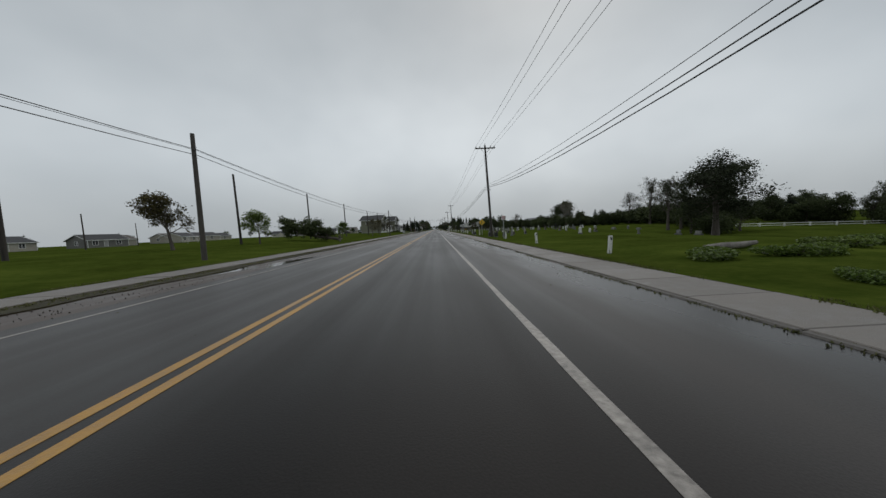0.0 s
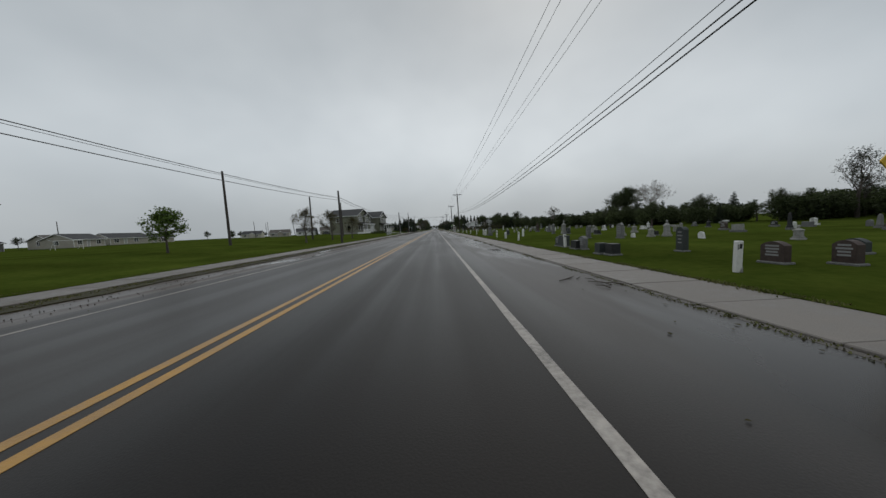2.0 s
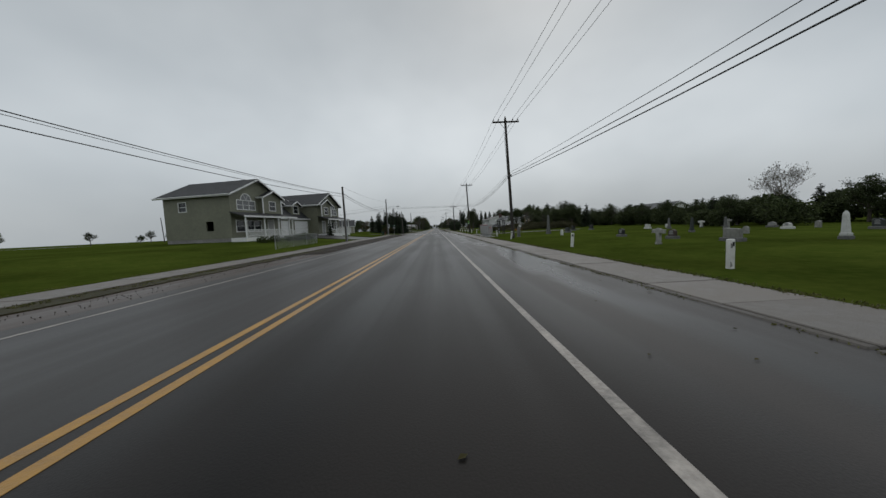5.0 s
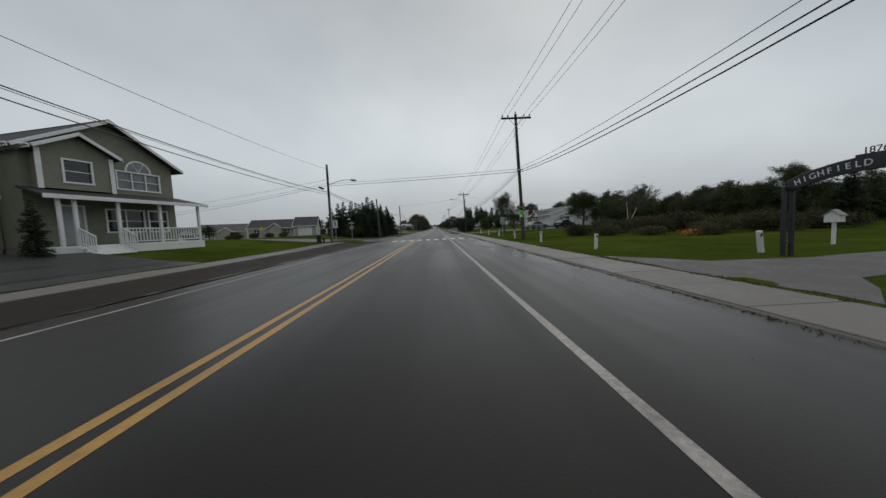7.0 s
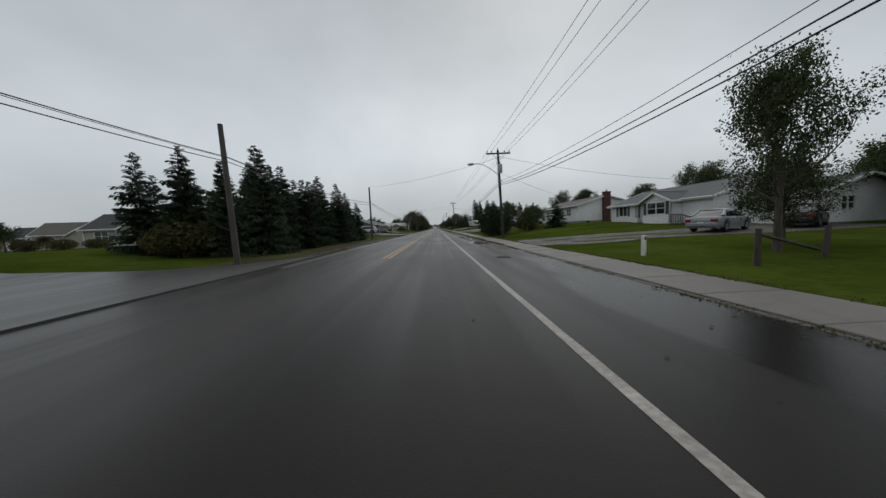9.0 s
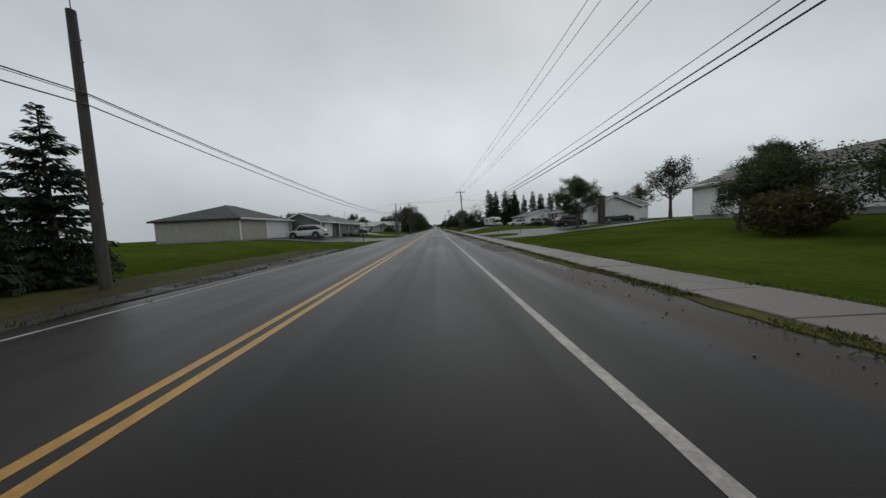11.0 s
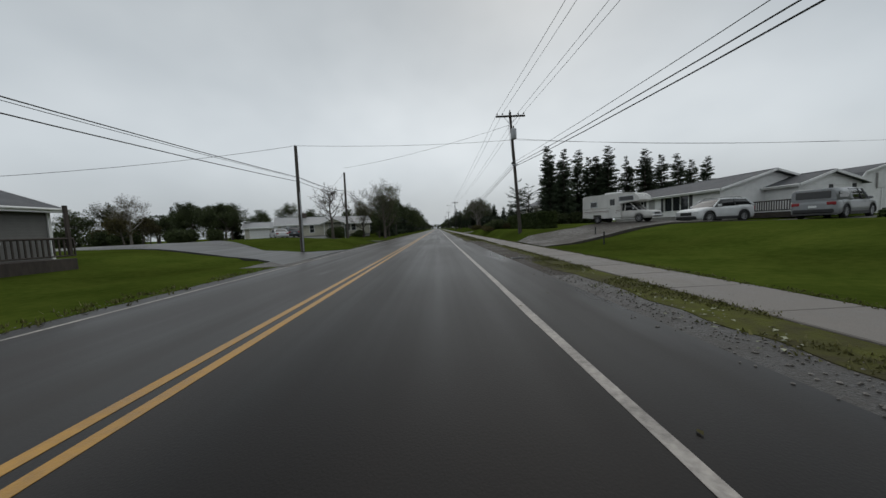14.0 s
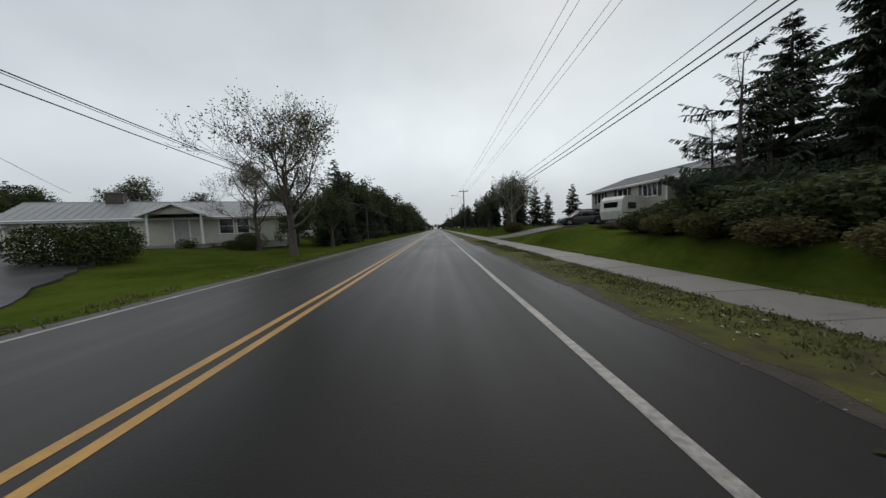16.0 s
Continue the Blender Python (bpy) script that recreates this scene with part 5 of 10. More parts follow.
plant(S_BRUSH, -12.0, 182.0, 30, 1.0, "yellow-green bush in front of the spruces")
plant(T_YOUNG, -12.4, 183.2, 30, 0.8)
for x, y, s, p in [(-33.0, 194, 0.55, S_BRUSH), (-36.0, 193.4, 0.6, S_BRUSH), (-39.0, 193.0, 0.62, S_BRUSH), (-30.4, 194.6, 0.5, S_BRUSH), (-42.0, 195, 0.5, S_BRUSH), (-54, 205, 0.55, T_ROUND), (-62, 202, 0.6, C_SPRUCE2), (-47.5, 204, 0.42, T_WIND)]:
    plant(p, x, y, rng.uniform(0, 360), s)
# east: pines and hedge past the camper
for x, y, s, p in [(19.4, 294.6, 1.06, C_PINE), (21.2, 294.0, 1.08, C_PINE2), (22.0, 296.4, 0.96, C_PINE2), (24.8, 297.4, 1.06, C_PINE), (20.6, 298.6, 0.95, C_PINE), (27.0, 292.4, 0.98, C_PINE), (30.0, 293.0, 0.92, C_PINE2),
                   (33.0, 293.6, 0.95, C_PINE), (35.8, 294.0, 0.95, C_PINE2), (38.8, 294.6, 0.9, C_PINE), (42.0, 296.0, 0.9, C_PINE2), (45.0, 297.0, 0.88, C_PINE), (28.5, 296.0, 0.9, C_PINE2), (36.8, 298.2, 0.9, C_PINE), (25.5, 295.0, 0.98, C_PINE2), (26.2, 294.2, 0.9, C_PINE), (28.0, 297.0, 0.95, C_PINE)]:
    plant(p, x, y, rng.uniform(0, 360), s, group="tall conifers behind the hedge")
for x, y, s, h in [(12.8, 290.6, 0.8, 0.4), (14.0, 292.4, 0.9, 0.5)]:
    plant(S_JUNIPER, x, y, x * 70, s, "flattened heap of torn dark conifer branches", sz=h)
for x, y, a, s, d in [(15.0, 293.4, -76, 0.62, 0.6), (14.4, 291.4, -98, 0.5, 0.45), (14.6, 294.8, -62, 0.55, 0.5)]:
    plant(C_PINE2, x, y, a, s, "snapped dark conifer lying across the lawn", dz=d, tilt=84)
plant(C_DEAD, 14.6, 295.4, 0, 0.92)
plant(C_DEAD, 16.6, 296.0, 130, 0.84)
plant(C_DEAD, 15.6, 297.6, 230, 0.7)
for x, y, s, p in [(12.2, 297.6, 0.5, S_THICKET), (13.8, 299.4, 0.5, S_THICKET), (15.6, 300.6, 0.55, S_THICKET), (12.8, 294.2, 0.5, S_THICKET), (14.6, 293.0, 0.6, S_THICKET), (17.5, 298.0, 0.6, S_THICKET), (17.0, 292.4, 0.6, S_THICKET), (19.6, 292.0, 0.7, S_THICKET), (11.2, 291.2, 0.4, S_THICKET), (11.8, 299.8, 0.34, S_BRUSH), (12.4, 291.4, 0.5, S_BRUSH), (22.5, 292.6, 0.8, S_THICKET), (25.5, 293.2, 0.8, S_THICKET)]:
    plant(p, x, y, rng.uniform(0, 360), s, sz=s * (0.5 if x < 19 else 0.8))
for x, y, s, p in [(10.2, 288.8, 0.55, S_THICKET), (10.6, 291.4, 0.6, S_THICKET), (12.4, 289.6, 0.6, S_THICKET), (14.6, 288.9, 0.7, S_THICKET), (11.2, 293.8, 0.55, S_THICKET), (16.8, 289.4, 0.8, S_THICKET),
                   (9.1, 289.2, 0.42, S_BRUSH), (9.3, 291.0, 0.45, S_BRUSH), (9.5, 292.8, 0.45, S_BRUSH), (9.0, 287.4, 0.4, S_BRUSH), (9.9, 294.6, 0.5, S_BRUSH), (9.6, 290.0, 0.42, S_THICKET), (9.9, 293.6, 0.42, S_THICKET), (12.6, 291.6, 0.6, S_BRUSH), (11.4, 287.6, 0.5, S_BRUSH)]:
    plant(p, x, y, x * 61, s, "storm-torn heap of dark conifer brush on the bank", sz=s * 0.75)
for x, y, a, s_ in [(11.4, 290.0, 100, 0.55), (13.0, 288.6, 75, 0.5), (10.4, 292.4, 140, 0.42)]:
    plant(C_DEAD, x, y, a, s_, "snapped bare conifer lying in the brush", dz=0.5, tilt=80)
plant(T_OPEN, 33, 238, 0, 0.95)
plant(T_MAPLE, 19.0, 234.4, 60, 0.74, "leafy tree with ragged branches over the driveway")
plant(T_ROUND, 40, 262, 60, 0.9)
plant(T_OPEN, 43, 258, 60, 0.9)
plant(T_ROUND, 46, 270, 60, 0.8)
plant(S_BUSH, 24.0, 256.0, 0, 0.8, "round clipped evergreen bush by the house front")
plant(S_BUSH, 24.2, 252.6, 50, 0.8, "low bush under the house windows")
plant(S_BUSH, 23.6, 249.8, 120, 0.85, "low bush under the house windows")
# far along the road, both sides
y = 322.0
while y < 520:
    plant(C_SPRUCE2 if rng.random() < 0.55 else T_ROUND, -9.8 - rng.uniform(0, 2.5), y, rng.uniform(0, 360), rng.uniform(1.25, 1.75), group="roadside trees")
    plant(T_OPEN if rng.random() < 0.35 else C_PINE2, 12.0 + rng.uniform(0, 4), y + 6, rng.uniform(0, 360), rng.uniform(0.72, 0.98), group="roadside trees")
    if rng.random() < 0.8:
        plant(C_FAR if rng.random() < 0.5 else T_ROUND, -15 - rng.uniform(0, 4), y + 2, rng.uniform(0, 360), rng.uniform(0.8, 1.0), group="roadside trees")
        plant(C_FAR, 18 + rng.uniform(0, 5), y + 2, rng.uniform(0, 360), rng.uniform(0.7, 1.0), group="roadside trees")
    y += 3.4 + (y - 322) * 0.035
for k in range(34):
    side = -1 if k % 2 else 1
    plant((T_ROUND, C_FAR, T_OPEN)[k % 3], side * rng.uniform(9, 20), 520 + k * 12, rng.uniform(0, 360), rng.uniform(0.9, 1.3), group="roadside trees")
for k in range(26):
    plant((T_ROUND, C_FAR)[k % 2], -65 + k * 5.2 + rng.uniform(-2, 2), 960 + rng.uniform(-20, 20), rng.uniform(0, 360), rng.uniform(1.2, 1.7), group="woods at the end of the road")
plant(T_BARE, 12.0, 322.0, 40, 0.8, "pale-stemmed birch with thin yellowing leaves")
plant(T_OPEN, 13.0, 324.5, 90, 0.82)
plant(S_BRUSH, 11.5, 320.6, 0, 0.7, "low leafy brush beside the pavement")
# west late: big elm, shrubs, yard trees
plant(T_ELM, -6.7, 302.0, 0, 1.0)
plant(T_ELM, -11.5, 306.5, 110, 0.75)
for x, y, s, p in [(-7.6, 311.5, 0.75, T_ROUND), (-9.0, 314.0, 0.85, C_SPRUCE2), (-8.6, 318.5, 0.95, C_SPRUCE2), (-12.5, 315, 0.9, T_ROUND), (-8.4, 305.5, 0.5, T_ROUND)]:
    plant(p, x, y, rng.uniform(0, 360), s)
plant(S_BUSH, -12.6, 296.4, 0, 1.15, "large dark clipped yew bush by the drive")
plant(S_BUSH, -13.8, 298.4, 90, 1.1, "large dark clipped yew bush by the drive")
plant(S_BUSH, -12.2, 307.2, 40, 0.85, "dark rounded bush before the house")
plant(S_BUSH, -13.6, 306.2, 130, 0.42, "dark rounded bush before the house")
plant(S_LOW, -15.8, 305.2, 0, 0.7)
for x, y, s, p in [(-34, 302, 0.85, T_ROUND), (-37, 308, 0.85, T_OPEN), (-48, 305, 0.75, T_ROUND), (-52, 309, 0.8, T_ROUND), (-56, 303, 0.72, T_WIND), (-27, 322, 0.9, T_ROUND), (-44, 296, 0.8, T_BARE), (-50, 286, 0.7, T_ROUND), (-30, 316, 0.9, T_OPEN)]:
    plant(p, x, y, rng.uniform(0, 360), s)
plant(T_BROKEN, -9.0, 282.7, 200, 1.0)
plant(S_BUSH, -13.6, 251.4, 30, 0.38, "low evergreen shrub by the grey wall")
plant(S_BUSH, -13.5, 254.6, 80, 0.38, "low evergreen shrub by the grey wall")
plant(C_SPRUCE2, -14.9, 142.9, 0, 0.3, "narrow clipped evergreen by the garage", sz=0.36)
for x, y, s, p in [(-36, 304, 0.8, T_MAPLE), (-32.5, 309, 0.8, T_ROUND), (-41, 310, 0.85, T_MAPLE), (-45, 300, 0.8, T_WIND), (-49, 303, 1.1, T_WIND), (-43, 294, 0.9, T_WIND), (-40, 299, 0.8, S_THICKET), (-36, 297, 0.7, S_THICKET), (-46, 297, 0.9, S_THICKET), (-52, 300, 0.9, S_THICKET)]:
    plant(p, x, y, rng.uniform(0, 360), s)
for x, y, s, p in [(-43.0, 311.0, 1.0, T_ROUND), (-40.0, 314.0, 0.9, C_FAR), (-33.6, 298.6, 0.7, S_THICKET), (-36.0, 295.6, 0.7, S_THICKET)]:
    plant(p, x, y, x * 60, s)
for x, y, s, p in [(-54, 320, 1.1, T_MAPLE), (-58, 322, 1.25, T_ROUND), (-61, 323, 1.15, C_SPRUCE), (-50, 323, 1.0, T_OPEN), (-69, 316, 1.1, T_OPEN), (-64, 313, 1.6, T_WIND), (-73, 314, 1.1, T_ROUND), (-66, 311, 1.2, S_THICKET), (-71, 310, 1.3, S_THICKET), (-76, 308, 1.2, S_THICKET), (-61, 314, 1.0, S_THICKET)]:
    plant(p, x, y, x * 37, s)
# far west skyline
y = -10.0
while y < 300:
    plant((T_ROUND, T_OPEN, C_FAR)[rng.randint(0, 2)], -118 - rng.uniform(0, 26), y, rng.uniform(0, 360), rng.uniform(0.45, 0.7), group="far trees behind the playing field")
    y += rng.uniform(7, 16)


# ---------------------------------------------------------------- hedge
def hedge(x0, x1, y0, y1, h, label, n=9000):
    rng = random.Random(int(y0))
    core, leaves = Mesh(), Mesh()
    zb = gz((x0 + x1) / 2, (y0 + y1) / 2)
    core.box(x0 + 0.18, x1 - 0.18, y0 + 0.18, y1 - 0.18, zb - 0.1, zb + h - 0.15, 0.15)
    for _ in range(n):
        side = rng.random()
        if side < 0.35:
            p = Vector((rng.uniform(x0, x1), rng.uniform(y0, y1), zb + h))
        elif side < 0.75:
            p = Vector((rng.choice((x0, x1)), rng.uniform(y0, y1), zb + rng.uniform(0.05, h)))
        else:
            p = Vector((rng.uniform(x0, x1), rng.choice((y0, y1)), zb + rng.uniform(0.05, h)))
        p += Vector((rng.gauss(0, 0.045), rng.gauss(0, 0.045), rng.gauss(0, 0.035) + 0.08 * noise.noise((p.x * 0.8, p.y * 0.8, 0))))
        a = Vector((rng.uniform(-1, 1), rng.uniform(-1, 1), rng.uniform(-1, 1))).normalized()
        b = a.cross(Vector((rng.uniform(-1, 1), rng.uniform(-1, 1), rng.uniform(-1, 1)))).normalized()
        q = rng.uniform(0.05, 0.11)
        leaves.add((p - a * q, p + b * q * 0.6, p + a * q, p - b * q * 0.6), ((0, 1, 2, 3),))
    t = thing("hedge", label, "hedge")
    part("inner_growth", core, M_HEDGE, t)
    part("leaves", leaves, M_HEDGE, t)


hedge(11.6, 13.0, 276.4, 288.4, 1.5, "tall clipped dark green hedge", 16000)
hedge(21.4, 22.6, 256.7, 258.9, 0.8, "square clipped dark hedge on the lawn", 3000)
hedge(21.0, 22.0, 259.5, 262.2, 0.45, "low clipped hedge along the lawn", 3500)


# ---------------------------------------------------------------- grass tufts along edges
def tufts(name, runs, label):
    """Small blades in clumps, along the edges of pavements and verges."""
    rng = random.Random(77)
    m = Mesh()
    for x, spread, y0, y1, z, dens, hgt in runs:
        for _ in range(int((y1 - y0) * dens)):
            cx, cy = x + rng.gauss(0, spread), rng.uniform(y0, y1)
            if noise.noise((cx * 0.8, cy * 0.5, 5.0)) < -0.15:
                continue
            for _ in range(5):
                px_, py_ = cx + rng.gauss(0, 0.05), cy + rng.gauss(0, 0.05)
                w, hh = rng.uniform(0.008, 0.02), hgt * rng.uniform(0.4, 1.1)
                a = rng.uniform(0, math.pi)
                dx, dy = math.cos(a) * w, math.sin(a) * w
                lx, ly = rng.gauss(0, 0.4) * hh, rng.gauss(0, 0.4) * hh
                m.add(((px_ - dx, py_ - dy, z), (px_ + dx, py_ + dy, z), (px_ + lx, py_ + ly, z + hh)), ((0, 1, 2),))
    solid(name, m, M_BLADE, label, "grass", kind="stuff")


tufts("grass_tufts", [(6.33, 0.05, 0, 182, 0.0, 30, 0.028), (7.84, 0.05, 0, 310, 0.03, 34, 0.045), (-8.4, 0.05, 0, 160, 0.04, 22, 0.045), (-6.4, 0.2, 0, 122, 0.01, 30, 0.045),
                      (6.1, 0.25, 240, 261, 0.0, 110, 0.045), (6.0, 0.3, 275, 310, 0.0, 120, 0.05), (6.3, 0.12, 188, 238, 0.0, 60, 0.05), (6.35, 0.06, 183, 310, 0.02, 34, 0.045), (-4.6, 0.25, 180, 232, 0.0, 12, 0.09), (-4.5, 0.22, 250, 262, 0.0, 20, 0.10), (-4.5, 0.22, 275, 320, 0.0, 20, 0.10)],
      "wet grass tufts along the pavement edges")

# ---------------------------------------------------------------- houses
M_GREENSIDE = siding("sage_green_lap_siding", (0.148, 0.150, 0.104), (0.195, 0.197, 0.138))
M_GREYSIDE = siding("grey_lap_siding", (0.115, 0.113, 0.105), (0.15, 0.148, 0.138))
M_WHITESIDE = siding("white_lap_siding", (0.66, 0.66, 0.65), (0.78, 0.78, 0.77))
M_CREAMSIDE = siding("cream_lap_siding", (0.42, 0.40, 0.33), (0.52, 0.50, 0.42))
M_BEIGESIDE = siding("beige_lap_siding", (0.30, 0.28, 0.235), (0.38, 0.355, 0.30))
M_TRIM = material("white_painted_trim", (0.68, 0.68, 0.67), (0.79, 0.79, 0.78), scale=4, rough=0.45, bump=0.1)
M_DOORWHITE = material("white_garage_door_panels", (0.66, 0.66, 0.65), (0.76, 0.76, 0.75), scale=3, rough=0.45, bump=0.1)
M_SHINGLE = material("dark_grey_asphalt_shingles", (0.016, 0.017, 0.019), (0.036, 0.037, 0.040), scale=7, rough=0.75, bump=0.7, bscale=30, stretch=(1, 1, 2.5))
M_SHINGLEGREY = material("mid_grey_asphalt_shingles", (0.055, 0.057, 0.062), (0.095, 0.098, 0.105), scale=7, rough=0.75, bump=0.7, bscale=30, stretch=(1, 1, 2.5))
M_SHINGLEBROWN = material("brown_asphalt_shingles", (0.06, 0.052, 0.045), (0.10, 0.088, 0.078), scale=7, rough=0.75, bump=0.7, bscale=30, stretch=(1, 1, 2.5))
M_METALROOF = material("pale_grey_metal_roofing", (0.23, 0.235, 0.24), (0.31, 0.315, 0.32), scale=3, rough=0.35, rough2=0.5, metal=0.2)
M_GLASS = material("dark_window_glass", (0.012, 0.014, 0.016), (0.03, 0.034, 0.038), scale=1.2, rough=0.04, spec=0.6)
M_BLIND = material("window_glass_with_pale_curtain", (0.10, 0.105, 0.11), (0.20, 0.205, 0.21), scale=1.5, rough=0.06, spec=0.6)
M_SHUTTER = material("dark_louvred_shutters", (0.022, 0.022, 0.024), (0.04, 0.04, 0.042), scale=8, rough=0.5)
M_BRICK = material("brown_red_brick", (0.062, 0.022, 0.018), (0.10, 0.040, 0.032), scale=9, rough=0.8, bump=0.6, stretch=(1, 1, 3))
M_FOUND = material("grey_foundation_concrete", (0.20, 0.19, 0.18), (0.30, 0.29, 0.28), scale=5, rough=0.8, bump=0.3)
M_DECK = material("dark_stained_deck_wood", (0.026, 0.019, 0.015), (0.055, 0.042, 0.034), scale=9, rough=0.7, bump=0.4, stretch=(1, 1, 0.3))
M_DOOR = material("panelled_door_paint", (0.30, 0.30, 0.29), (0.40, 0.40, 0.39), scale=4, rough=0.4)


def wall(parent, L, H, mat, m, openings=(), t=0.16, name="wall"):
    """A wall from x 0 to L and z 0 to H, its outer face at y 0, with real openings (x0, x1, z0, z1)."""
    xs = sorted({0.0, L, *[v for o in openings for v in o[:2]]})
    zs = sorted({0.0, H, *[v for o in openings for v in o[2:4]]})
    me = Mesh()
    me.weld = True
    for a, b in zip(xs[:-1], xs[1:]):
        for c, d in zip(zs[:-1], zs[1:]):
            if not any(o[0] - 1e-6 <= a and b <= o[1] + 1e-6 and o[2] - 1e-6 <= c and d <= o[3] + 1e-6 for o in openings):
                me.box(a, b, 0, t, c, d)
    return part(name, me, mat, parent, m=m)


def window(parent, x0, x1, z0, z1, m, cols=2, rows=2, glass=None, shutters=None, arch=False, trim=0.09):
    """A window in an opening: trim, sashes, panes and, if asked, shutters."""
    f = Mesh()
    for a, b, c, d in ((x0 - trim, x1 + trim, z1, z1 + trim), (x0 - trim - 0.02, x1 + trim + 0.02, z0 - trim, z0), (x0 - trim, x0, z0, z1), (x1, x1 + trim, z0, z1)):
        f.box(a, b, -0.035, 0.06, c, d, 0.008)
    for k in range(1, cols):
        x = x0 + (x1 - x0) * k / cols
        f.box(x - 0.03, x + 0.03, -0.005, 0.07, z0, z1)
    for k in range(1, rows):
        z = z0 + (z1 - z0) * k / rows
        f.box(x0, x1, 0.0, 0.065, z - 0.022, z + 0.022)
    w = part("window", f, M_TRIM, parent, m=m)
    for k in range(cols):
        a, b = x0 + (x1 - x0) * k / cols, x0 + (x1 - x0) * (k + 1) / cols
        part("pane", Mesh().box(a, b, 0.075, 0.085, z0, z1), glass or M_GLASS, w)
    if arch:
        r = (x1 - x0) * 0.28
        c = (x0 + x1) / 2
        n = 12
        ring = Mesh()
        for k in range(n):
            a0, a1 = math.pi * k / n, math.pi * (k + 1) / n
            pts = [(c + math.cos(a) * q, z1 + trim + math.sin(a) * q) for a, q in ((a0, r), (a1, r), (a1, r + trim), (a0, r + trim))]
            ring.prism(pts, (-0.035, 0.02), "y")
        for a in (math.pi / 3, math.pi * 2 / 3):
            ring.tube([(c, -0.01, z1 + trim), (c + math.cos(a) * r, -0.01, z1 + trim + math.sin(a) * r)], 0.018, 5)
        part("fanlight", ring, M_TRIM, w)
        part("fanlight_pane", Mesh().prism([(c + math.cos(math.pi * k / n) * r, z1 + trim + math.sin(math.pi * k / n) * r) for k in range(n + 1)], (-0.008, -0.002), "y"), M_BLIND, w)
    if shutters:
        for s in (-1, 1):
            xa = x0 - trim - 0.02 - shutters if s < 0 else x1 + trim + 0.02
            zz = [z0 - trim + (z1 - z0 + 2 * trim) * q / 20 for q in range(21)]
            sh = Mesh().prism([(0.0, zz[0])] + [(-0.042 if q % 2 else -0.026, z) for q, z in enumerate(zz)] + [(0.0, zz[-1])], (xa, xa + shutters), "x")
            part("shutter", sh, M_SHUTTER, w)
    return w


def entry_door(parent, x0, x1, z0, z1, m, mat=None):
    f = Mesh()
    for a, b, c, d in ((x0 - 0.1, x1 + 0.1, z1, z1 + 0.1), (x0 - 0.1, x0, z0, z1), (x1, x1 + 0.1, z0, z1)):
        f.box(a, b, -0.03, 0.06, c, d, 0.008)
    w = part("door_frame", f, M_TRIM, parent, m=m)
    d = Mesh().box(x0, x1, 0.03, 0.07, z0, z1)
    for c, e in ((0.1, 0.42), (0.5, 0.9)):
        zz = z1 - z0
        d.box(x0 + 0.12, x1 - 0.12, 0.02, 0.035, z0 + zz * c, z0 + zz * e, 0.01)
    part("door", d, mat or M_DOOR, w)
    part("door_handle", Mesh().tube([(x1 - 0.1, -0.03, z0 + 0.95), (x1 - 0.1, 0.04, z0 + 0.95)], 0.025, 8), M_GALV, w)


def garage_door(parent, x0, x1, z0, z1, m):
    f = Mesh()
    for a, b, c, d in ((x0 - 0.12, x1 + 0.12, z1, z1 + 0.12), (x0 - 0.12, x0, z0, z1), (x1, x1 + 0.12, z0, z1)):
        f.box(a, b, -0.03, 0.06, c, d, 0.008)
    w = part("door_frame", f, M_TRIM, parent, m=m)
    n = 4
    for k in range(n):
        a, b = z0 + (z1 - z0) * k / n, z0 + (z1 - z0) * (k + 1) / n
        p = Mesh().box(x0, x1, 0.03, 0.06, a + 0.006, b - 0.006, 0.006)
        q = max(3, int((x1 - x0) / 0.6))
        for i in range(q):
            u0, u1 = x0 + (x1 - x0) * (i + 0.12) / q, x0 + (x1 - x0) * (i + 0.88) / q
            p.box(u0, u1, 0.022, 0.035, a + 0.1, b - 0.1, 0.01)
        part("door_panel", p, M_DOORWHITE, w)


def gable(parent, D, rise, mat, m, t=0.16, inset=0.0):
    """The triangle of wall under a gable, from x 0 to D."""
    return part("gable", Mesh().prism([(inset, 0), (D - inset, 0), (D / 2, rise)], (0, t), "y"), mat, parent, m=m)


def roof_slab(parent, pts, mat, name="roof", thick=0.14):
    """One slope of a roof: its upper outline, given thickness downwards."""
    me = Mesh()
    n = len(pts)
    top = [Vector(p) for p in pts]
    if (top[1] - top[0]).cross(top[2] - top[1]).z < 0:
        top.reverse()
    low = [p - Vector((0, 0, thick)) for p in top]
    me.add(top + low, [tuple(range(n)), tuple(reversed(range(n, 2 * n)))] + [(i, i + n, (i + 1) % n + n, (i + 1) % n) for i in range(n)])
    return part(name, me, mat, parent)


def fascia(parent, runs, size=0.17, name="fascia", mat=None):
    """White boards under the roof edge: straight runs between two points."""
    for a, b in runs:
        a, b = Vector(a), Vector(b)
        d = (b - a)
        ang = math.atan2(d.y, d.x)
        el = math.atan2(d.z, math.hypot(d.x, d.y))
        mm = Matrix.Translation(a) @ Matrix.Rotation(ang, 4, "Z") @ Matrix.Rotation(-el, 4, "Y")
        part(name, Mesh().box(0, d.length, -0.025, 0.025, -size, 0.0, 0.006), mat or M_TRIM, parent, m=mm)


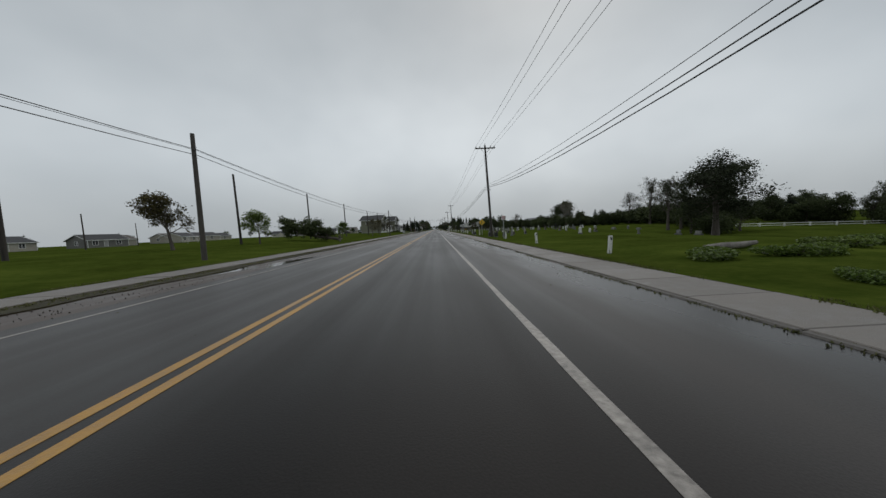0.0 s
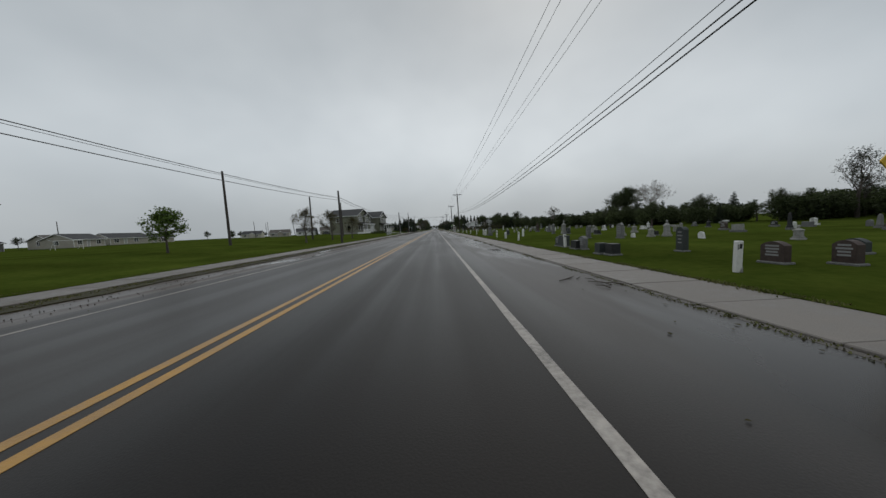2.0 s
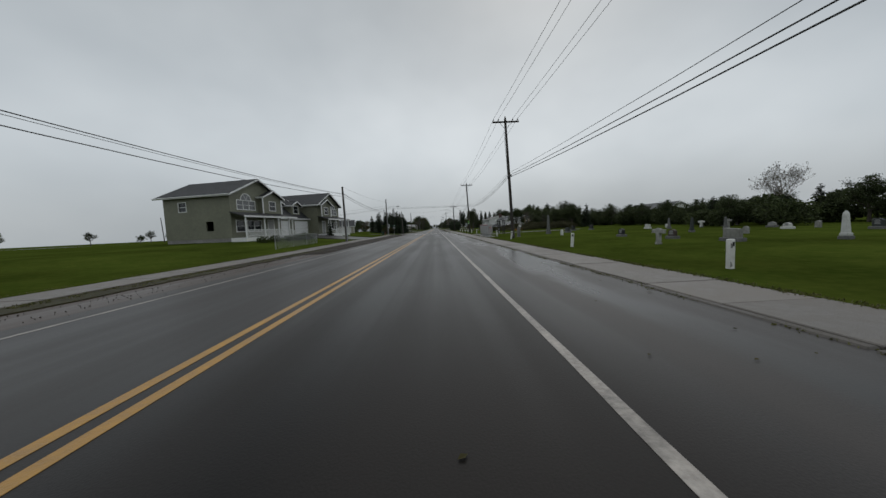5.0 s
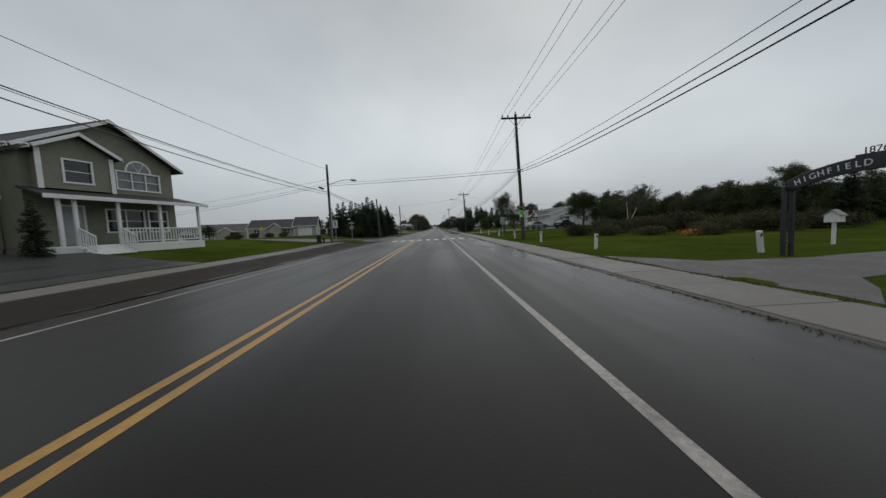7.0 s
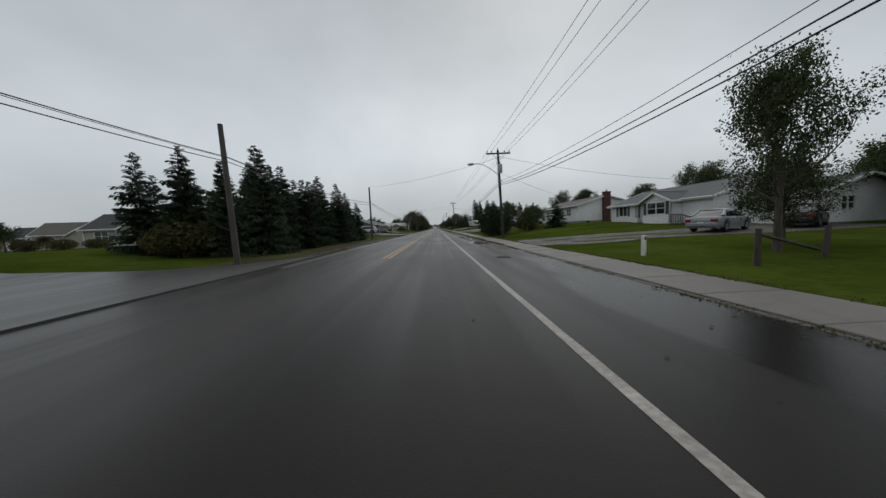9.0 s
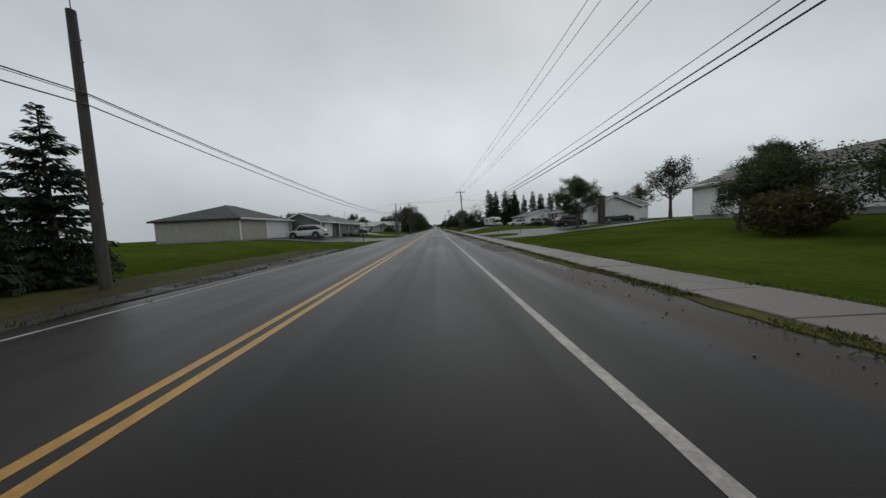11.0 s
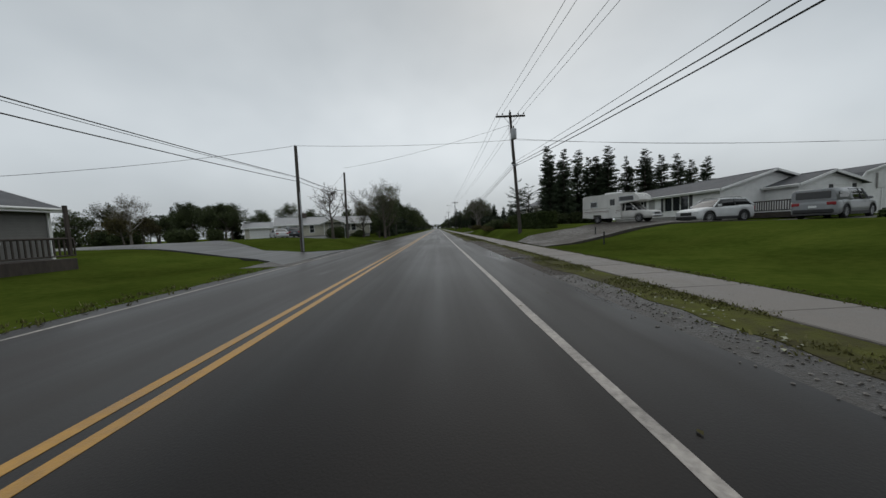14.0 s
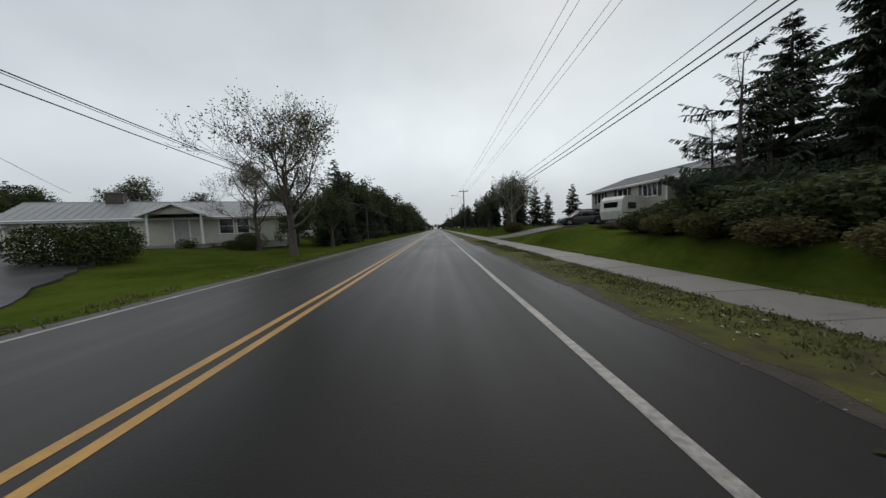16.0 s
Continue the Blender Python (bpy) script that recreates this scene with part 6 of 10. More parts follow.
def gable_roof(parent, L, D, H, rise, mat, over=0.4, hip0=False, hip1=False, x0=0.0, y0=0.0, along="x", trim=True, seams=False):
    """A pitched roof over the rectangle from (x0, y0), L by D; the ridge runs along x or y. hip0 and hip1 slope the two ends."""
    def put(u, v, z):
        return (x0 + u, y0 + v, z) if along == "x" else (x0 + v, y0 + u, z)
    if along == "y":
        L, D = D, L
    k = rise / (D / 2)
    e = H - over * k + 0.06
    top = H + rise + 0.06
    a, b = -over, L + over
    ra = D / 2 if hip0 else a
    rb = L - D / 2 if hip1 else b
    r = roof_slab(parent, [put(a, -over, e), put(b, -over, e), put(rb, D / 2, top), put(ra, D / 2, top)], mat)
    roof_slab(parent, [put(b, D + over, e), put(a, D + over, e), put(ra, D / 2, top), put(rb, D / 2, top)], mat)
    if hip0:
        roof_slab(parent, [put(a, D + over, e), put(a, -over, e), put(ra, D / 2, top)], mat)
    if hip1:
        roof_slab(parent, [put(b, -over, e), put(b, D + over, e), put(rb, D / 2, top)], mat)
    if trim:
        runs = [(put(a, -over - 0.02, e), put(b, -over - 0.02, e)), (put(a, D + over + 0.02, e), put(b, D + over + 0.02, e))]
        if not hip0:
            runs += [(put(a - 0.02, -over, e + 0.02), put(a - 0.02, D / 2, top + 0.02)), (put(a - 0.02, D + over, e + 0.02), put(a - 0.02, D / 2, top + 0.02))]
        if not hip1:
            runs += [(put(b + 0.02, -over, e + 0.02), put(b + 0.02, D / 2, top + 0.02)), (put(b + 0.02, D + over, e + 0.02), put(b + 0.02, D / 2, top + 0.02))]
        fascia(parent, runs)
        g = Mesh()
        c, d = Vector(put(a, -over - 0.08, e - 0.03)), Vector(put(b, -over - 0.08, e - 0.03))
        g.tube([c, d], 0.055, 8)
        part("gutter", g, M_TRIM, parent)
    part("ridge_cap", Mesh().tube([put(ra, D / 2, top - 0.01), put(rb, D / 2, top - 0.01)], 0.06, 6), mat, parent)
    if seams:
        me = Mesh()
        n = int((b - a) / 0.45)
        for i in range(n + 1):
            u = a + (b - a) * i / n
            me.tube([put(u, -over, e + 0.015), put(u, D / 2, top + 0.015)], 0.018, 4)
        part("roof_seams", me, mat, parent)


def shell(parent, L, D, H, mat, front=(), end0=(), end1=(), back=(), x0=0.0, y0=0.0, found=0.35):
    """Four walls on a low foundation. Openings are given wall by wall, in that wall's own x and z."""
    T = Matrix.Translation((x0, y0, 0))
    wall(parent, L, H, mat, T, front)
    wall(parent, L, H, mat, T @ Matrix.Translation((L, D, 0)) @ Matrix.Rotation(math.pi, 4, "Z"), back)
    m0 = T @ Matrix.Translation((0, D - 0.16, 0)) @ Matrix.Rotation(-math.pi / 2, 4, "Z")
    m1 = T @ Matrix.Translation((L, 0.16, 0)) @ Matrix.Rotation(math.pi / 2, 4, "Z")
    wall(parent, D - 0.32, H, mat, m0, end0)
    wall(parent, D - 0.32, H, mat, m1, end1)
    part("foundation", Mesh().box(x0 + 0.04, x0 + L - 0.04, y0 + 0.04, y0 + D - 0.04, -0.6, 0.0), M_FOUND, parent)
    part("floor", Mesh().box(x0 + 0.2, x0 + L - 0.2, y0 + 0.2, y0 + D - 0.2, 0.0, 0.06), M_DECK, parent)
    return T, m0, m1


def corner_boards(parent, pts, H, w=0.11):
    for x, y in pts:
        part("corner_board", Mesh().box(x - w / 2, x + w / 2, y - w / 2, y + w / 2, 0, H, 0.008), M_TRIM, parent)


BALUSTERS = {}


def railing(parent, a, b, h=0.85, posts=True, mat=None, gap=0.16):
    """A porch railing between two points: top rail, lower rail and single balusters."""
    a, b = Vector(a), Vector(b)
    d = b - a
    mat = mat or M_TRIM
    r = part("railing", Mesh().tube([a + Vector((0, 0, h)), b + Vector((0, 0, h))], 0.045, 6), mat, parent)
    if parent.parent is not None:
        r = parent
    part("lower_rail", Mesh().tube([a + Vector((0, 0, 0.12)), b + Vector((0, 0, 0.12))], 0.035, 6), mat, r)
    key = (mat.name, h)
    if key not in BALUSTERS:
        BALUSTERS[key] = Mesh().box(-0.02, 0.02, -0.02, 0.02, 0.1, h).data("baluster", mat)
    n = max(2, int(d.length / gap))
    for k in range(n + 1):
        ob = new("baluster", BALUSTERS[key])
        ob.parent = r
        ob.location = a + d * k / n


def simple_house(at, rz, L, D, H, rise, wmat, rmat, label, front=(), end0=(), end1=(), hip=(False, False), doors=(), garages=(), shutters=None, name="house", zoff=0.35, end_gable=True, seams=False, group=""):
    """A one-storey house: walls with openings, windows, doors, pitched roof."""
    h = thing(name, label, "house", (at[0], at[1], (at[2] if len(at) > 2 else gz(at[0], at[1])) + zoff), rz, group=group)
    fo = [w[:4] for w in front] + [d[:4] for d in doors] + [g[:4] for g in garages]
    T, m0, m1 = shell(h, L, D, H, wmat, fo, [w[:4] for w in end0], [w[:4] for w in end1])
    for w in front:
        window(h, *w[:4], T, cols=w[4] if len(w) > 4 else 2, rows=w[5] if len(w) > 5 else 2, shutters=shutters, glass=M_BLIND if len(w) > 6 else None)
    for w in end0:
        window(h, *w[:4], m0, cols=w[4] if len(w) > 4 else 2)
    for w in end1:
        window(h, *w[:4], m1, cols=w[4] if len(w) > 4 else 2)
    for d in doors:
        entry_door(h, *d[:4], T)
    for g in garages:
        garage_door(h, *g[:4], T)
    gable_roof(h, L, D, H, rise, rmat, hip0=hip[0], hip1=hip[1], seams=seams)
    if not hip[0]:
        gable(h, D, rise, wmat, Matrix.Translation((0, D, H)) @ Matrix.Rotation(-math.pi / 2, 4, "Z"))
    if not hip[1]:
        gable(h, D, rise, wmat, Matrix.Translation((L, 0, H)) @ Matrix.Rotation(math.pi / 2, 4, "Z"))
    corner_boards(h, [(0, 0), (L, 0)], H)
    return h


M_BRICKDARK = material("sooty_brown_brick", (0.055, 0.042, 0.036), (0.10, 0.08, 0.068), scale=6, rough=0.8, bump=0.5, bscale=30)


def chimney(parent, x, y, w, d, z0, z1, mat=None):
    me = Mesh().box(x - w / 2, x + w / 2, y - d / 2, y + d / 2, z0, z1 - 0.15)
    me.box(x - w / 2 - 0.05, x + w / 2 + 0.05, y - d / 2 - 0.05, y + d / 2 + 0.05, z1 - 0.15, z1, 0.02)
    c = part("chimney", me, mat or M_BRICK, parent)
    part("flue", Mesh().tube([(x, y, z1), (x, y, z1 + 0.25)], 0.12, 8), M_FOUND, c)
    return c


def front_bump(h, x0, x1, proj, H, rise, wmat, rmat, wins=(), door=None, y0=0.0):
    """A front-facing gabled bay that steps forward from the wall."""
    T = Matrix.Translation((x0, y0 - proj, 0))
    w = x1 - x0
    wall(h, w, H, wmat, T, [q[:4] for q in wins] + ([door[:4]] if door else []))
    wall(h, proj, H, wmat, Matrix.Translation((x0, y0, 0)) @ Matrix.Rotation(-math.pi / 2, 4, "Z"))
    wall(h, proj, H, wmat, Matrix.Translation((x1, y0 - proj, 0)) @ Matrix.Rotation(math.pi / 2, 4, "Z"))
    gable(h, w, rise, wmat, Matrix.Translation((x0, y0 - proj, H)))
    for q in wins:
        window(h, *q[:4], T, cols=q[4] if len(q) > 4 else 2, rows=q[5] if len(q) > 5 else 2, shutters=q[6] if len(q) > 6 else None, arch=len(q) > 7)
    if door:
        entry_door(h, *door[:4], T)
    gable_roof(h, w, proj + 2.5, H, rise, rmat, over=0.3, x0=x0, y0=y0 - proj, along="y")
    part("foundation", Mesh().box(x0 + 0.03, x1 - 0.03, y0 - proj + 0.03, y0, -0.6, 0.0), M_FOUND, h)


# --- white bungalow with a gabled bay (east)
wh = simple_house((24.4, 202.2, 0.62), -87, 13.0, 9.0, 2.25, 1.55, M_WHITESIDE, M_SHINGLEGREY, "white clapboard bungalow with grey roof and dark shutters",
                  front=[(1.3, 2.7, 0.95, 2.0, 2, 1), (5.0, 6.2, 0.55, 2.0, 2, 2)], end1=[(2.0, 3.2, 0.9, 2.0), (5.6, 6.6, 0.9, 2.0)], doors=[(4.0, 4.85, 0.1, 2.1)], shutters=0.35, name="bungalow", zoff=0.05)
front_bump(wh, 6.5, 10.1, 1.1, 2.2, 0.8, M_WHITESIDE, M_SHINGLEGREY, [(0.7, 2.9, 0.95, 2.0, 2, 2, 0.35)])
deck = part("deck", Mesh().box(10.4, 12.8, -1.6, -0.05, -0.35, 0.0), M_DECK, wh, "dark wooden entrance deck")
railing(deck, (10.4, -1.55, 0), (11.6, -1.55, 0), 0.8, mat=M_DECK)
railing(deck, (11.6, -1.55, 0), (12.8, -1.55, -0.35), 0.8, mat=M_DECK)
part("heat_pump", Mesh().box(4.2, 5.0, -0.5, -0.16, 0.0, 0.62, 0.03), M_TRIM, wh, "white heat pump unit")
wing = simple_house((27.4, 189.0, 0.35), -87, 4.6, 7.0, 2.1, 1.1, M_WHITESIDE, M_SHINGLEGREY, "small white clapboard wing with a grey gable", front=[(1.6, 3.0, 0.9, 1.9, 2, 2)], end1=[(1.6, 2.6, 0.9, 1.7)], name="house_wing", shutters=None, zoff=0.05)
# --- white gable house with a brick chimney
wc = simple_house((23.0, 223.0, 0.95), -89, 14.2, 8.2, 2.35, 1.25, M_WHITESIDE, M_SHINGLEBROWN, "white bungalow with brick chimney on its gable end", front=[(2.0, 3.4, 0.9, 1.9), (6, 7.6, 0.9, 1.9), (10.4, 11.8, 0.9, 1.9)], doors=[(8.4, 9.3, 0.1, 2.1)], name="bungalow")
chimney(wc, 14.45, 4.1, 0.5, 1.0, -0.4, 4.1)
for zz in (1.2, 6.2):
    part("basement_window", Mesh().box(14.2, 14.23, zz, zz + 0.5, -0.3, -0.05), M_GLASS, wc)
# --- white ranch with brick chimney
ra = simple_house((24.8, 259.3, 1.0), -84, 13.2, 9.0, 2.2, 1.75, M_WHITESIDE, M_SHINGLE, "long white ranch house with dark roof and shutters",
                  front=[(0.45, 1.45, 0.95, 1.8, 2, 1), (2.4, 3.2, 0.8, 1.85, 2, 1), (8.1, 9.0, 0.5, 1.95, 1, 1, 1), (9.2, 10.4, 0.35, 1.95, 1, 1), (10.6, 11.5, 0.5, 1.95, 1, 1, 1)], doors=[(5.7, 6.6, 0.1, 2.05)],
                  hip=(True, False), shutters=0.32, name="ranch_house", zoff=0.05)
chimney(ra, 13.5, 2.2, 0.5, 0.85, -0.5, 4.05, M_BRICKDARK)
simple_house((30.4, 250.4, 1.0), 2, 8.6, 8.0, 2.3, 1.5, M_WHITESIDE, M_SHINGLEGREY, "white house wing beside the driveway", front=[(1.2, 2.6, 0.8, 1.9), (5.2, 6.2, 0.8, 1.9)], doors=[(3.4, 4.3, 0.1, 2.1)], name="house_wing")
# --- white bungalow behind the camper
hb = simple_house((24.8, 287.3, 1.0), -90, 14.0, 8.2, 2.05, 1.25, M_WHITESIDE, M_SHINGLEGREY, "low white bungalow with weathered grey roof and dark shutters",
                  front=[(1.4, 2.2, 0.8, 1.75, 1, 2), (3.6, 5.2, 0.6, 1.75, 3, 1), (8.2, 11.0, 0.55, 1.8, 3, 1)], end1=[(7.2, 8.2, 0.7, 1.7)], doors=[(6.0, 6.9, 0.1, 1.95)], shutters=0.32, name="bungalow", zoff=0.3)
for q in ((3.6, 0.0),):
    bay = Mesh().box(14.0, 16.2, 3.6, 8.2, -0.4, 1.95)
    part("porch_wing", bay, M_WHITESIDE, hb)
    gable(hb, 4.6, 0.8, M_WHITESIDE, Matrix.Translation((16.2, 3.6, 1.95)) @ Matrix.Rotation(math.pi / 2, 4, "Z"))
    gable_roof(hb, 2.6, 4.6, 1.95, 0.8, M_SHINGLEGREY, over=0.3, x0=13.6, y0=3.6, along="x")
    window(hb, 2.6, 3.8, 0.75, 1.7, Matrix.Translation((16.19, 3.6, 0)) @ Matrix.Rotation(math.pi / 2, 4, "Z"), cols=2, rows=2, shutters=0.3)
    entry_door(hb, 0.5, 1.3, 0.0, 1.85, Matrix.Translation((16.19, 3.6, 0)) @ Matrix.Rotation(math.pi / 2, 4, "Z"))
rd = part("deck", Mesh().box(14.0, 17.4, 2.0, 3.6, -0.4, 0.0), M_DECK, hb, "red-brown wooden deck")
railing(rd, (17.35, 2.0, 0), (17.35, 3.6, 0), 0.8, mat=M_DECK)
railing(rd, (14.1, 2.0, 0), (17.35, 2.0, 0), 0.8, mat=M_DECK)

# --- white gambrel barn
barn = thing("barn", "white gambrel-roofed shed with loft door", "shed", (34.6, 281.0, gz(34, 276) - 0.05), -90)
bw, bh, bl = 6.2, 1.9, 8.0
shell(barn, bl, bw, bh, M_WHITESIDE)
prof = [(0, bh), (bw, bh), (bw - 1.0, bh + 1.3), (bw / 2, bh + 1.95), (1.0, bh + 1.3)]
for xx in (0.0, bl - 0.16):
    part("gable", Mesh().prism(prof, (xx, xx + 0.16), "x"), M_WHITESIDE, barn)
for a, b in (((-0.25, bh - 0.3), (1.0, bh + 1.35)), ((1.0, bh + 1.35), (bw / 2, bh + 2.01)), ((bw / 2, bh + 2.01), (bw - 1.0, bh + 1.35)), ((bw - 1.0, bh + 1.35), (bw + 0.25, bh - 0.3))):
    roof_slab(barn, [(-0.3, a[0], a[1]), (bl + 0.3, a[0], a[1]), (bl + 0.3, b[0], b[1]), (-0.3, b[0], b[1])], M_SHINGLEGREY, thick=0.1)
    fascia(barn, [((bl + 0.32, a[0], a[1] + 0.02), (bl + 0.32, b[0], b[1] + 0.02))], 0.14)
ld = part("loft_door", Mesh().box(bl, bl + 0.05, bw / 2 - 0.8, bw / 2 + 0.8, bh + 0.1, bh + 1.2, 0.01), M_DOORWHITE, barn)
for s in (-0.8, 0.8):
    part("strip", Mesh().box(bl + 0.05, bl + 0.08, bw / 2 + s - 0.05, bw / 2 + s + 0.05, bh + 0.05, bh + 1.25), M_FOUND, ld)
part("barn_door", Mesh().box(bl, bl + 0.05, bw / 2 - 0.4, bw / 2 + 2.2, 0.0, 1.9, 0.01), M_DOORWHITE, barn)
part("window", Mesh().box(bl, bl + 0.04, 0.7, 1.5, 1.0, 1.7), M_GLASS, barn)

# --- split-level house among the pines
sp = simple_house((20.4, 318.0, 0.75), -86, 10.4, 8.5, 3.5, 1.4, M_BEIGESIDE, M_SHINGLEGREY, "pale two-level house with dark shutters behind torn trees",
                  front=[(1.0, 2.2, 2.2, 3.2, 2, 1), (4.4, 5.8, 2.2, 3.2, 2, 1), (7.8, 9.4, 2.2, 3.2, 3, 1), (1.0, 2.2, 0.5, 1.2, 2, 1), (4.0, 5.6, 0.5, 1.2, 3, 1)], shutters=0.35, name="split_level_house", zoff=0.3)
sp2 = simple_house((21.6, 306.6, 0.75), -86, 7.5, 8.0, 3.4, 1.2, M_BEIGESIDE, M_SHINGLEGREY, "pale house wing with a picture window", front=[(2.4, 5.0, 1.9, 3.1, 3, 1)], doors=[(0.5, 1.4, 0.6, 2.7)], name="house_wing")
railing(sp2, (2.0, -1.2, 0.9), (7.2, -1.2, 0.9), 0.8)
part("balcony", Mesh().box(1.8, 7.4, -1.3, 0.0, 0.75, 0.9), M_DECK, sp2)

# --- grey house with garage (west)
gh = simple_house((-13.9, 249.6), 90, 13.2, 8.4, 2.35, 1.45, M_GREYSIDE, M_SHINGLEGREY, "grey sided bungalow with white trim and grey roof",
                  front=[(3.2, 4.5, 0.85, 1.95, 1, 2), (6.2, 7.0, 0.95, 2.0, 1, 1), (8.6, 11.6, 0.95, 2.0, 3, 2)], hip=(False, False), name="bungalow", zoff=0.05)
gd = part("deck", Mesh().box(6.0, 12.6, -1.7, -0.05, -0.3, 0.2), M_DECK, gh, "dark wooden front deck")
railing(gd, (6.0, -1.65, 0.2), (12.6, -1.65, 0.2), 0.8, mat=M_DECK)
part("mast", Mesh().tube([(13.0, 3.0, 3.2), (13.0, 3.0, 5.2)], 0.035, 6), M_GALV, gh)
part("porch_post", Mesh().box(12.4, 12.5, -1.7, -1.6, 0.35, 2.3), M_DECK, gh)
gg = simple_house((-14.7, 243.7), 90, 5.85, 5.8, 2.35, 1.25, M_GREYSIDE, M_SHINGLEGREY, "grey garage with white overhead door and gable window", garages=[(1.6, 4.6, 0.0, 1.95)], end0=[(3.2, 4.3, 1.0, 1.7)], name="garage", zoff=0.15)
part("downpipe", Mesh().tube([(0.05, -0.45, 2.2), (0.05, -0.1, 2.0), (0.05, -0.08, 0.0)], 0.045, 6), M_TRIM, gg)
gl = simple_house((-18.6, 231.6), 90, 11.2, 9.0, 2.45, 1.7, M_BEIGESIDE, M_SHINGLE, "beige garage with wide white door and dark hip roof", garages=[(5.0, 10.4, 0.0, 2.05)], hip=(True, True), name="garage", zoff=0.15)

# --- bungalow with metal roof (west)
lh = simple_house((-26.0, 303.3), 24, 16.3, 5.4, 2.2, 1.3, M_CREAMSIDE, M_METALROOF, "long cream bungalow with pale metal roof and porch",
                  front=[(5.4, 6.1, 0.6, 1.9, 1, 2), (11.6, 12.5, 0.75, 1.9, 1, 2), (12.8, 13.6, 0.75, 1.9, 1, 2)], doors=[(8.7, 9.6, 0.05, 2.05)], garages=[(0.9, 3.9, 0.0, 2.0)], name="bungalow", seams=True, zoff=0.15)
gable_roof(lh, 3.4, 4.4, 2.25, 0.75, M_METALROOF, over=0.25, x0=7.6, y0=-2.0, along="y")
gable(lh, 3.4, 0.75, M_CREAMSIDE, Matrix.Translation((7.6, -1.9, 2.25)))
for xx in (7.7, 10.8):
    part("porch_column", Mesh().box(xx, xx + 0.14, -1.9, -1.76, 0.0, 2.25, 0.015), M_TRIM, lh)
part("porch_step", Mesh().box(7.5, 11.1, -2.2, 0, -0.35, 0.0, 0.02), M_FOUND, lh)
chimney(lh, 4.5, 2.7, 1.0, 0.7, 3.1, 4.3, M_BRICKDARK)
simple_house((-30.4, 301.4), 24, 4.6, 5.0, 1.9, 0.9, M_CREAMSIDE, M_METALROOF, "low cream garage wing with pale metal roof", name="garage_wing", zoff=0.1, garages=[(0.8, 3.6, 0.0, 1.85)])

# --- green duplex (west): built in one frame that turns a little from the road
du = thing("duplex_house", "sage green two-storey duplex with white trim, porches and garages", "house", (-20.7, 127.4, gz(-18, 135) + 0.3), 90 - 11)
H2, rise2 = 5.1, 2.0


def duplex_unit(x0, flip, W=8.0):
    """A front-gabled two-storey unit with a porch."""
    k8 = W / 8.0
    f = (lambda a, b: (a * k8, b * k8)) if not flip else (lambda a, b: (W - b * k8, W - a * k8))
    big = (*f(1.0, 3.6), 3.35, 4.35)
    small = (*f(5.4, 6.5), 3.25, 4.4)
    lowa, lowb, lowc = (*f(0.7, 1.9), 0.75, 2.0), (*f(2.3, 4.4), 0.75, 2.0), (*f(5.6, 6.6), 0.05, 2.1)
    T, m0, m1 = shell(du, W, 9.0, H2, M_GREENSIDE, [big, small, lowa, lowb, lowc], [(2.0, 3.0, 3.3, 4.3), (5.5, 6.5, 0.9, 2.0)], [(2.0, 3.0, 3.3, 4.3)], x0=x0)
    window(du, *big, T, cols=3, rows=2, arch=True, glass=M_BLIND)
    window(du, *small, T, cols=1, rows=2)
    window(du, *lowa, T, cols=1, rows=2)
    window(du, *lowb, T, cols=2, rows=2)
    entry_door(du, *lowc, T)
    window(du, 2.0, 3.0, 3.3, 4.3, m0, cols=1)
    window(du, 2.0, 3.0, 3.3, 4.3, m1, cols=1)
    gable_roof(du, W, 9.4, H2, rise2, M_SHINGLE, over=0.45, x0=x0, along="y")
    gable(du, W, rise2, M_GREENSIDE, Matrix.Translation((x0, 0, H2)))
    gable(du, W, rise2, M_GREENSIDE, Matrix.Translation((x0, 9.0 - 0.16, H2)))
    # small forward gable with corner boards
    a, b = f(4.3, 7.6)
    front_bump_upper(x0 + a, x0 + b)
    for c in f(4.3, 7.6):
        part("corner_board", Mesh().box(x0 + c - 0.1, x0 + c + 0.1, -0.62, -0.56, 2.9, H2 - 0.25, 0.01), M_TRIM, du)
    # porch roof, posts and rail
    py = -2.0
    roof_slab(du, [(x0 - 0.5, py - 0.2, 2.45), (x0 + W + 0.5, py - 0.2, 2.45), (x0 + W + 0.2, 0.0, 3.0), (x0 - 0.2, 0.0, 3.0)], M_SHINGLE, thick=0.1)
    fascia(du, [((x0 - 0.5, py - 0.22, 2.47), (x0 + W + 0.5, py - 0.22, 2.47))], 0.2)
    part("porch_floor", Mesh().box(x0 - 0.2, x0 + W + 0.2, py, 0.0, -0.5, 0.0, 0.02), M_TRIM, du)
    for c in (0.0, 2.8, 5.2, 7.2, 7.85):
        c = c * k8 if not flip else W - c * k8
        part("porch_post", Mesh().box(x0 + c - 0.07, x0 + c + 0.07, py + 0.05, py + 0.19, 0.0, 2.3, 0.012), M_TRIM, du)
    r0, r1 = f(0.1, 5.1)
    railing(du, (x0 + r0, py + 0.12, 0.0), (x0 + r1, py + 0.12, 0.0), 0.85)
    s0, s1 = f(5.2, 7.2)
    for k in range(3):
        part("step", Mesh().box(x0 + s0, x0 + s1, py - 0.3 * (k + 1), py - 0.3 * k, -0.5, -0.14 * (k + 1) + 0.0, 0.015), M_TRIM, du)
    for c in (s0, s1):
        railing(du, (x0 + c, py, 0.0), (x0 + c, py - 0.95, -0.42), 0.85)


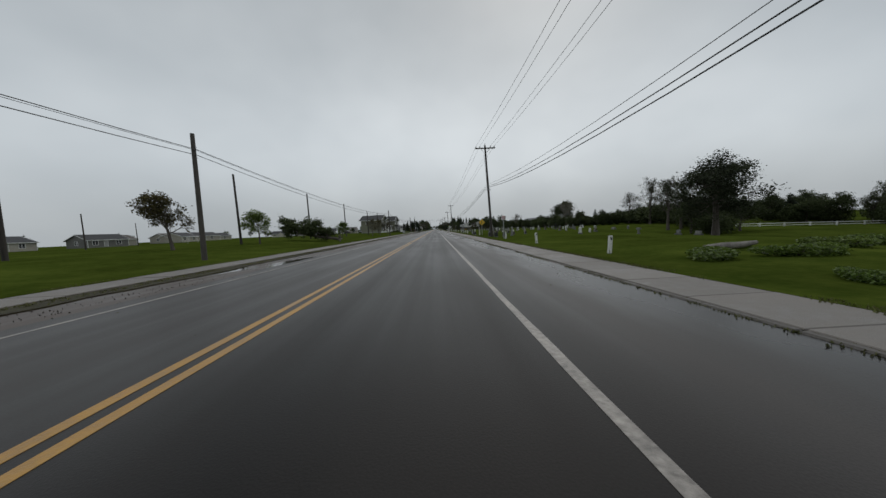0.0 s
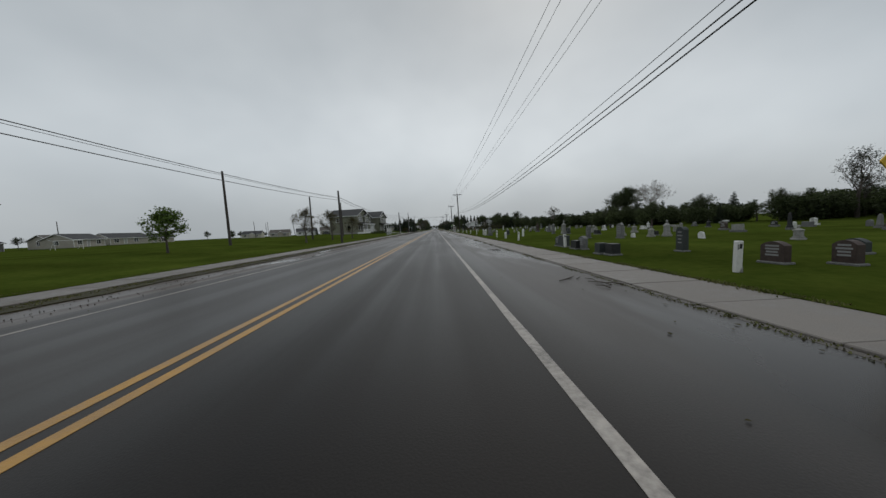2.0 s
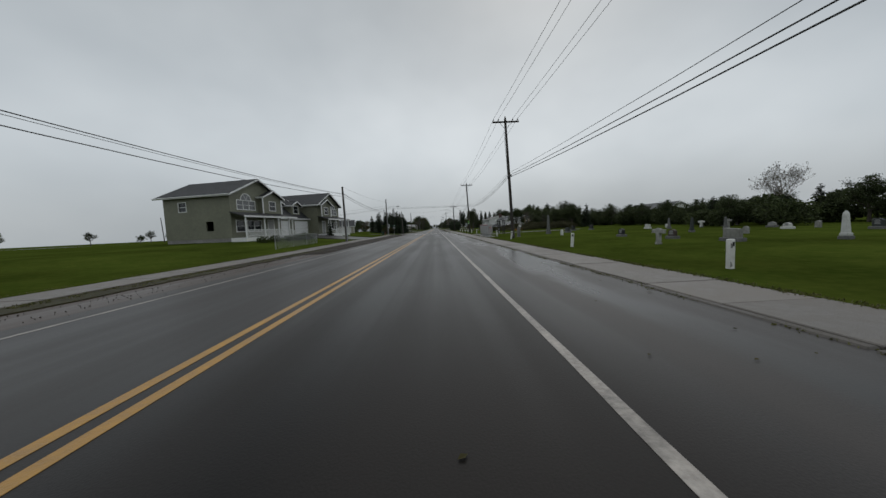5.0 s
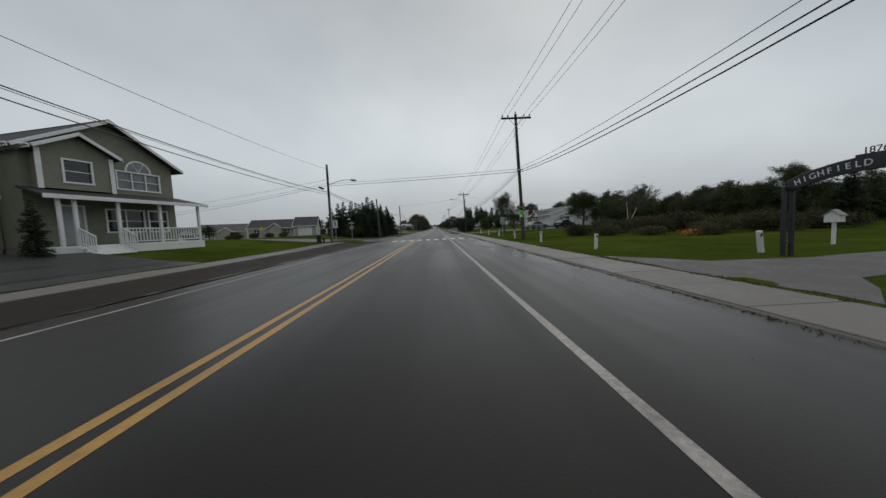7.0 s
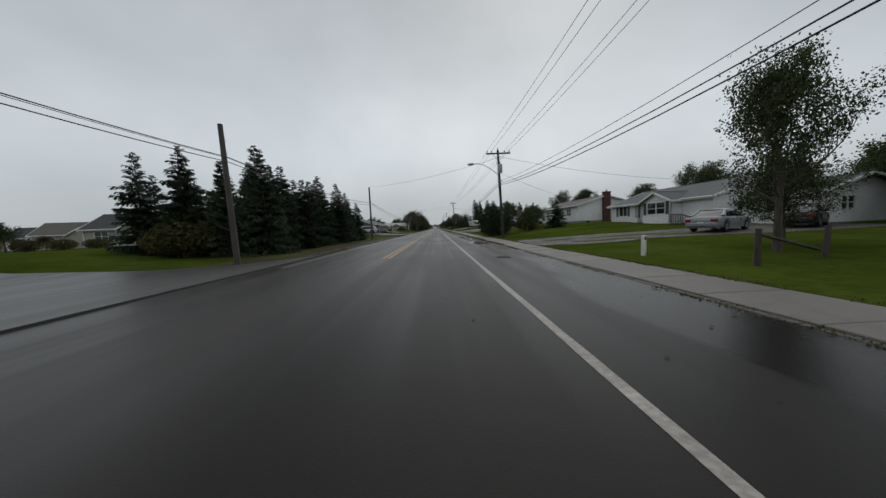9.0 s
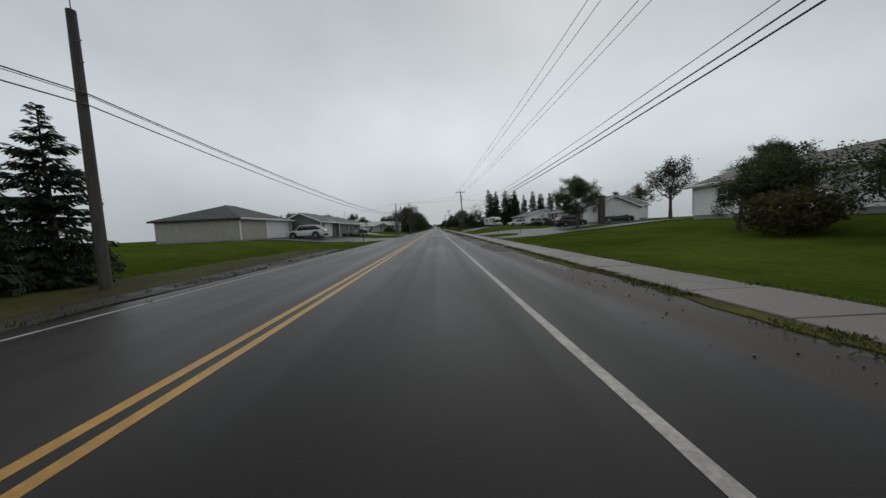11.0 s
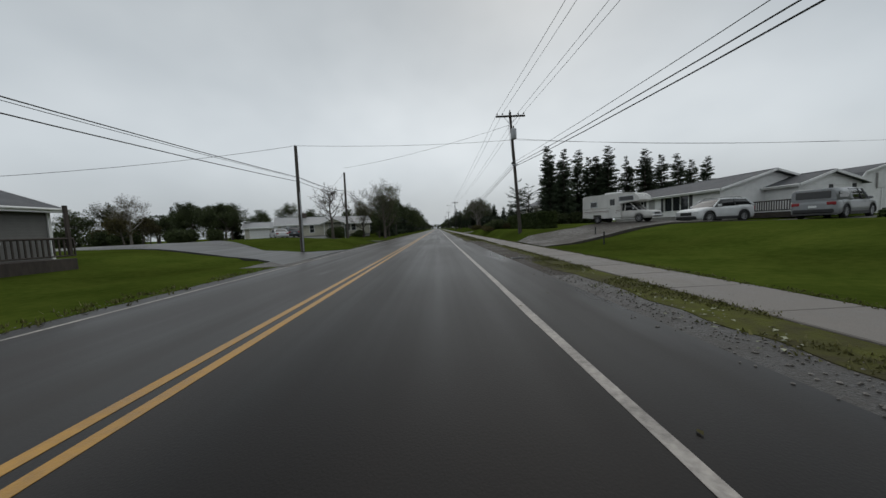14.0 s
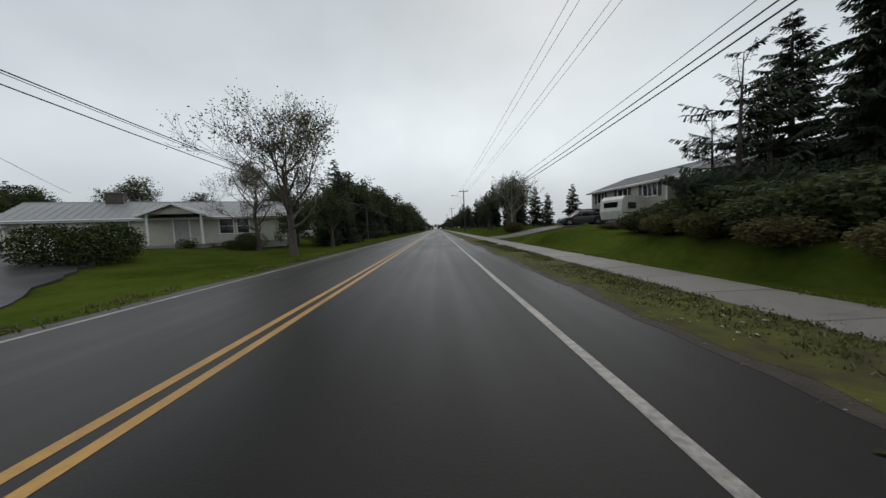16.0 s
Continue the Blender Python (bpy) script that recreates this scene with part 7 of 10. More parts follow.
def front_bump_upper(xa, xb):
    """The shallow upper bay with its own gable."""
    w = xb - xa
    win = ((w - 1.05) / 2, (w + 1.05) / 2, 0.4, 1.5)
    wall(du, w, 2.1, M_GREENSIDE, Matrix.Translation((xa, -0.55, 2.95)), [win])
    window(du, *win, Matrix.Translation((xa, -0.55, 2.95)), cols=1, rows=2)
    for x in (xa, xb - 0.12):
        part("wall", Mesh().box(x, x + 0.12, -0.39, 0.0, 2.95, 5.05), M_GREENSIDE, du)
    gable(du, w, 0.8, M_GREENSIDE, Matrix.Translation((xa, -0.55, 5.05)))
    gable_roof(du, w, 3.4, 5.05, 0.8, M_SHINGLE, over=0.35, x0=xa, y0=-0.55, along="y")


duplex_unit(0.5, False)
duplex_unit(17.5, True, 6.9)
# the garages between the units, under one long slope with two dormers
T, m0, m1 = shell(du, 8.9, 8.0, 2.6, M_GREENSIDE, [(0.7, 3.6, 0.0, 2.05), (5.2, 8.2, 0.0, 2.05)], x0=8.55, y0=1.6)
for o in ((0.7, 3.6, 0.0, 2.05), (5.2, 8.2, 0.0, 2.05)):
    garage_door(du, *o, T)
gable_roof(du, 8.9, 8.0, 2.6, 3.4, M_SHINGLE, over=0.1, x0=8.55, y0=1.6)
for xc in (10.9, 15.1):
    wall(du, 2.0, 1.6, M_GREENSIDE, Matrix.Translation((xc - 1.0, 2.3, 3.2)), [(0.45, 1.55, 0.3, 1.4)])
    window(du, 0.45, 1.55, 0.3, 1.4, Matrix.Translation((xc - 1.0, 2.3, 3.2)), cols=1, rows=2)
    for x in (xc - 1.0, xc + 0.88):
        part("dormer_cheek", Mesh().box(x, x + 0.12, 2.46, 4.2, 3.2, 4.8), M_GREENSIDE, du)
    gable(du, 2.0, 0.55, M_GREENSIDE, Matrix.Translation((xc - 1.0, 2.3, 4.8)))
    gable_roof(du, 2.0, 3.0, 4.8, 0.55, M_SHINGLE, over=0.35, x0=xc - 1.0, y0=2.3, along="y")
part("lamp", Mesh().lathe([(0.05, 0), (0.09, 0.05), (0.09, 0.2), (0.03, 0.26)], 8, (12.4, 1.5, 1.7)), M_BLACK, du)

# --- houses on the side street and across the playing field
HS = [((-45.0, 206.0), 14, M_BEIGESIDE, M_SHINGLE), ((-65.0, 216.0), 25, M_BEIGESIDE, M_SHINGLEBROWN), ((-84.0, 226.0), 20, M_WHITESIDE, M_SHINGLE), ((-106.0, 236.0), 18, M_BEIGESIDE, M_SHINGLEBROWN), ((-128.0, 242.0), 15, M_CREAMSIDE, M_SHINGLE)]
for (hx, hy), rz, wm_, rm_ in HS:
    h_ = simple_house((hx, hy, gz(hx, hy)), rz, 11.5, 8.5, 2.5, 2.1, wm_, rm_, "side-street bungalow with dark roof and front gable", front=[(1.2, 2.6, 0.8, 2.0), (8.2, 9.6, 0.8, 2.0)], doors=[(3.6, 4.5, 0.1, 2.1)], garages=[(5.2, 7.6, 0.0, 2.05)], end0=[(3, 4.2, 0.9, 2)], name="bungalow", group="side-street houses", zoff=0.1)
    front_bump(h_, 4.9, 8.0, 1.5, 2.4, 1.1, wm_, rm_)
simple_house((-33.6, 206.2, gz(-33.6, 206.2)), 14, 5.2, 7.5, 2.6, 2.2, M_BEIGESIDE, M_SHINGLE, "beige garage beside the side-street bungalow", garages=[(1.0, 4.0, 0.0, 2.05)], name="garage", zoff=0.1)
rng = random.Random(9)
yy = 10.0
while yy < 170:
    xx = -104 - rng.uniform(0, 14)
    mats = rng.choice([(M_BEIGESIDE, M_SHINGLE), (M_WHITESIDE, M_SHINGLEGREY), (M_GREYSIDE, M_SHINGLE), (M_CREAMSIDE, M_SHINGLEBROWN)])
    simple_house((xx, yy, gz(xx, yy)), 90 + rng.uniform(-14, 14), rng.uniform(10, 14), 8.0, 2.4, 1.7, *mats, "low bungalow across the playing field", front=[(1.2, 2.6, 0.8, 2.0), (7.4, 8.8, 0.8, 2.0)], doors=[(4.2, 5.1, 0.1, 2.1)], end0=[(3, 4.2, 0.9, 2)], name="bungalow", group="far bungalows", zoff=0.1)
    yy += rng.uniform(14, 19)
for (hx, hy), L in (((-116, 108), 12), ((-110, 128), 11)):
    simple_house((hx, hy, gz(hx, hy)), 84, L, 8.0, 2.4, 1.6, M_BEIGESIDE, M_SHINGLEBROWN, "beige bungalow with brown roof behind the fence", front=[(1.2, 2.6, 0.8, 2.0), (6.4, 8.0, 0.8, 2.0)], doors=[(4.2, 5.1, 0.1, 2.1)], end0=[(3, 4.2, 0.9, 2)], name="bungalow", group="field-side bungalows", zoff=0.1)
simple_house((52, 172, gz(52, 172)), -80, 12, 8.0, 2.4, 1.6, M_WHITESIDE, M_SHINGLEGREY, "white house glimpsed through the trees", front=[(1.2, 2.6, 0.8, 2.0)], name="bungalow")

# ---------------------------------------------------------------- vehicles
M_TYRE = material("black_tyre_rubber", (0.012, 0.012, 0.012), (0.022, 0.022, 0.022), scale=20, rough=0.8, coords="object")
M_RIM = material("dull_alloy_wheel", (0.26, 0.265, 0.27), (0.38, 0.385, 0.39), scale=10, rough=0.35, metal=0.7, coords="object")
M_CARGLASS = material("tinted_car_glass", (0.006, 0.007, 0.008), (0.012, 0.013, 0.015), scale=2, rough=0.03, spec=0.7, coords="object")
M_PLASTIC = material("black_bumper_plastic", (0.014, 0.014, 0.015), (0.026, 0.026, 0.027), scale=12, rough=0.6, coords="object")
M_TAIL = material("red_tail_light_lens", (0.22, 0.008, 0.012), (0.30, 0.016, 0.02), scale=10, rough=0.15, coords="object")
M_HEADLIGHT = material("clear_headlight_lens", (0.42, 0.43, 0.44), (0.58, 0.59, 0.60), scale=10, rough=0.1, coords="object")
M_CHROME = material("dull_chrome", (0.42, 0.43, 0.44), (0.52, 0.53, 0.54), scale=10, rough=0.2, metal=0.9, coords="object")


def car_paint(name, c):
    return material(name, c, tuple(v * 0.85 for v in c), scale=3, rough=0.34, coat=0.3, spec=0.35, coords="object")


P_WHITE = car_paint("white_car_paint", (0.62, 0.63, 0.635))
P_SILVER = car_paint("silver_car_paint", (0.27, 0.28, 0.29))
P_BLACK = car_paint("black_car_paint", (0.010, 0.010, 0.014))
P_PURPLE = car_paint("dark_plum_car_paint", (0.020, 0.011, 0.016))
P_BLUE = car_paint("grey_blue_car_paint", (0.10, 0.115, 0.13))
P_GREY = car_paint("dark_grey_car_paint", (0.05, 0.052, 0.056))


def interp(prof, x):
    for (xa, za), (xb, zb) in zip(prof[:-1], prof[1:]):
        if xa <= x <= xb:
            return za + (zb - za) * (x - xa) / max(xb - xa, 1e-6)
    return prof[0][1] if x < prof[0][0] else prof[-1][1]


def loft(rings):
    """A closed skin through rings of equal point count, capped at both ends."""
    m = Mesh()
    n = len(rings[0])
    v = [p for r in rings for p in r]
    f = [(i * n + k, (i + 1) * n + k, (i + 1) * n + (k + 1) % n, i * n + (k + 1) % n) for i in range(len(rings) - 1) for k in range(n)]
    m.add(v, f, True)
    m.add(rings[0], (tuple(range(n)),))
    m.add(rings[-1], (tuple(reversed(range(n))),))
    return m


def wheel(parent, x, y, r, w=0.22, spokes=10, rim=None):
    """A tyre with its rim, spokes and hub; the axle lies along y."""
    s = 1 if y > 0 else -1
    t = Mesh()
    prof = [(r * 0.62, -w / 2), (r * 0.9, -w / 2), (r * 0.985, -w * 0.36), (r, -w * 0.2), (r, w * 0.2), (r * 0.985, w * 0.36), (r * 0.9, w / 2), (r * 0.62, w / 2)]
    n = 24
    v = [(x + q * math.cos(2 * math.pi * k / n), y + o, r + q * math.sin(2 * math.pi * k / n)) for q, o in prof for k in range(n)]
    t.add(v, [(i * n + k, i * n + (k + 1) % n, (i + 1) * n + (k + 1) % n, (i + 1) * n + k) for i in range(len(prof) - 1) for k in range(n)], True)
    wh_ = part("wheel", t, M_TYRE, parent)
    d = Mesh()
    d.tube([(x, y + s * w * 0.05, r), (x, y + s * w * 0.2, r)], r * 0.63, 20)
    part("wheel_well", d, M_PLASTIC, wh_)
    g = Mesh()
    for k in range(spokes):
        a = 2 * math.pi * k / spokes
        g.tube([(x, y + s * w * 0.36, r), (x + r * 0.6 * math.cos(a), y + s * w * 0.4, r + r * 0.6 * math.sin(a))], [r * 0.075, r * 0.055], 5)
    ring = [(x + r * 0.61 * math.cos(2 * math.pi * k / 20), y + s * w * 0.44, r + r * 0.61 * math.sin(2 * math.pi * k / 20)) for k in range(21)]
    g.tube(ring, r * 0.045, 5, cap=False)
    g.tube([(x, y + s * w * 0.3, r), (x, y + s * w * 0.46, r)], r * 0.14, 10)
    part("rim", g, rim or M_RIM, wh_)


def car(name, label, at, rz, paint, L=4.6, W=1.85, H=1.68, wb=2.68, wr=0.34, deck=None, cabin=None, glass_x=(), trim=True, group="", category="car", clad=False, z=None, rack=False, kind_pickup=False):
    """A road car. deck: (x, z) of bonnet, shoulder and boot; cabin: x of screen foot, roof front, roof rear, rear glass foot."""
    c = thing(name, label, category, (at[0], at[1], (gz(at[0], at[1]) if z is None else z) + 0.02), rz, group=group)
    ax = (wb / 2 + 0.05, -wb / 2 + 0.05)
    R = wr + 0.07
    zb0 = 0.24
    a, b = -L / 2, L / 2
    xs = set(np.linspace(a, b, 41)) | {a + 0.05, a + 0.12, b - 0.05, b - 0.14}
    for w_ in ax:
        xs |= {w_ - R, w_ + R, w_ - R + 1e-3, w_ + R - 1e-3} | set(w_ + R * np.cos(np.linspace(0.25, math.pi - 0.25, 9)))
    rings = []
    for x in sorted(v for v in xs if a <= v <= b):
        zt = interp(deck, x)
        e = min((x - a) / 0.35, (b - x) / 0.6, 1.0)
        hw = W / 2 * (0.80 + 0.20 * math.sqrt(max(0.0, 1 - (1 - e) ** 2)))
        zb = zb0 + 0.14 * max(0.0, 1 - min((x - a), (b - x)) / 0.12)
        for w_ in ax:
            q = abs(x - w_)
            if q < R:
                zb = max(zb, wr + math.sqrt(R * R - q * q))
        zb = min(zb, zt - 0.14)
        zs = lambda f: zb + (zt - zb) * f
        side = [(hw * 0.90, zb), (hw * 0.985, zs(0.12)), (hw, zs(0.45)), (hw * 0.985, zs(0.78)), (hw * 0.94, zs(0.95)), (hw * 0.80, zt + 0.0), (hw * 0.4, zt + 0.025)]
        rings.append([(x, y, zz) for y, zz in side] + [(x, -y, zz) for y, zz in reversed(side)])
    body = part("body", loft(rings), paint, c)
    # cabin: glass with painted roof and pillars
    xf, xrf, xrr, xr = cabin
    hw0, hw1 = W / 2 * 0.92, W / 2 * 0.70
    rings = []
    for k in range(15):
        t = k / 14
        x = xr + (xf - xr) * t
        top = interp([(xr, interp(deck, xr) + 0.02), (xrr, H - 0.05), ((xrr + xrf) / 2 + 0.1, H), (xrf, H - 0.04), (xf, interp(deck, xf) + 0.02)], x)
        base = interp(deck, x) - 0.03
        u = (top - base) / (H - base)
        y1 = hw0 + (hw1 - hw0) * u
        rings.append([(x, hw0, base), (x, hw0 + (y1 - hw0) * 0.9, base + (top - base) * 0.9), (x, y1 * 0.88, top), (x, -y1 * 0.88, top), (x, -(hw0 + (y1 - hw0) * 0.9), base + (top - base) * 0.9), (x, -hw0, base)])
    part("side_glass", loft(rings), M_CARGLASS, c, "dark tinted glass")
    rings = []
    for k in range(11):
        x = xrr + (xrf - xrr) * k / 10
        z1 = interp([(xrr, H - 0.05), ((xrr + xrf) / 2 + 0.1, H), (xrf, H - 0.04)], x)
        q = hw1 * 1.05
        rings.append([(x, q, z1 - 0.10), (x, q * 0.98, z1 - 0.03), (x, q * 0.86, z1 + 0.012), (x, q * 0.4, z1 + 0.03), (x, -q * 0.4, z1 + 0.03), (x, -q * 0.86, z1 + 0.012), (x, -q * 0.98, z1 - 0.03), (x, -q, z1 - 0.10)])
    part("roof", loft(rings), paint, c)
    zf, zr_ = interp(deck, xf), interp(deck, xr)
    for s in (-1, 1):
        part("pillar", Mesh().tube([(xf - 0.02, s * hw0 * 0.97, zf), (xrf, s * hw1 * 1.0, H - 0.06)], 0.045, 6), paint, c)
        part("pillar", Mesh().tube([(xr + 0.06, s * hw0 * 0.97, zr_), (xrr, s * hw1 * 1.0, H - 0.07)], [0.11, 0.06], 6), paint, c)
        for gx in glass_x:
            t = (gx - xr) / (xf - xr)
            part("pillar", Mesh().tube([(gx, s * (hw0 + 0.005), interp(deck, gx) - 0.02), (gx - 0.06, s * (hw1 + 0.015), H - 0.1)], 0.035, 6), M_PLASTIC, c)
        part("mirror", Mesh().box(xf - 0.42, xf - 0.24, s * W * 0.47, s * W * 0.56, interp(deck, xf) + 0.02, interp(deck, xf) + 0.17, 0.03), paint, c)
        part("sill", Mesh().box(ax[1] + R, ax[0] - R, s * W * 0.43, s * W * 0.497, 0.22, 0.34 if not clad else 0.42, 0.02), M_PLASTIC if clad else paint, c)
        for gx in glass_x[:2] or ():
            part("door_handle", Mesh().box(gx + 0.1, gx + 0.3, s * W * 0.495, s * W * 0.507, interp(deck, gx) - 0.2, interp(deck, gx) - 0.16, 0.006), M_PLASTIC if not clad else paint, c)
        if clad:
            for w_ in ax:
                part("wheel_arch", Mesh().tube([(w_ + (R + 0.005) * math.cos(q), s * (W / 2 - 0.035), wr + (R + 0.005) * math.sin(q)) for q in np.linspace(-0.25, math.pi + 0.25, 13)], 0.05, 6), M_PLASTIC, c)
        if rack:
            part("roof_rail", Mesh().tube([(xrr + 0.15, s * hw1 * 0.86, H - 0.01), (xrr + 0.3, s * hw1 * 0.86, H + 0.05), (xrf - 0.25, s * hw1 * 0.86, H + 0.05), (xrf - 0.1, s * hw1 * 0.86, H)], 0.018, 6), M_PLASTIC, c)
    za, zb_ = interp(deck, a + 0.1), interp(deck, b - 0.15)
    part("rear_bumper", Mesh().box(a - 0.05, a + 0.12, -W * 0.42, W * 0.42, 0.34, 0.58, 0.05), M_PLASTIC if clad else paint, c)
    part("front_bumper", Mesh().box(b - 0.14, b + 0.04, -W * 0.40, W * 0.40, 0.28, 0.50, 0.05), M_PLASTIC if clad else paint, c)
    part("grille", Mesh().box(b - 0.06, b + 0.015, -W * 0.22, W * 0.22, 0.52, zb_ - 0.10, 0.02), M_PLASTIC, c)
    for s in (-1, 1):
        part("headlight", Mesh().box(b - 0.34, b - 0.015, s * W * 0.26, s * W * 0.435, zb_ - 0.2, zb_ - 0.06, 0.03), M_HEADLIGHT, c)
        part("tail_light", Mesh().box(a - 0.012, a + 0.22, s * W * 0.27, s * W * 0.455, za - 0.30, za - 0.10, 0.03), M_TAIL, c)
    part("plate", Mesh().box(a - 0.025, a - 0.005, -0.16, 0.16, za - 0.42, za - 0.29), M_SIGNWHITE, c, "blank number plate")
    for x in ax:
        for s in (-1, 1):
            wheel(c, x, s * (W / 2 - 0.12), wr)
        part("axle", Mesh().tube([(x, -W / 2 + 0.2, wr), (x, W / 2 - 0.2, wr)], 0.05, 6), M_PLASTIC, c)
    return c


def suv(label, at, rz, paint, L=4.6, H=1.68, clad=True, z=None, coupe=False, name="suv", rack=True, group="parked cars", wr=0.355):
    a, b = -L / 2, L / 2
    deck = [(a, 0.86), (a + 0.06, 1.06), (a + 0.3, 1.13), (0.0, 1.08), (b - 1.35, 1.05), (b - 0.5, 0.96), (b - 0.12, 0.84), (b, 0.66)]
    cab = (b - 1.15, b - 1.85, a + (1.0 if coupe else 0.55), a + 0.1)
    return car(name, label, at, rz, paint, L, 1.9 if coupe else 1.86, H, L * 0.595, wr, deck, cab, (0.35, -0.62), group=group, clad=clad, z=z, rack=rack)


def sedan(label, at, rz, paint, L=4.6, H=1.43, z=None, name="sedan", group="parked cars", hatch=False):
    a, b = -L / 2, L / 2
    deck = [(a, 0.68), (a + 0.08, 0.90), (a + 0.7, 0.93), (0.0, 0.90), (b - 1.35, 0.90), (b - 0.5, 0.80), (b - 0.12, 0.68), (b, 0.54)]
    cab = (b - 1.2, b - 2.0, a + (0.75 if hatch else 1.35), a + (0.12 if hatch else 0.72))
    return car(name, label, at, rz, paint, L, 1.8, H, L * 0.575, 0.315, deck, cab, (0.25, -0.75), group=group, z=z)


def pickup(label, at, rz, paint, L=5.6, z=None, cap=False, crew=True, group="parked cars"):
    a, b = -L / 2, L / 2
    cr = a + 1.9
    deck = [(a, 0.86), (a + 0.05, 1.08), (cr - 0.05, 1.08), (cr, 1.08), (b - 1.35, 1.08), (b - 0.4, 1.02), (b - 0.1, 0.92), (b, 0.72)]
    c = car("pickup_truck", label, at, rz, paint, L, 1.9, 1.80, L * 0.615, 0.38, deck, (b - 1.2, b - 1.75, cr + 0.12, cr - 0.05), (0.5,) if crew else (), group=group, category="pickup truck", clad=True, z=z)
    if cap:
        rings = []
        for x in (a + 0.02, a + 0.06, cr - 0.25, cr - 0.2):
            q = 0.0 if x in (a + 0.06, cr - 0.25) else 0.05
            rings.append([(x, 0.9, 1.06), (x, 0.86 - q, 1.55), (x, 0.74 - q, 1.74 - q), (x, -0.74 + q, 1.74 - q), (x, -0.86 + q, 1.55), (x, -0.9, 1.06)])
        k = part("canopy", loft(rings), paint, c, "matching fibreglass bed cap")
        part("cap_window", Mesh().box(a - 0.01, a + 0.03, -0.68, 0.68, 1.18, 1.60, 0.02), M_CARGLASS, k)
        for s in (-1, 1):
            part("cap_window", Mesh().box(a + 0.3, cr - 0.5, s * 0.86, s * 0.905, 1.2, 1.5, 0.01), M_CARGLASS, k)
    else:
        part("cargo_bed", Mesh().box(a + 0.12, cr - 0.12, -0.72, 0.72, 1.092, 1.10), M_PLASTIC, c, "dark bed liner")
    return c


# white crossover on the drive by the grey garage
white_suv = suv("white crossover with black cladding on the wet drive", (-14.9, 239.4), 180, P_WHITE, L=4.95, H=1.70, coupe=True, wr=0.395)
white_suv.scale = (1, 1, 1.06)
sedan("silver grey sedan on the gravel drive", (20.4, 183.8), 25, P_SILVER, H=1.38)
sedan("small black hatchback beside the white wing", (25.6, 183.6), 30, P_BLACK, L=4.1, H=1.42, hatch=True, name="hatchback")
suv("dark plum-black crossover parked before the ranch house", (21.7, 242.4), 12, P_PURPLE, L=4.6, H=1.66)
pickup("black crew-cab pickup on the ranch drive", (31.4, 247.6), 5, P_BLACK)
suv("white compact crossover facing the gravel drive", (21.4, 270.2), 186, P_WHITE, L=4.3, H=1.6)
pickup("silver pickup with a matching bed cap", (26.9, 268.0), 20, P_SILVER, cap=True)
sedan("white sedan parked on the cracked asphalt drive", (-21.0, 294.4), 130, P_WHITE, L=4.6)
suv("grey blue crossover at the cream garage", (-21.0, 298.0), 130, P_BLUE, L=4.4)
suv("white car parked past the cream bungalow", (-16.8, 325.0), 181, P_WHITE)
suv("white crossover parked on the side street", (-33.6, 171.2), 4, P_WHITE)
sedan("dark sedan parked between the white cars", (-38.2, 174.0), 8, P_GREY)
pickup("white crew-cab pickup parked on the side-street lot", (-39.6, 170.4), 183, P_WHITE)
suv("dark crossover parked by a side-street bungalow", (-57.0, 203.5), 20, P_GREY)
sedan("dark sedan parked by the pale split house", (17.0, 313.6), 170, P_GREY)
suv("black crossover parked by the pale split house", (18.4, 316.6), 175, P_BLACK)

# ---------------------------------------------------------------- camper van
M_STRIPE = material("faded_brown_camper_stripe", (0.12, 0.075, 0.055), (0.17, 0.11, 0.085), scale=6, rough=0.5, coords="object")
M_CAMPER = material("aged_white_camper_panels", (0.52, 0.51, 0.485), (0.64, 0.63, 0.605), scale=3, rough=0.45, bump=0.1, coords="object", stretch=(1, 1, 0.4))


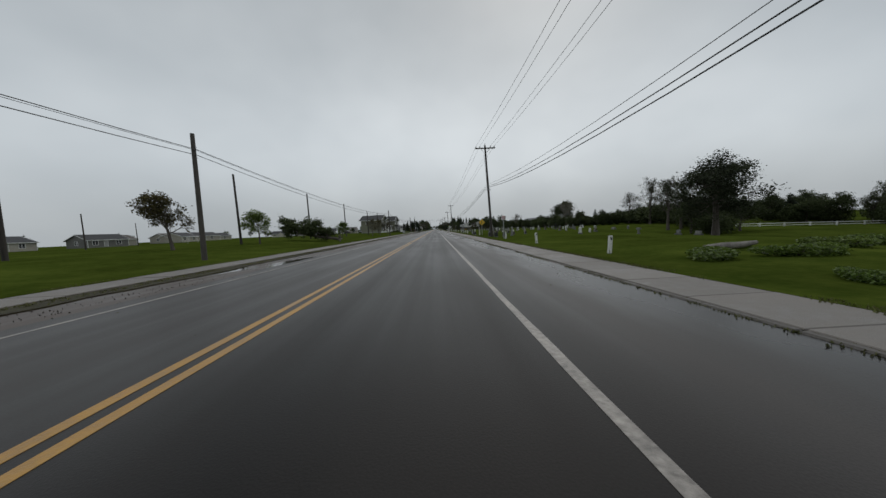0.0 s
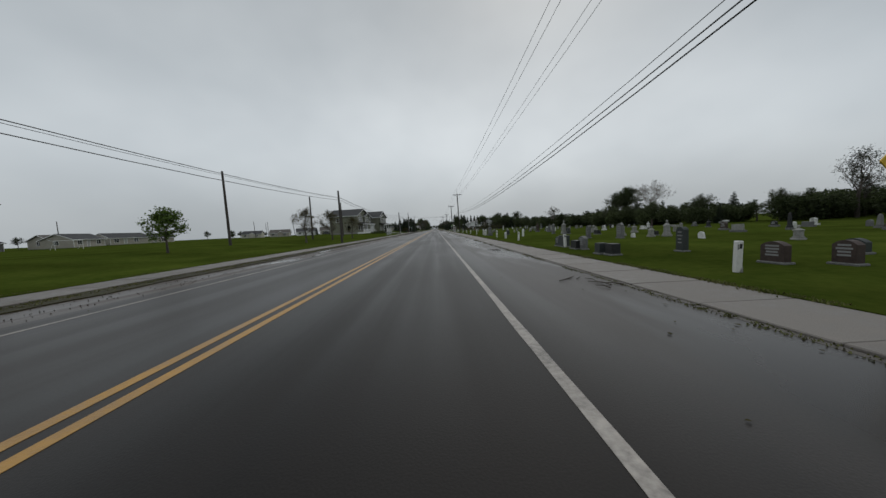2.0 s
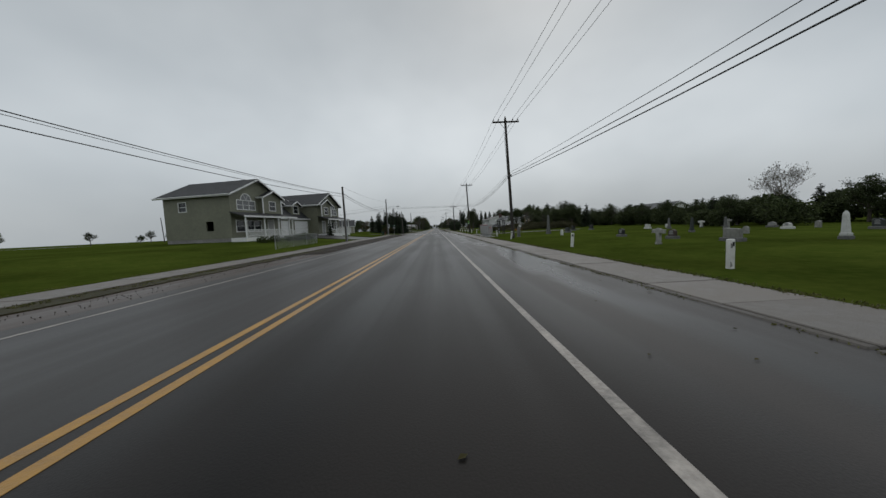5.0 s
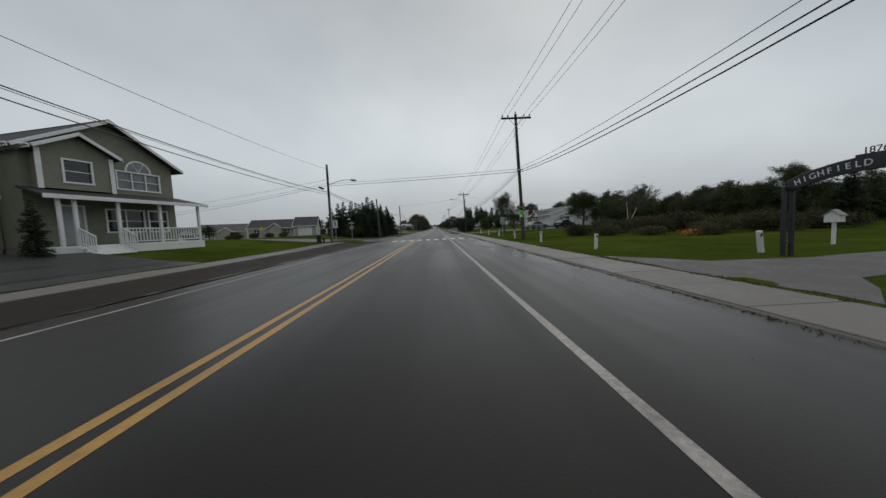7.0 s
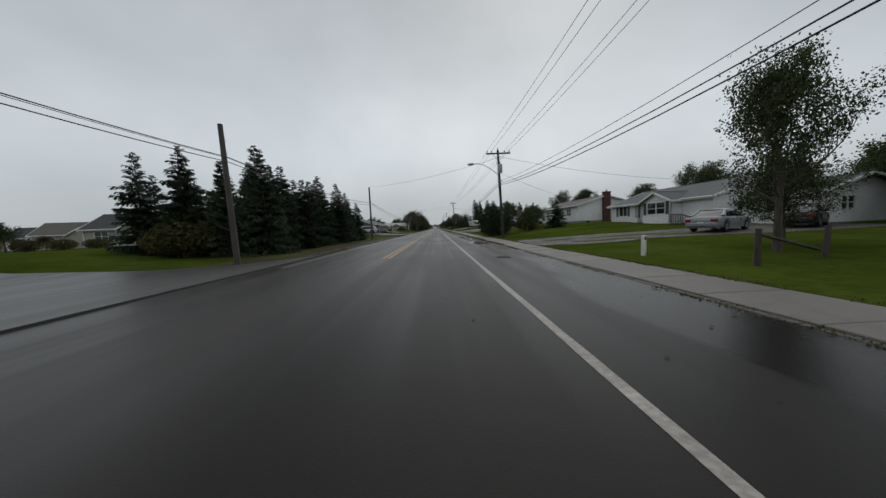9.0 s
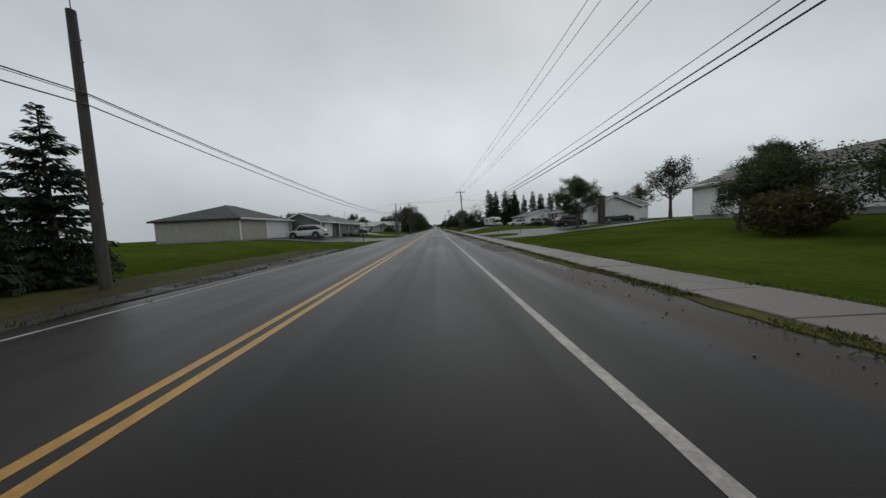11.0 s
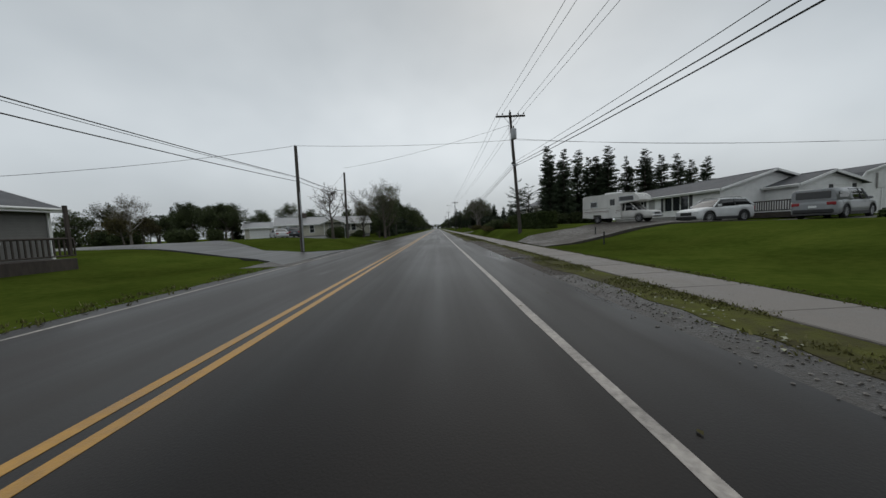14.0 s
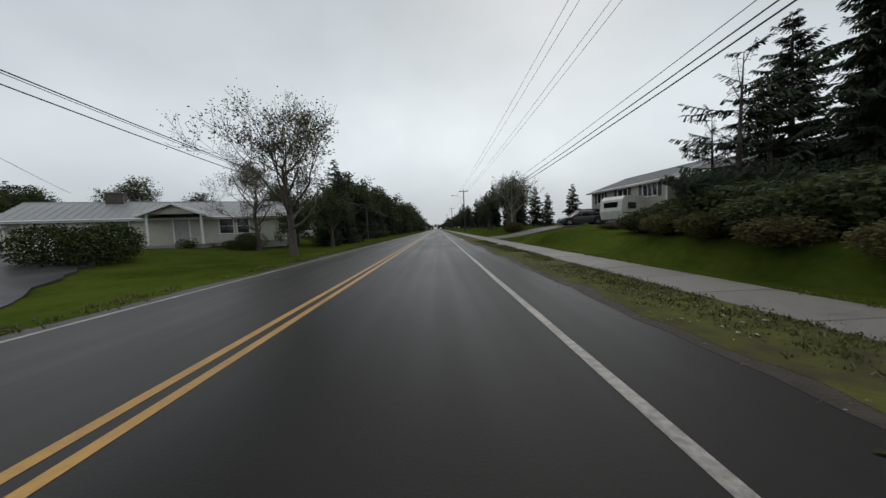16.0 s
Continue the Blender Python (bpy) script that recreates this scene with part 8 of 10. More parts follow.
def camper(at, rz):
    """An old motorhome on a small pickup chassis; +x is forward."""
    c = thing("motorhome", "aged white motorhome with brown stripes on the gravel drive", "motorhome", (at[0], at[1], gz(*at) + 0.02), rz)
    a, b, W, H = -3.1, 3.1, 2.2, 2.62
    outl = [(a, 0.62), (a + 0.02, 2.45), (a + 0.14, 2.58), (a + 0.4, H), (1.1, H), (1.75, 2.52), (2.12, 2.2), (2.2, 1.92), (2.08, 1.80), (1.0, 1.72), (0.62, 1.66), (0.62, 0.48), (-0.4, 0.45), (-1.15, 0.45), (-1.2, 0.78), (-1.95, 0.78), (-2.02, 0.45)]
    part("coach_body", Mesh().prism(outl, (-W / 2, W / 2), "y"), M_CAMPER, c)
    for s in (-1, 1):
        y = s * W / 2
        for x0, x1, z0, z1 in ((-2.2, -1.6, 1.55, 1.98), (0.52, 1.72, 1.92, 2.26)):
            fr = part("window_frame", Mesh().box(x0 - 0.05, x1 + 0.05, y - 0.012, y + 0.02 * s, z0 - 0.05, z1 + 0.05, 0.006), M_CHROME, c)
            part("pane", Mesh().box(x0, x1, y, y + 0.03 * s, z0, z1, 0.004), M_CARGLASS, fr)
        for z, h in ((1.38, 0.018), (1.08, 0.05), (0.98, 0.022), (1.30, 0.012)):
            part("stripe", Mesh().box(a + 0.03, 0.60, y, y + 0.006 * s, z, z + h), M_STRIPE, c)
        part("emblem", Mesh().prism([(-0.05, 0.86), (0.28, 0.86), (0.20, 1.05), (0.11, 0.93), (0.03, 1.05)], (y - 0.001, y + 0.012 * s), "y"), M_STRIPE, c)
        d = part("door", Mesh().box(-0.42, 0.22, y - 0.01, y + 0.016 * s, 0.55, 2.30, 0.006), M_CAMPER, c)
        part("pane", Mesh().box(-0.32, 0.12, y, y + 0.026 * s, 1.58, 2.12, 0.01), M_CARGLASS, d)
        part("door_handle", Mesh().box(-0.38, -0.3, y, y + 0.04 * s, 1.25, 1.33, 0.01), M_CHROME, d)
    for s in (-1, 1):
        part("bunk_window", Mesh().quad((1.55, s * 0.12, 2.56), (2.08, s * 0.12, 2.26), (2.08, s * 0.86, 2.26), (1.55, s * 0.86, 2.56)), M_CARGLASS, c)
    part("roof_vent", Mesh().box(-1.3, 0.1, -0.35, 0.35, H, H + 0.17, 0.06), M_TRIM, c, "white rooftop air conditioner")
    # cab of the small truck
    deck = [(0.5, 1.05), (1.4, 1.06), (1.85, 1.02), (2.75, 0.96), (3.02, 0.90), (b, 0.74)]
    rings = []
    for x in sorted(set(np.linspace(0.5, b, 25)) | {2.02 - 0.4, 2.02 + 0.4}):
        zt, hw = interp(deck, x), 0.83 - 0.06 * max(0, (x - 2.7) / 0.4)
        zb = 0.34
        if abs(x - 2.02) < 0.4:
            zb = max(zb, 0.33 + math.sqrt(0.4 ** 2 - (x - 2.02) ** 2))
        zb = min(zb, zt - 0.12)
        sd = [(hw * 0.95, zb), (hw, zb + (zt - zb) * 0.4), (hw * 0.99, zb + (zt - zb) * 0.85), (hw * 0.92, zt), (hw * 0.4, zt + 0.02)]
        rings.append([(x, y, z) for y, z in sd] + [(x, -y, z) for y, z in reversed(sd)])
    part("cab_body", loft(rings), M_CAMPER, c)
    gl = []
    for x, z1 in ((0.55, 1.70), (1.25, 1.70), (1.95, 1.05)):
        gl.append([(x, 0.78, 1.0), (x, 0.70, z1), (x, -0.70, z1), (x, -0.78, 1.0)])
    part("cab_windows", loft(gl), M_CARGLASS, c)
    for s in (-1, 1):
        part("pillar", Mesh().tube([(1.95, s * 0.76, 1.03), (1.27, s * 0.70, 1.70)], 0.04, 6), M_CAMPER, c)
        part("pillar", Mesh().tube([(0.85, s * 0.79, 1.03), (0.85, s * 0.71, 1.70)], 0.05, 6), M_CAMPER, c)
        part("mirror", Mesh().box(1.62, 1.72, s * 0.88, s * 1.08, 1.08, 1.30, 0.02), M_CHROME, c)
        part("headlight", Mesh().box(b - 0.05, b + 0.015, s * 0.46, s * 0.76, 0.62, 0.80, 0.01), M_HEADLIGHT, c)
        for x in (2.02, -1.58):
            wheel(c, x, s * (0.72 if x > 0 else 0.95), 0.32, 0.19, 8)
    part("grille", Mesh().box(b - 0.03, b + 0.012, -0.44, 0.44, 0.62, 0.80, 0.005), M_PLASTIC, c)
    part("front_bumper", Mesh().box(b - 0.02, b + 0.13, -0.82, 0.82, 0.42, 0.56, 0.04), M_CHROME, c)
    part("rear_bumper", Mesh().box(a - 0.12, a, -1.0, 1.0, 0.5, 0.64, 0.03), M_CHROME, c)
    part("axle", Mesh().tube([(-1.58, -0.9, 0.32), (-1.58, 0.9, 0.32)], 0.06, 6).tube([(2.02, -0.7, 0.32), (2.02, 0.7, 0.32)], 0.05, 6), M_PLASTIC, c)
    return c


cam_van = camper((16.2, 272.3), -60)
cam_van.scale = (0.80, 0.80, 0.82)


def travel_trailer(at, rz):
    c = thing("travel_trailer", "white travel trailer parked beside the pale house", "trailer", (at[0], at[1], gz(*at) + 0.02), rz)
    outl = [(-2.6, 0.55), (-2.55, 2.3), (-2.3, 2.55), (2.2, 2.6), (2.55, 2.3), (2.7, 1.3), (2.5, 0.55)]
    part("trailer_body", Mesh().prism(outl, (-1.1, 1.1), "y"), M_CAMPER, c)
    for s in (-1, 1):
        for x0, x1 in ((-2.0, -1.0), (0.9, 1.9)):
            part("window", Mesh().box(x0, x1, s * 1.1, s * 1.125, 1.45, 2.0, 0.006), M_CARGLASS, c)
        part("stripe", Mesh().box(-2.5, 2.5, s * 1.1, s * 1.106, 1.05, 1.15), M_STRIPE, c)
        for x in (-0.45, 0.35):
            wheel(c, x, s * 0.98, 0.32, 0.2, 6)
    part("front_window", Mesh().box(2.56, 2.66, -0.7, 0.7, 1.6, 2.1, 0.006), M_CARGLASS, c)
    part("axle", Mesh().tube([(-0.05, -0.9, 0.32), (-0.05, 0.9, 0.32)], 0.06, 6), M_PLASTIC, c)
    part("hitch", Mesh().tube([(2.5, 0.5, 0.55), (3.7, 0, 0.5), (2.5, -0.5, 0.55)], 0.05, 6), M_PLASTIC, c)
    part("jack", Mesh().tube([(3.6, 0, 0.0), (3.6, 0, 0.6)], 0.04, 6), M_PLASTIC, c)


travel_trailer((20.4, 311.0), 200)

# ---------------------------------------------------------------- roadside posts
def bollard(x, y, lean=(0, 0), h=0.66, cap=False, label="chipped white-painted concrete post on the grass"):
    rng = random.Random(int(y * 10))
    b = thing("bollard", label, "bollard", (x, y, gz(x, y)), rng.uniform(-8, 8), group="white posts along the pavement")
    m = Matrix.Rotation(lean[0], 4, "Y") @ Matrix.Rotation(lean[1], 4, "X")
    me = Mesh().box(-0.06, 0.06, -0.06, 0.06, -0.15, h, 0.016, m)
    part("post", me, M_WHITEPOST, b)
    for k in range(2):
        z = rng.uniform(0.05, 0.14) if k == 0 else rng.uniform(h - 0.14, h - 0.04)
        s, w = rng.choice((-1, 1)), rng.uniform(0.03, 0.07)
        part("chip", Mesh().prism([(s * 0.061 - s * w, z - 0.05), (s * 0.061, z - 0.07), (s * 0.061, z + 0.05), (s * 0.04, z + 0.04)], (-0.063, -0.055), "y"), M_FOUND, b, "bare grey chipped corner").matrix_basis = m
    part("band", Mesh().box(-0.025, 0.025, -0.064, -0.057, h - 0.16, h - 0.06, 0.0, m), M_BLACK, b, "small dark reflector mark")
    if cap:
        part("cap", Mesh().box(-0.065, 0.065, -0.065, 0.065, h, h + 0.05, 0.02, m), M_BLACK, b)
    return b


for k, y in enumerate((2.5, 11.0, 19.1, 27.6, 44.0, 52.4, 60.7, 68.8, 76.4, 84.6, 92.2, 100.0, 107.8, 125.6, 142.1, 148.7, 155.1, 161.6, 167.8, 174.5)):
    bollard(9.0, y, (0.06 * math.sin(k * 2.3), 0.04 * math.sin(k * 1.7)), cap=k in (5, 16))
bollard(8.75, 118.6, (0.16, 0.05), label="leaning white concrete post beside a pole")
bollard(12.0, 138.4, (-0.14, 0.0), label="leaning white concrete post at the cemetery lane")
for x, y, h in ((10.4, 238.6, 0.75), (11.9, 233.4, 0.62), (9.7, 246.6, 0.7), (10.3, 264.0, 0.62), (11.7, 267.4, 0.6)):
    solid("marker_stake", Mesh().tube([(0, 0, -0.1), (0.01, 0, h)], 0.035, 6).box(-0.03, 0.03, -0.045, -0.03, h - 0.16, h - 0.08), M_BLACK, "thin black driveway marker stake", "stake", (x, y, gz(x, y)), group="driveway stakes")

# ---------------------------------------------------------------- gravestones
G_BLACK = material("polished_black_granite", (0.008, 0.008, 0.009), (0.016, 0.016, 0.018), scale=14, rough=0.5, rough2=0.65, coords="object")
G_DARK = material("dark_grey_green_granite", (0.020, 0.026, 0.025), (0.042, 0.048, 0.047), scale=16, rough=0.55, rough2=0.7, coords="object")
G_GREY = material("weathered_grey_granite", (0.10, 0.10, 0.098), (0.18, 0.18, 0.176), scale=12, rough=0.7, bump=0.4, coords="object", vary=0.2)
G_PALE = material("lichen_stained_pale_marble", (0.20, 0.196, 0.18), (0.34, 0.335, 0.315), scale=7, rough=0.7, bump=0.4, coords="object", vary=0.15)
G_WHITE = material("white_marble", (0.50, 0.50, 0.48), (0.66, 0.66, 0.64), scale=6, rough=0.6, bump=0.3, coords="object")
G_BROWN = material("brown_red_granite", (0.034, 0.020, 0.016), (0.062, 0.040, 0.032), scale=14, rough=0.65, coords="object")
G_BASE = material("rough_granite_plinth", (0.10, 0.10, 0.095), (0.18, 0.18, 0.172), scale=14, rough=0.85, bump=0.7, coords="object")
M_INSCR = material("cut_grey_inscription", (0.22, 0.22, 0.22), (0.30, 0.30, 0.30), scale=20, rough=0.8, coords="object")
GNAME = {"G_BLACK": "polished black granite", "G_DARK": "dark grey granite", "G_GREY": "weathered grey granite", "G_PALE": "lichen-stained pale marble", "G_WHITE": "white marble", "G_BROWN": "brown granite"}


def gravestone(kind, x, y, mat, w=0.8, h=0.8, d=0.2, rz=0.0, lean=0.0, base=True, true_size=False):
    """Headstones face the road: their width runs along y when rz is 0."""
    mm = {"K": (G_BLACK, 0), "D": (G_DARK, 1), "G": (G_GREY, 2), "P": (G_PALE, 3), "W": (G_WHITE, 4), "B": (G_BROWN, 5)}[mat]
    what = {"slab": "headstone on a low plinth", "round": "round-topped headstone in the grass", "obelisk": "tapered obelisk monument on stepped plinths", "urn": "tall monument topped with an urn", "box": "low wide block headstone", "cross": "cross monument on a plinth"}[kind]
    st = thing("gravestone", list(GNAME.values())[mm[1]] + " " + what, "gravestone", (x, y, gz(x, y) - 0.02), 90 + rz, group="cemetery gravestones")
    tilt = Matrix.Rotation(lean, 4, "Y") @ Matrix.Rotation(lean * 0.4, 4, "X")
    mat_ = mm[0]
    f_ = 0.6 if kind in ("obelisk", "urn", "cross") else 0.76
    if not true_size:
        h, w, d = h * f_ * (1.08 if f_ < 0.7 else 1.0), w * (0.46 if f_ < 0.7 else 0.68), d * 0.8
    z = 0.0
    if base and kind in ("slab", "box"):
        z, q = (0.07, 0.06) if true_size else (0.16, 0.1)
        part("plinth", Mesh().box(-w / 2 - q, w / 2 + q, -d / 2 - q * 0.9, d / 2 + q * 0.9, -0.05, z, 0.02), G_BASE if mat != "W" else G_WHITE, st)
    if kind in ("slab", "box"):
        n = 8
        top = [(w / 2 - w * k / n, h - 0.10 * (0 if kind == "box" else 1) * (2 * k / n - 1) ** 2) for k in range(n + 1)]
        me = Mesh().prism([(-w / 2, z), (w / 2, z)] + top, (-d / 2, d / 2), "y")
        b = part("stone", me, mat_, st, m=tilt)
        if kind == "slab":
            rng = random.Random(int(x * 31 + y * 7))
            for k in range(4):
                ww = w * rng.uniform(0.2, 0.36)
                zz = z + (h - z) * (0.78 - 0.15 * k)
                for s in (-1, 1):
                    part("inscription", Mesh().box(-ww, ww, s * (d / 2 + 0.002), s * (d / 2 - 0.004), zz - 0.02, zz + 0.02), M_INSCR, b)
    elif kind == "round":
        n = 10
        me = Mesh().prism([(-w / 2, -0.05), (w / 2, -0.05)] + [(w / 2 * math.cos(math.pi * k / n), h - w / 2 + w / 2 * math.sin(math.pi * k / n)) for k in range(n + 1)], (-d / 2, d / 2), "y")
        part("stone", me, mat_, st, m=tilt)
    else:
        q = w / 2
        part("plinth", Mesh().box(-q, q, -q, q, -0.05, h * 0.14, 0.02), G_BASE if mat != "P" else mat_, st)
        part("step", Mesh().box(-q * 0.8, q * 0.8, -q * 0.8, q * 0.8, h * 0.14, h * 0.24, 0.015), mat_, st)
        if kind == "obelisk":
            sh = loft4([(q * 0.58, h * 0.24), (q * 0.40, h * 0.90), (0.02, h)])
            part("shaft", sh, mat_, st, m=tilt)
        elif kind == "cross":
            part("shaft", Mesh().box(-0.09, 0.09, -0.07, 0.07, h * 0.24, h, 0.01).box(-0.32, 0.32, -0.065, 0.065, h * 0.7, h * 0.7 + 0.17, 0.01), mat_, st, m=tilt)
        else:
            part("die", loft4([(q * 0.62, h * 0.24), (q * 0.58, h * 0.62)]), mat_, st, m=tilt)
            part("cornice", Mesh().box(-q * 0.78, q * 0.78, -q * 0.78, q * 0.78, h * 0.62, h * 0.69, 0.03), mat_, st)
            part("cap", loft4([(q * 0.55, h * 0.69), (q * 0.28, h * 0.79)]), mat_, st)
            part("urn", Mesh().lathe([(q * 0.14, 0), (q * 0.14, h * 0.03), (q * 0.30, h * 0.07), (q * 0.34, h * 0.13), (q * 0.18, h * 0.17), (q * 0.1, h * 0.19), (q * 0.05, h * 0.21)], 10, (0, 0, h * 0.79)), mat_, st)
    return st


def loft4(levels):
    """A square shaft through (half width, height) levels."""
    m = Mesh()
    v = [(sx * q, sy * q, z) for q, z in levels for sx, sy in ((-1, -1), (1, -1), (1, 1), (-1, 1))]
    f = [(i * 4 + k, i * 4 + (k + 1) % 4, i * 4 + 4 + (k + 1) % 4, i * 4 + 4 + k) for i in range(len(levels) - 1) for k in range(4)]
    n = len(v)
    return m.add(v, f + [(3, 2, 1, 0), (n - 4, n - 3, n - 2, n - 1)])


gravestone("slab", 10.52, 40.8, "B", 0.55, 0.55, 0.18, true_size=True)
gravestone("slab", 9.1, 36.6, "K", 0.5, 0.58, 0.18, true_size=True)
gravestone("slab", 12.56, 38.4, "B", 0.4, 0.42, 0.18, true_size=True)
gravestone("slab", 13.96, 38.0, "K", 0.4, 0.45, 0.18, true_size=True)
gravestone("box", 9.25, 33.35, "K", 0.52, 0.50, 0.3, true_size=True)
gravestone("box", 10.35, 34.1, "K", 0.34, 0.46, 0.3, true_size=True)
gravestone("urn", 11.3, 34.4, "G", 0.28, 0.9, 0.3, true_size=True)
gravestone("slab", 11.54, 44.1, "B", 0.4, 0.56, 0.18, true_size=True)
gravestone("slab", 9.1, 50.8, "G", 0.45, 0.6, 0.18, true_size=True)
gravestone("box", 8.75, 48.75, "D", 0.32, 0.42, 0.3, true_size=True)
gravestone("box", 8.85, 48.2, "K", 0.42, 0.42, 0.3, true_size=True)
gravestone("slab", 14.3, 56.5, "G", 0.5, 0.95, 0.18, true_size=True)
gravestone("urn", 16.9, 56.0, "P", 0.4, 1.05, 0.3, true_size=True)
gravestone("slab", 11.25, 48.1, "D", 0.32, 0.88, 0.18, true_size=True)
gravestone("round", 16.3, 52.9, "W", 0.3, 0.38, 0.12, lean=.35, true_size=True)
gravestone("slab", 10.75, 44.8, "B", 0.5, 0.55, 0.18, true_size=True)
gravestone("urn", 17.4, 49.7, "P", 0.34, 0.62, 0.3, true_size=True)
gravestone("slab", 13.6, 45.4, "D", 0.45, 0.42, 0.18, true_size=True)
gravestone("slab", 9.05, 53.3, "D", 0.42, 0.52, 0.18, true_size=True)
gravestone("box", 9.1, 52.75, "D", 0.6, 0.58, 0.3, true_size=True)
gravestone("box", 9.0, 51.2, "K", 0.55, 0.40, 0.3, true_size=True)
gravestone("urn", 15.9, 58.9, "P", 0.45, 1.0, 0.3, true_size=True)
gravestone("urn", 16.2, 56.4, "P", 0.36, 0.7, 0.3, true_size=True)
gravestone("box", 17.3, 57.6, "K", 0.4, 0.32, 0.3, true_size=True)
gravestone("slab", 13.25, 58.4, "G", 0.34, 0.9, 0.18, true_size=True)
gravestone("urn", 19.9, 63.5, "P", 0.45, 0.75, 0.3, true_size=True)
gravestone("box", 16.6, 63.4, "K", 0.55, 0.38, 0.3, true_size=True)
gravestone("urn", 15.4, 67.4, "P", 0.45, 1.4, 0.3, true_size=True)
gravestone("round", 15.2, 56.6, "W", 0.28, 0.3, 0.12, lean=.4, true_size=True)
gravestone("round", 9.1, 65.4, "W", 0.34, 0.6, 0.12, true_size=True)
gravestone("round", 11.4, 67.7, "W", 0.32, 0.78, 0.12, lean=.13, true_size=True)
gravestone("slab", 15.3, 69.8, "G", 0.4, 1.05, 0.18, true_size=True)
gravestone("slab", 15.7, 67.1, "D", 0.6, 0.66, 0.18, true_size=True)
gravestone("round", 15.5, 67.7, "W", 0.2, 0.32, 0.12, lean=.1, true_size=True)
gravestone("urn", 19.5, 69.0, "P", 0.34, 0.62, 0.3, true_size=True)
gravestone("box", 18.5, 67.8, "P", 0.45, 0.44, 0.3, true_size=True)
gravestone("round", 9.3, 79.5, "W", 0.4, 0.82, 0.12, true_size=True)
gravestone("round", 9.45, 78.3, "W", 0.4, 0.8, 0.12, true_size=True)
gravestone("urn", 9.45, 75.4, "G", 0.62, 1.42, 0.3, true_size=True)
gravestone("box", 11.6, 75.0, "D", 0.75, 0.58, 0.3, true_size=True)
gravestone("round", 19.4, 82.6, "W", 0.28, 0.7, 0.12, true_size=True)
gravestone("urn", 16.8, 79.2, "B", 0.5, 1.32, 0.3, true_size=True)
gravestone("round", 19.2, 80.7, "W", 0.26, 0.6, 0.12, true_size=True)
gravestone("round", 19.6, 80.0, "W", 0.26, 0.52, 0.12, true_size=True)
gravestone("slab", 18.1, 78.8, "K", 0.45, 0.52, 0.18, true_size=True)
gravestone("urn", 17.5, 76.7, "G", 0.48, 1.05, 0.3, true_size=True)
gravestone("slab", 10.4, 122.2, "G", 0.45, 1.0, 0.18, true_size=True)
gravestone("round", 13.8, 120.3, "W", 0.34, 0.5, 0.12, lean=.24, true_size=True)
gravestone("box", 16.6, 125.4, "D", 1.0, 0.7, 0.35)
gravestone("obelisk", 14.2, 124.6, "G", 0.9, 3.1)
gravestone("box", 19.4, 130.2, "K", 0.9, 0.8, 0.3)
gravestone("box", 22.4, 131.6, "K", 0.8, 0.8, 0.3)
rng = random.Random(41)
for row in range(9):
    yy = 30.0 + rng.uniform(0, 3)
    while yy < 126:
        x = 12.2 + row * 2.6 + rng.uniform(-0.4, 0.4)
        taken = row < 4 and (32 < yy < 82 or yy > 116)
        lawn = yy < 44 and x < 16
        if rng.random() < (0.5 if row < 3 else 0.62) and not taken and not lawn and x < 33 and not (x > 25 and 36 < yy < 44):
            k = rng.choice(("slab", "slab", "slab", "round", "round", "urn", "obelisk", "box", "cross"))
            mt = rng.choice("KDGGPPPWB") if k != "round" else rng.choice("WWPG")
            hh = {"slab": 0.85, "round": 0.75, "urn": 1.6, "obelisk": 1.9, "box": 0.75, "cross": 1.3}[k] * rng.uniform(0.65, 1.0)
            ww = {"slab": 0.75, "round": 0.45, "urn": 0.85, "obelisk": 0.75, "box": 1.2, "cross": 0.6}[k] * rng.uniform(0.7, 1.0)
            gravestone(k, x, yy, mt, ww, hh, 0.2, rng.uniform(-6, 6), rng.uniform(-0.05, 0.05))
        yy += rng.uniform(2.6, 5.5)

# ---------------------------------------------------------------- community mailboxes
M_MAILGREY = material("light_grey_mailbox_enamel", (0.33, 0.33, 0.32), (0.41, 0.41, 0.40), scale=4, rough=0.4, coords="object")
M_MAILRED = material("red_mailbox_band", (0.34, 0.012, 0.022), (0.40, 0.02, 0.032), scale=6, rough=0.4, coords="object")
M_MAILBLUE = material("dark_blue_band_mark", (0.03, 0.035, 0.07), (0.05, 0.055, 0.10), scale=6, rough=0.4, coords="object")
M_MAILPRINT = material("printed_photo_panel", (0.22, 0.20, 0.20), (0.50, 0.48, 0.47), scale=5, rough=0.4, coords="object")
M_SLAB = material("pale_mailbox_slab", (0.28, 0.275, 0.265), (0.36, 0.355, 0.345), scale=7, rough=0.7, bump=0.3)
solid("concrete_pad", Mesh().box(7.86, 8.85, 125.6, 131.6, -0.05, 0.06, 0.02), M_SLAB, "pale concrete pad under the mailboxes", "concrete pad", kind="structure")


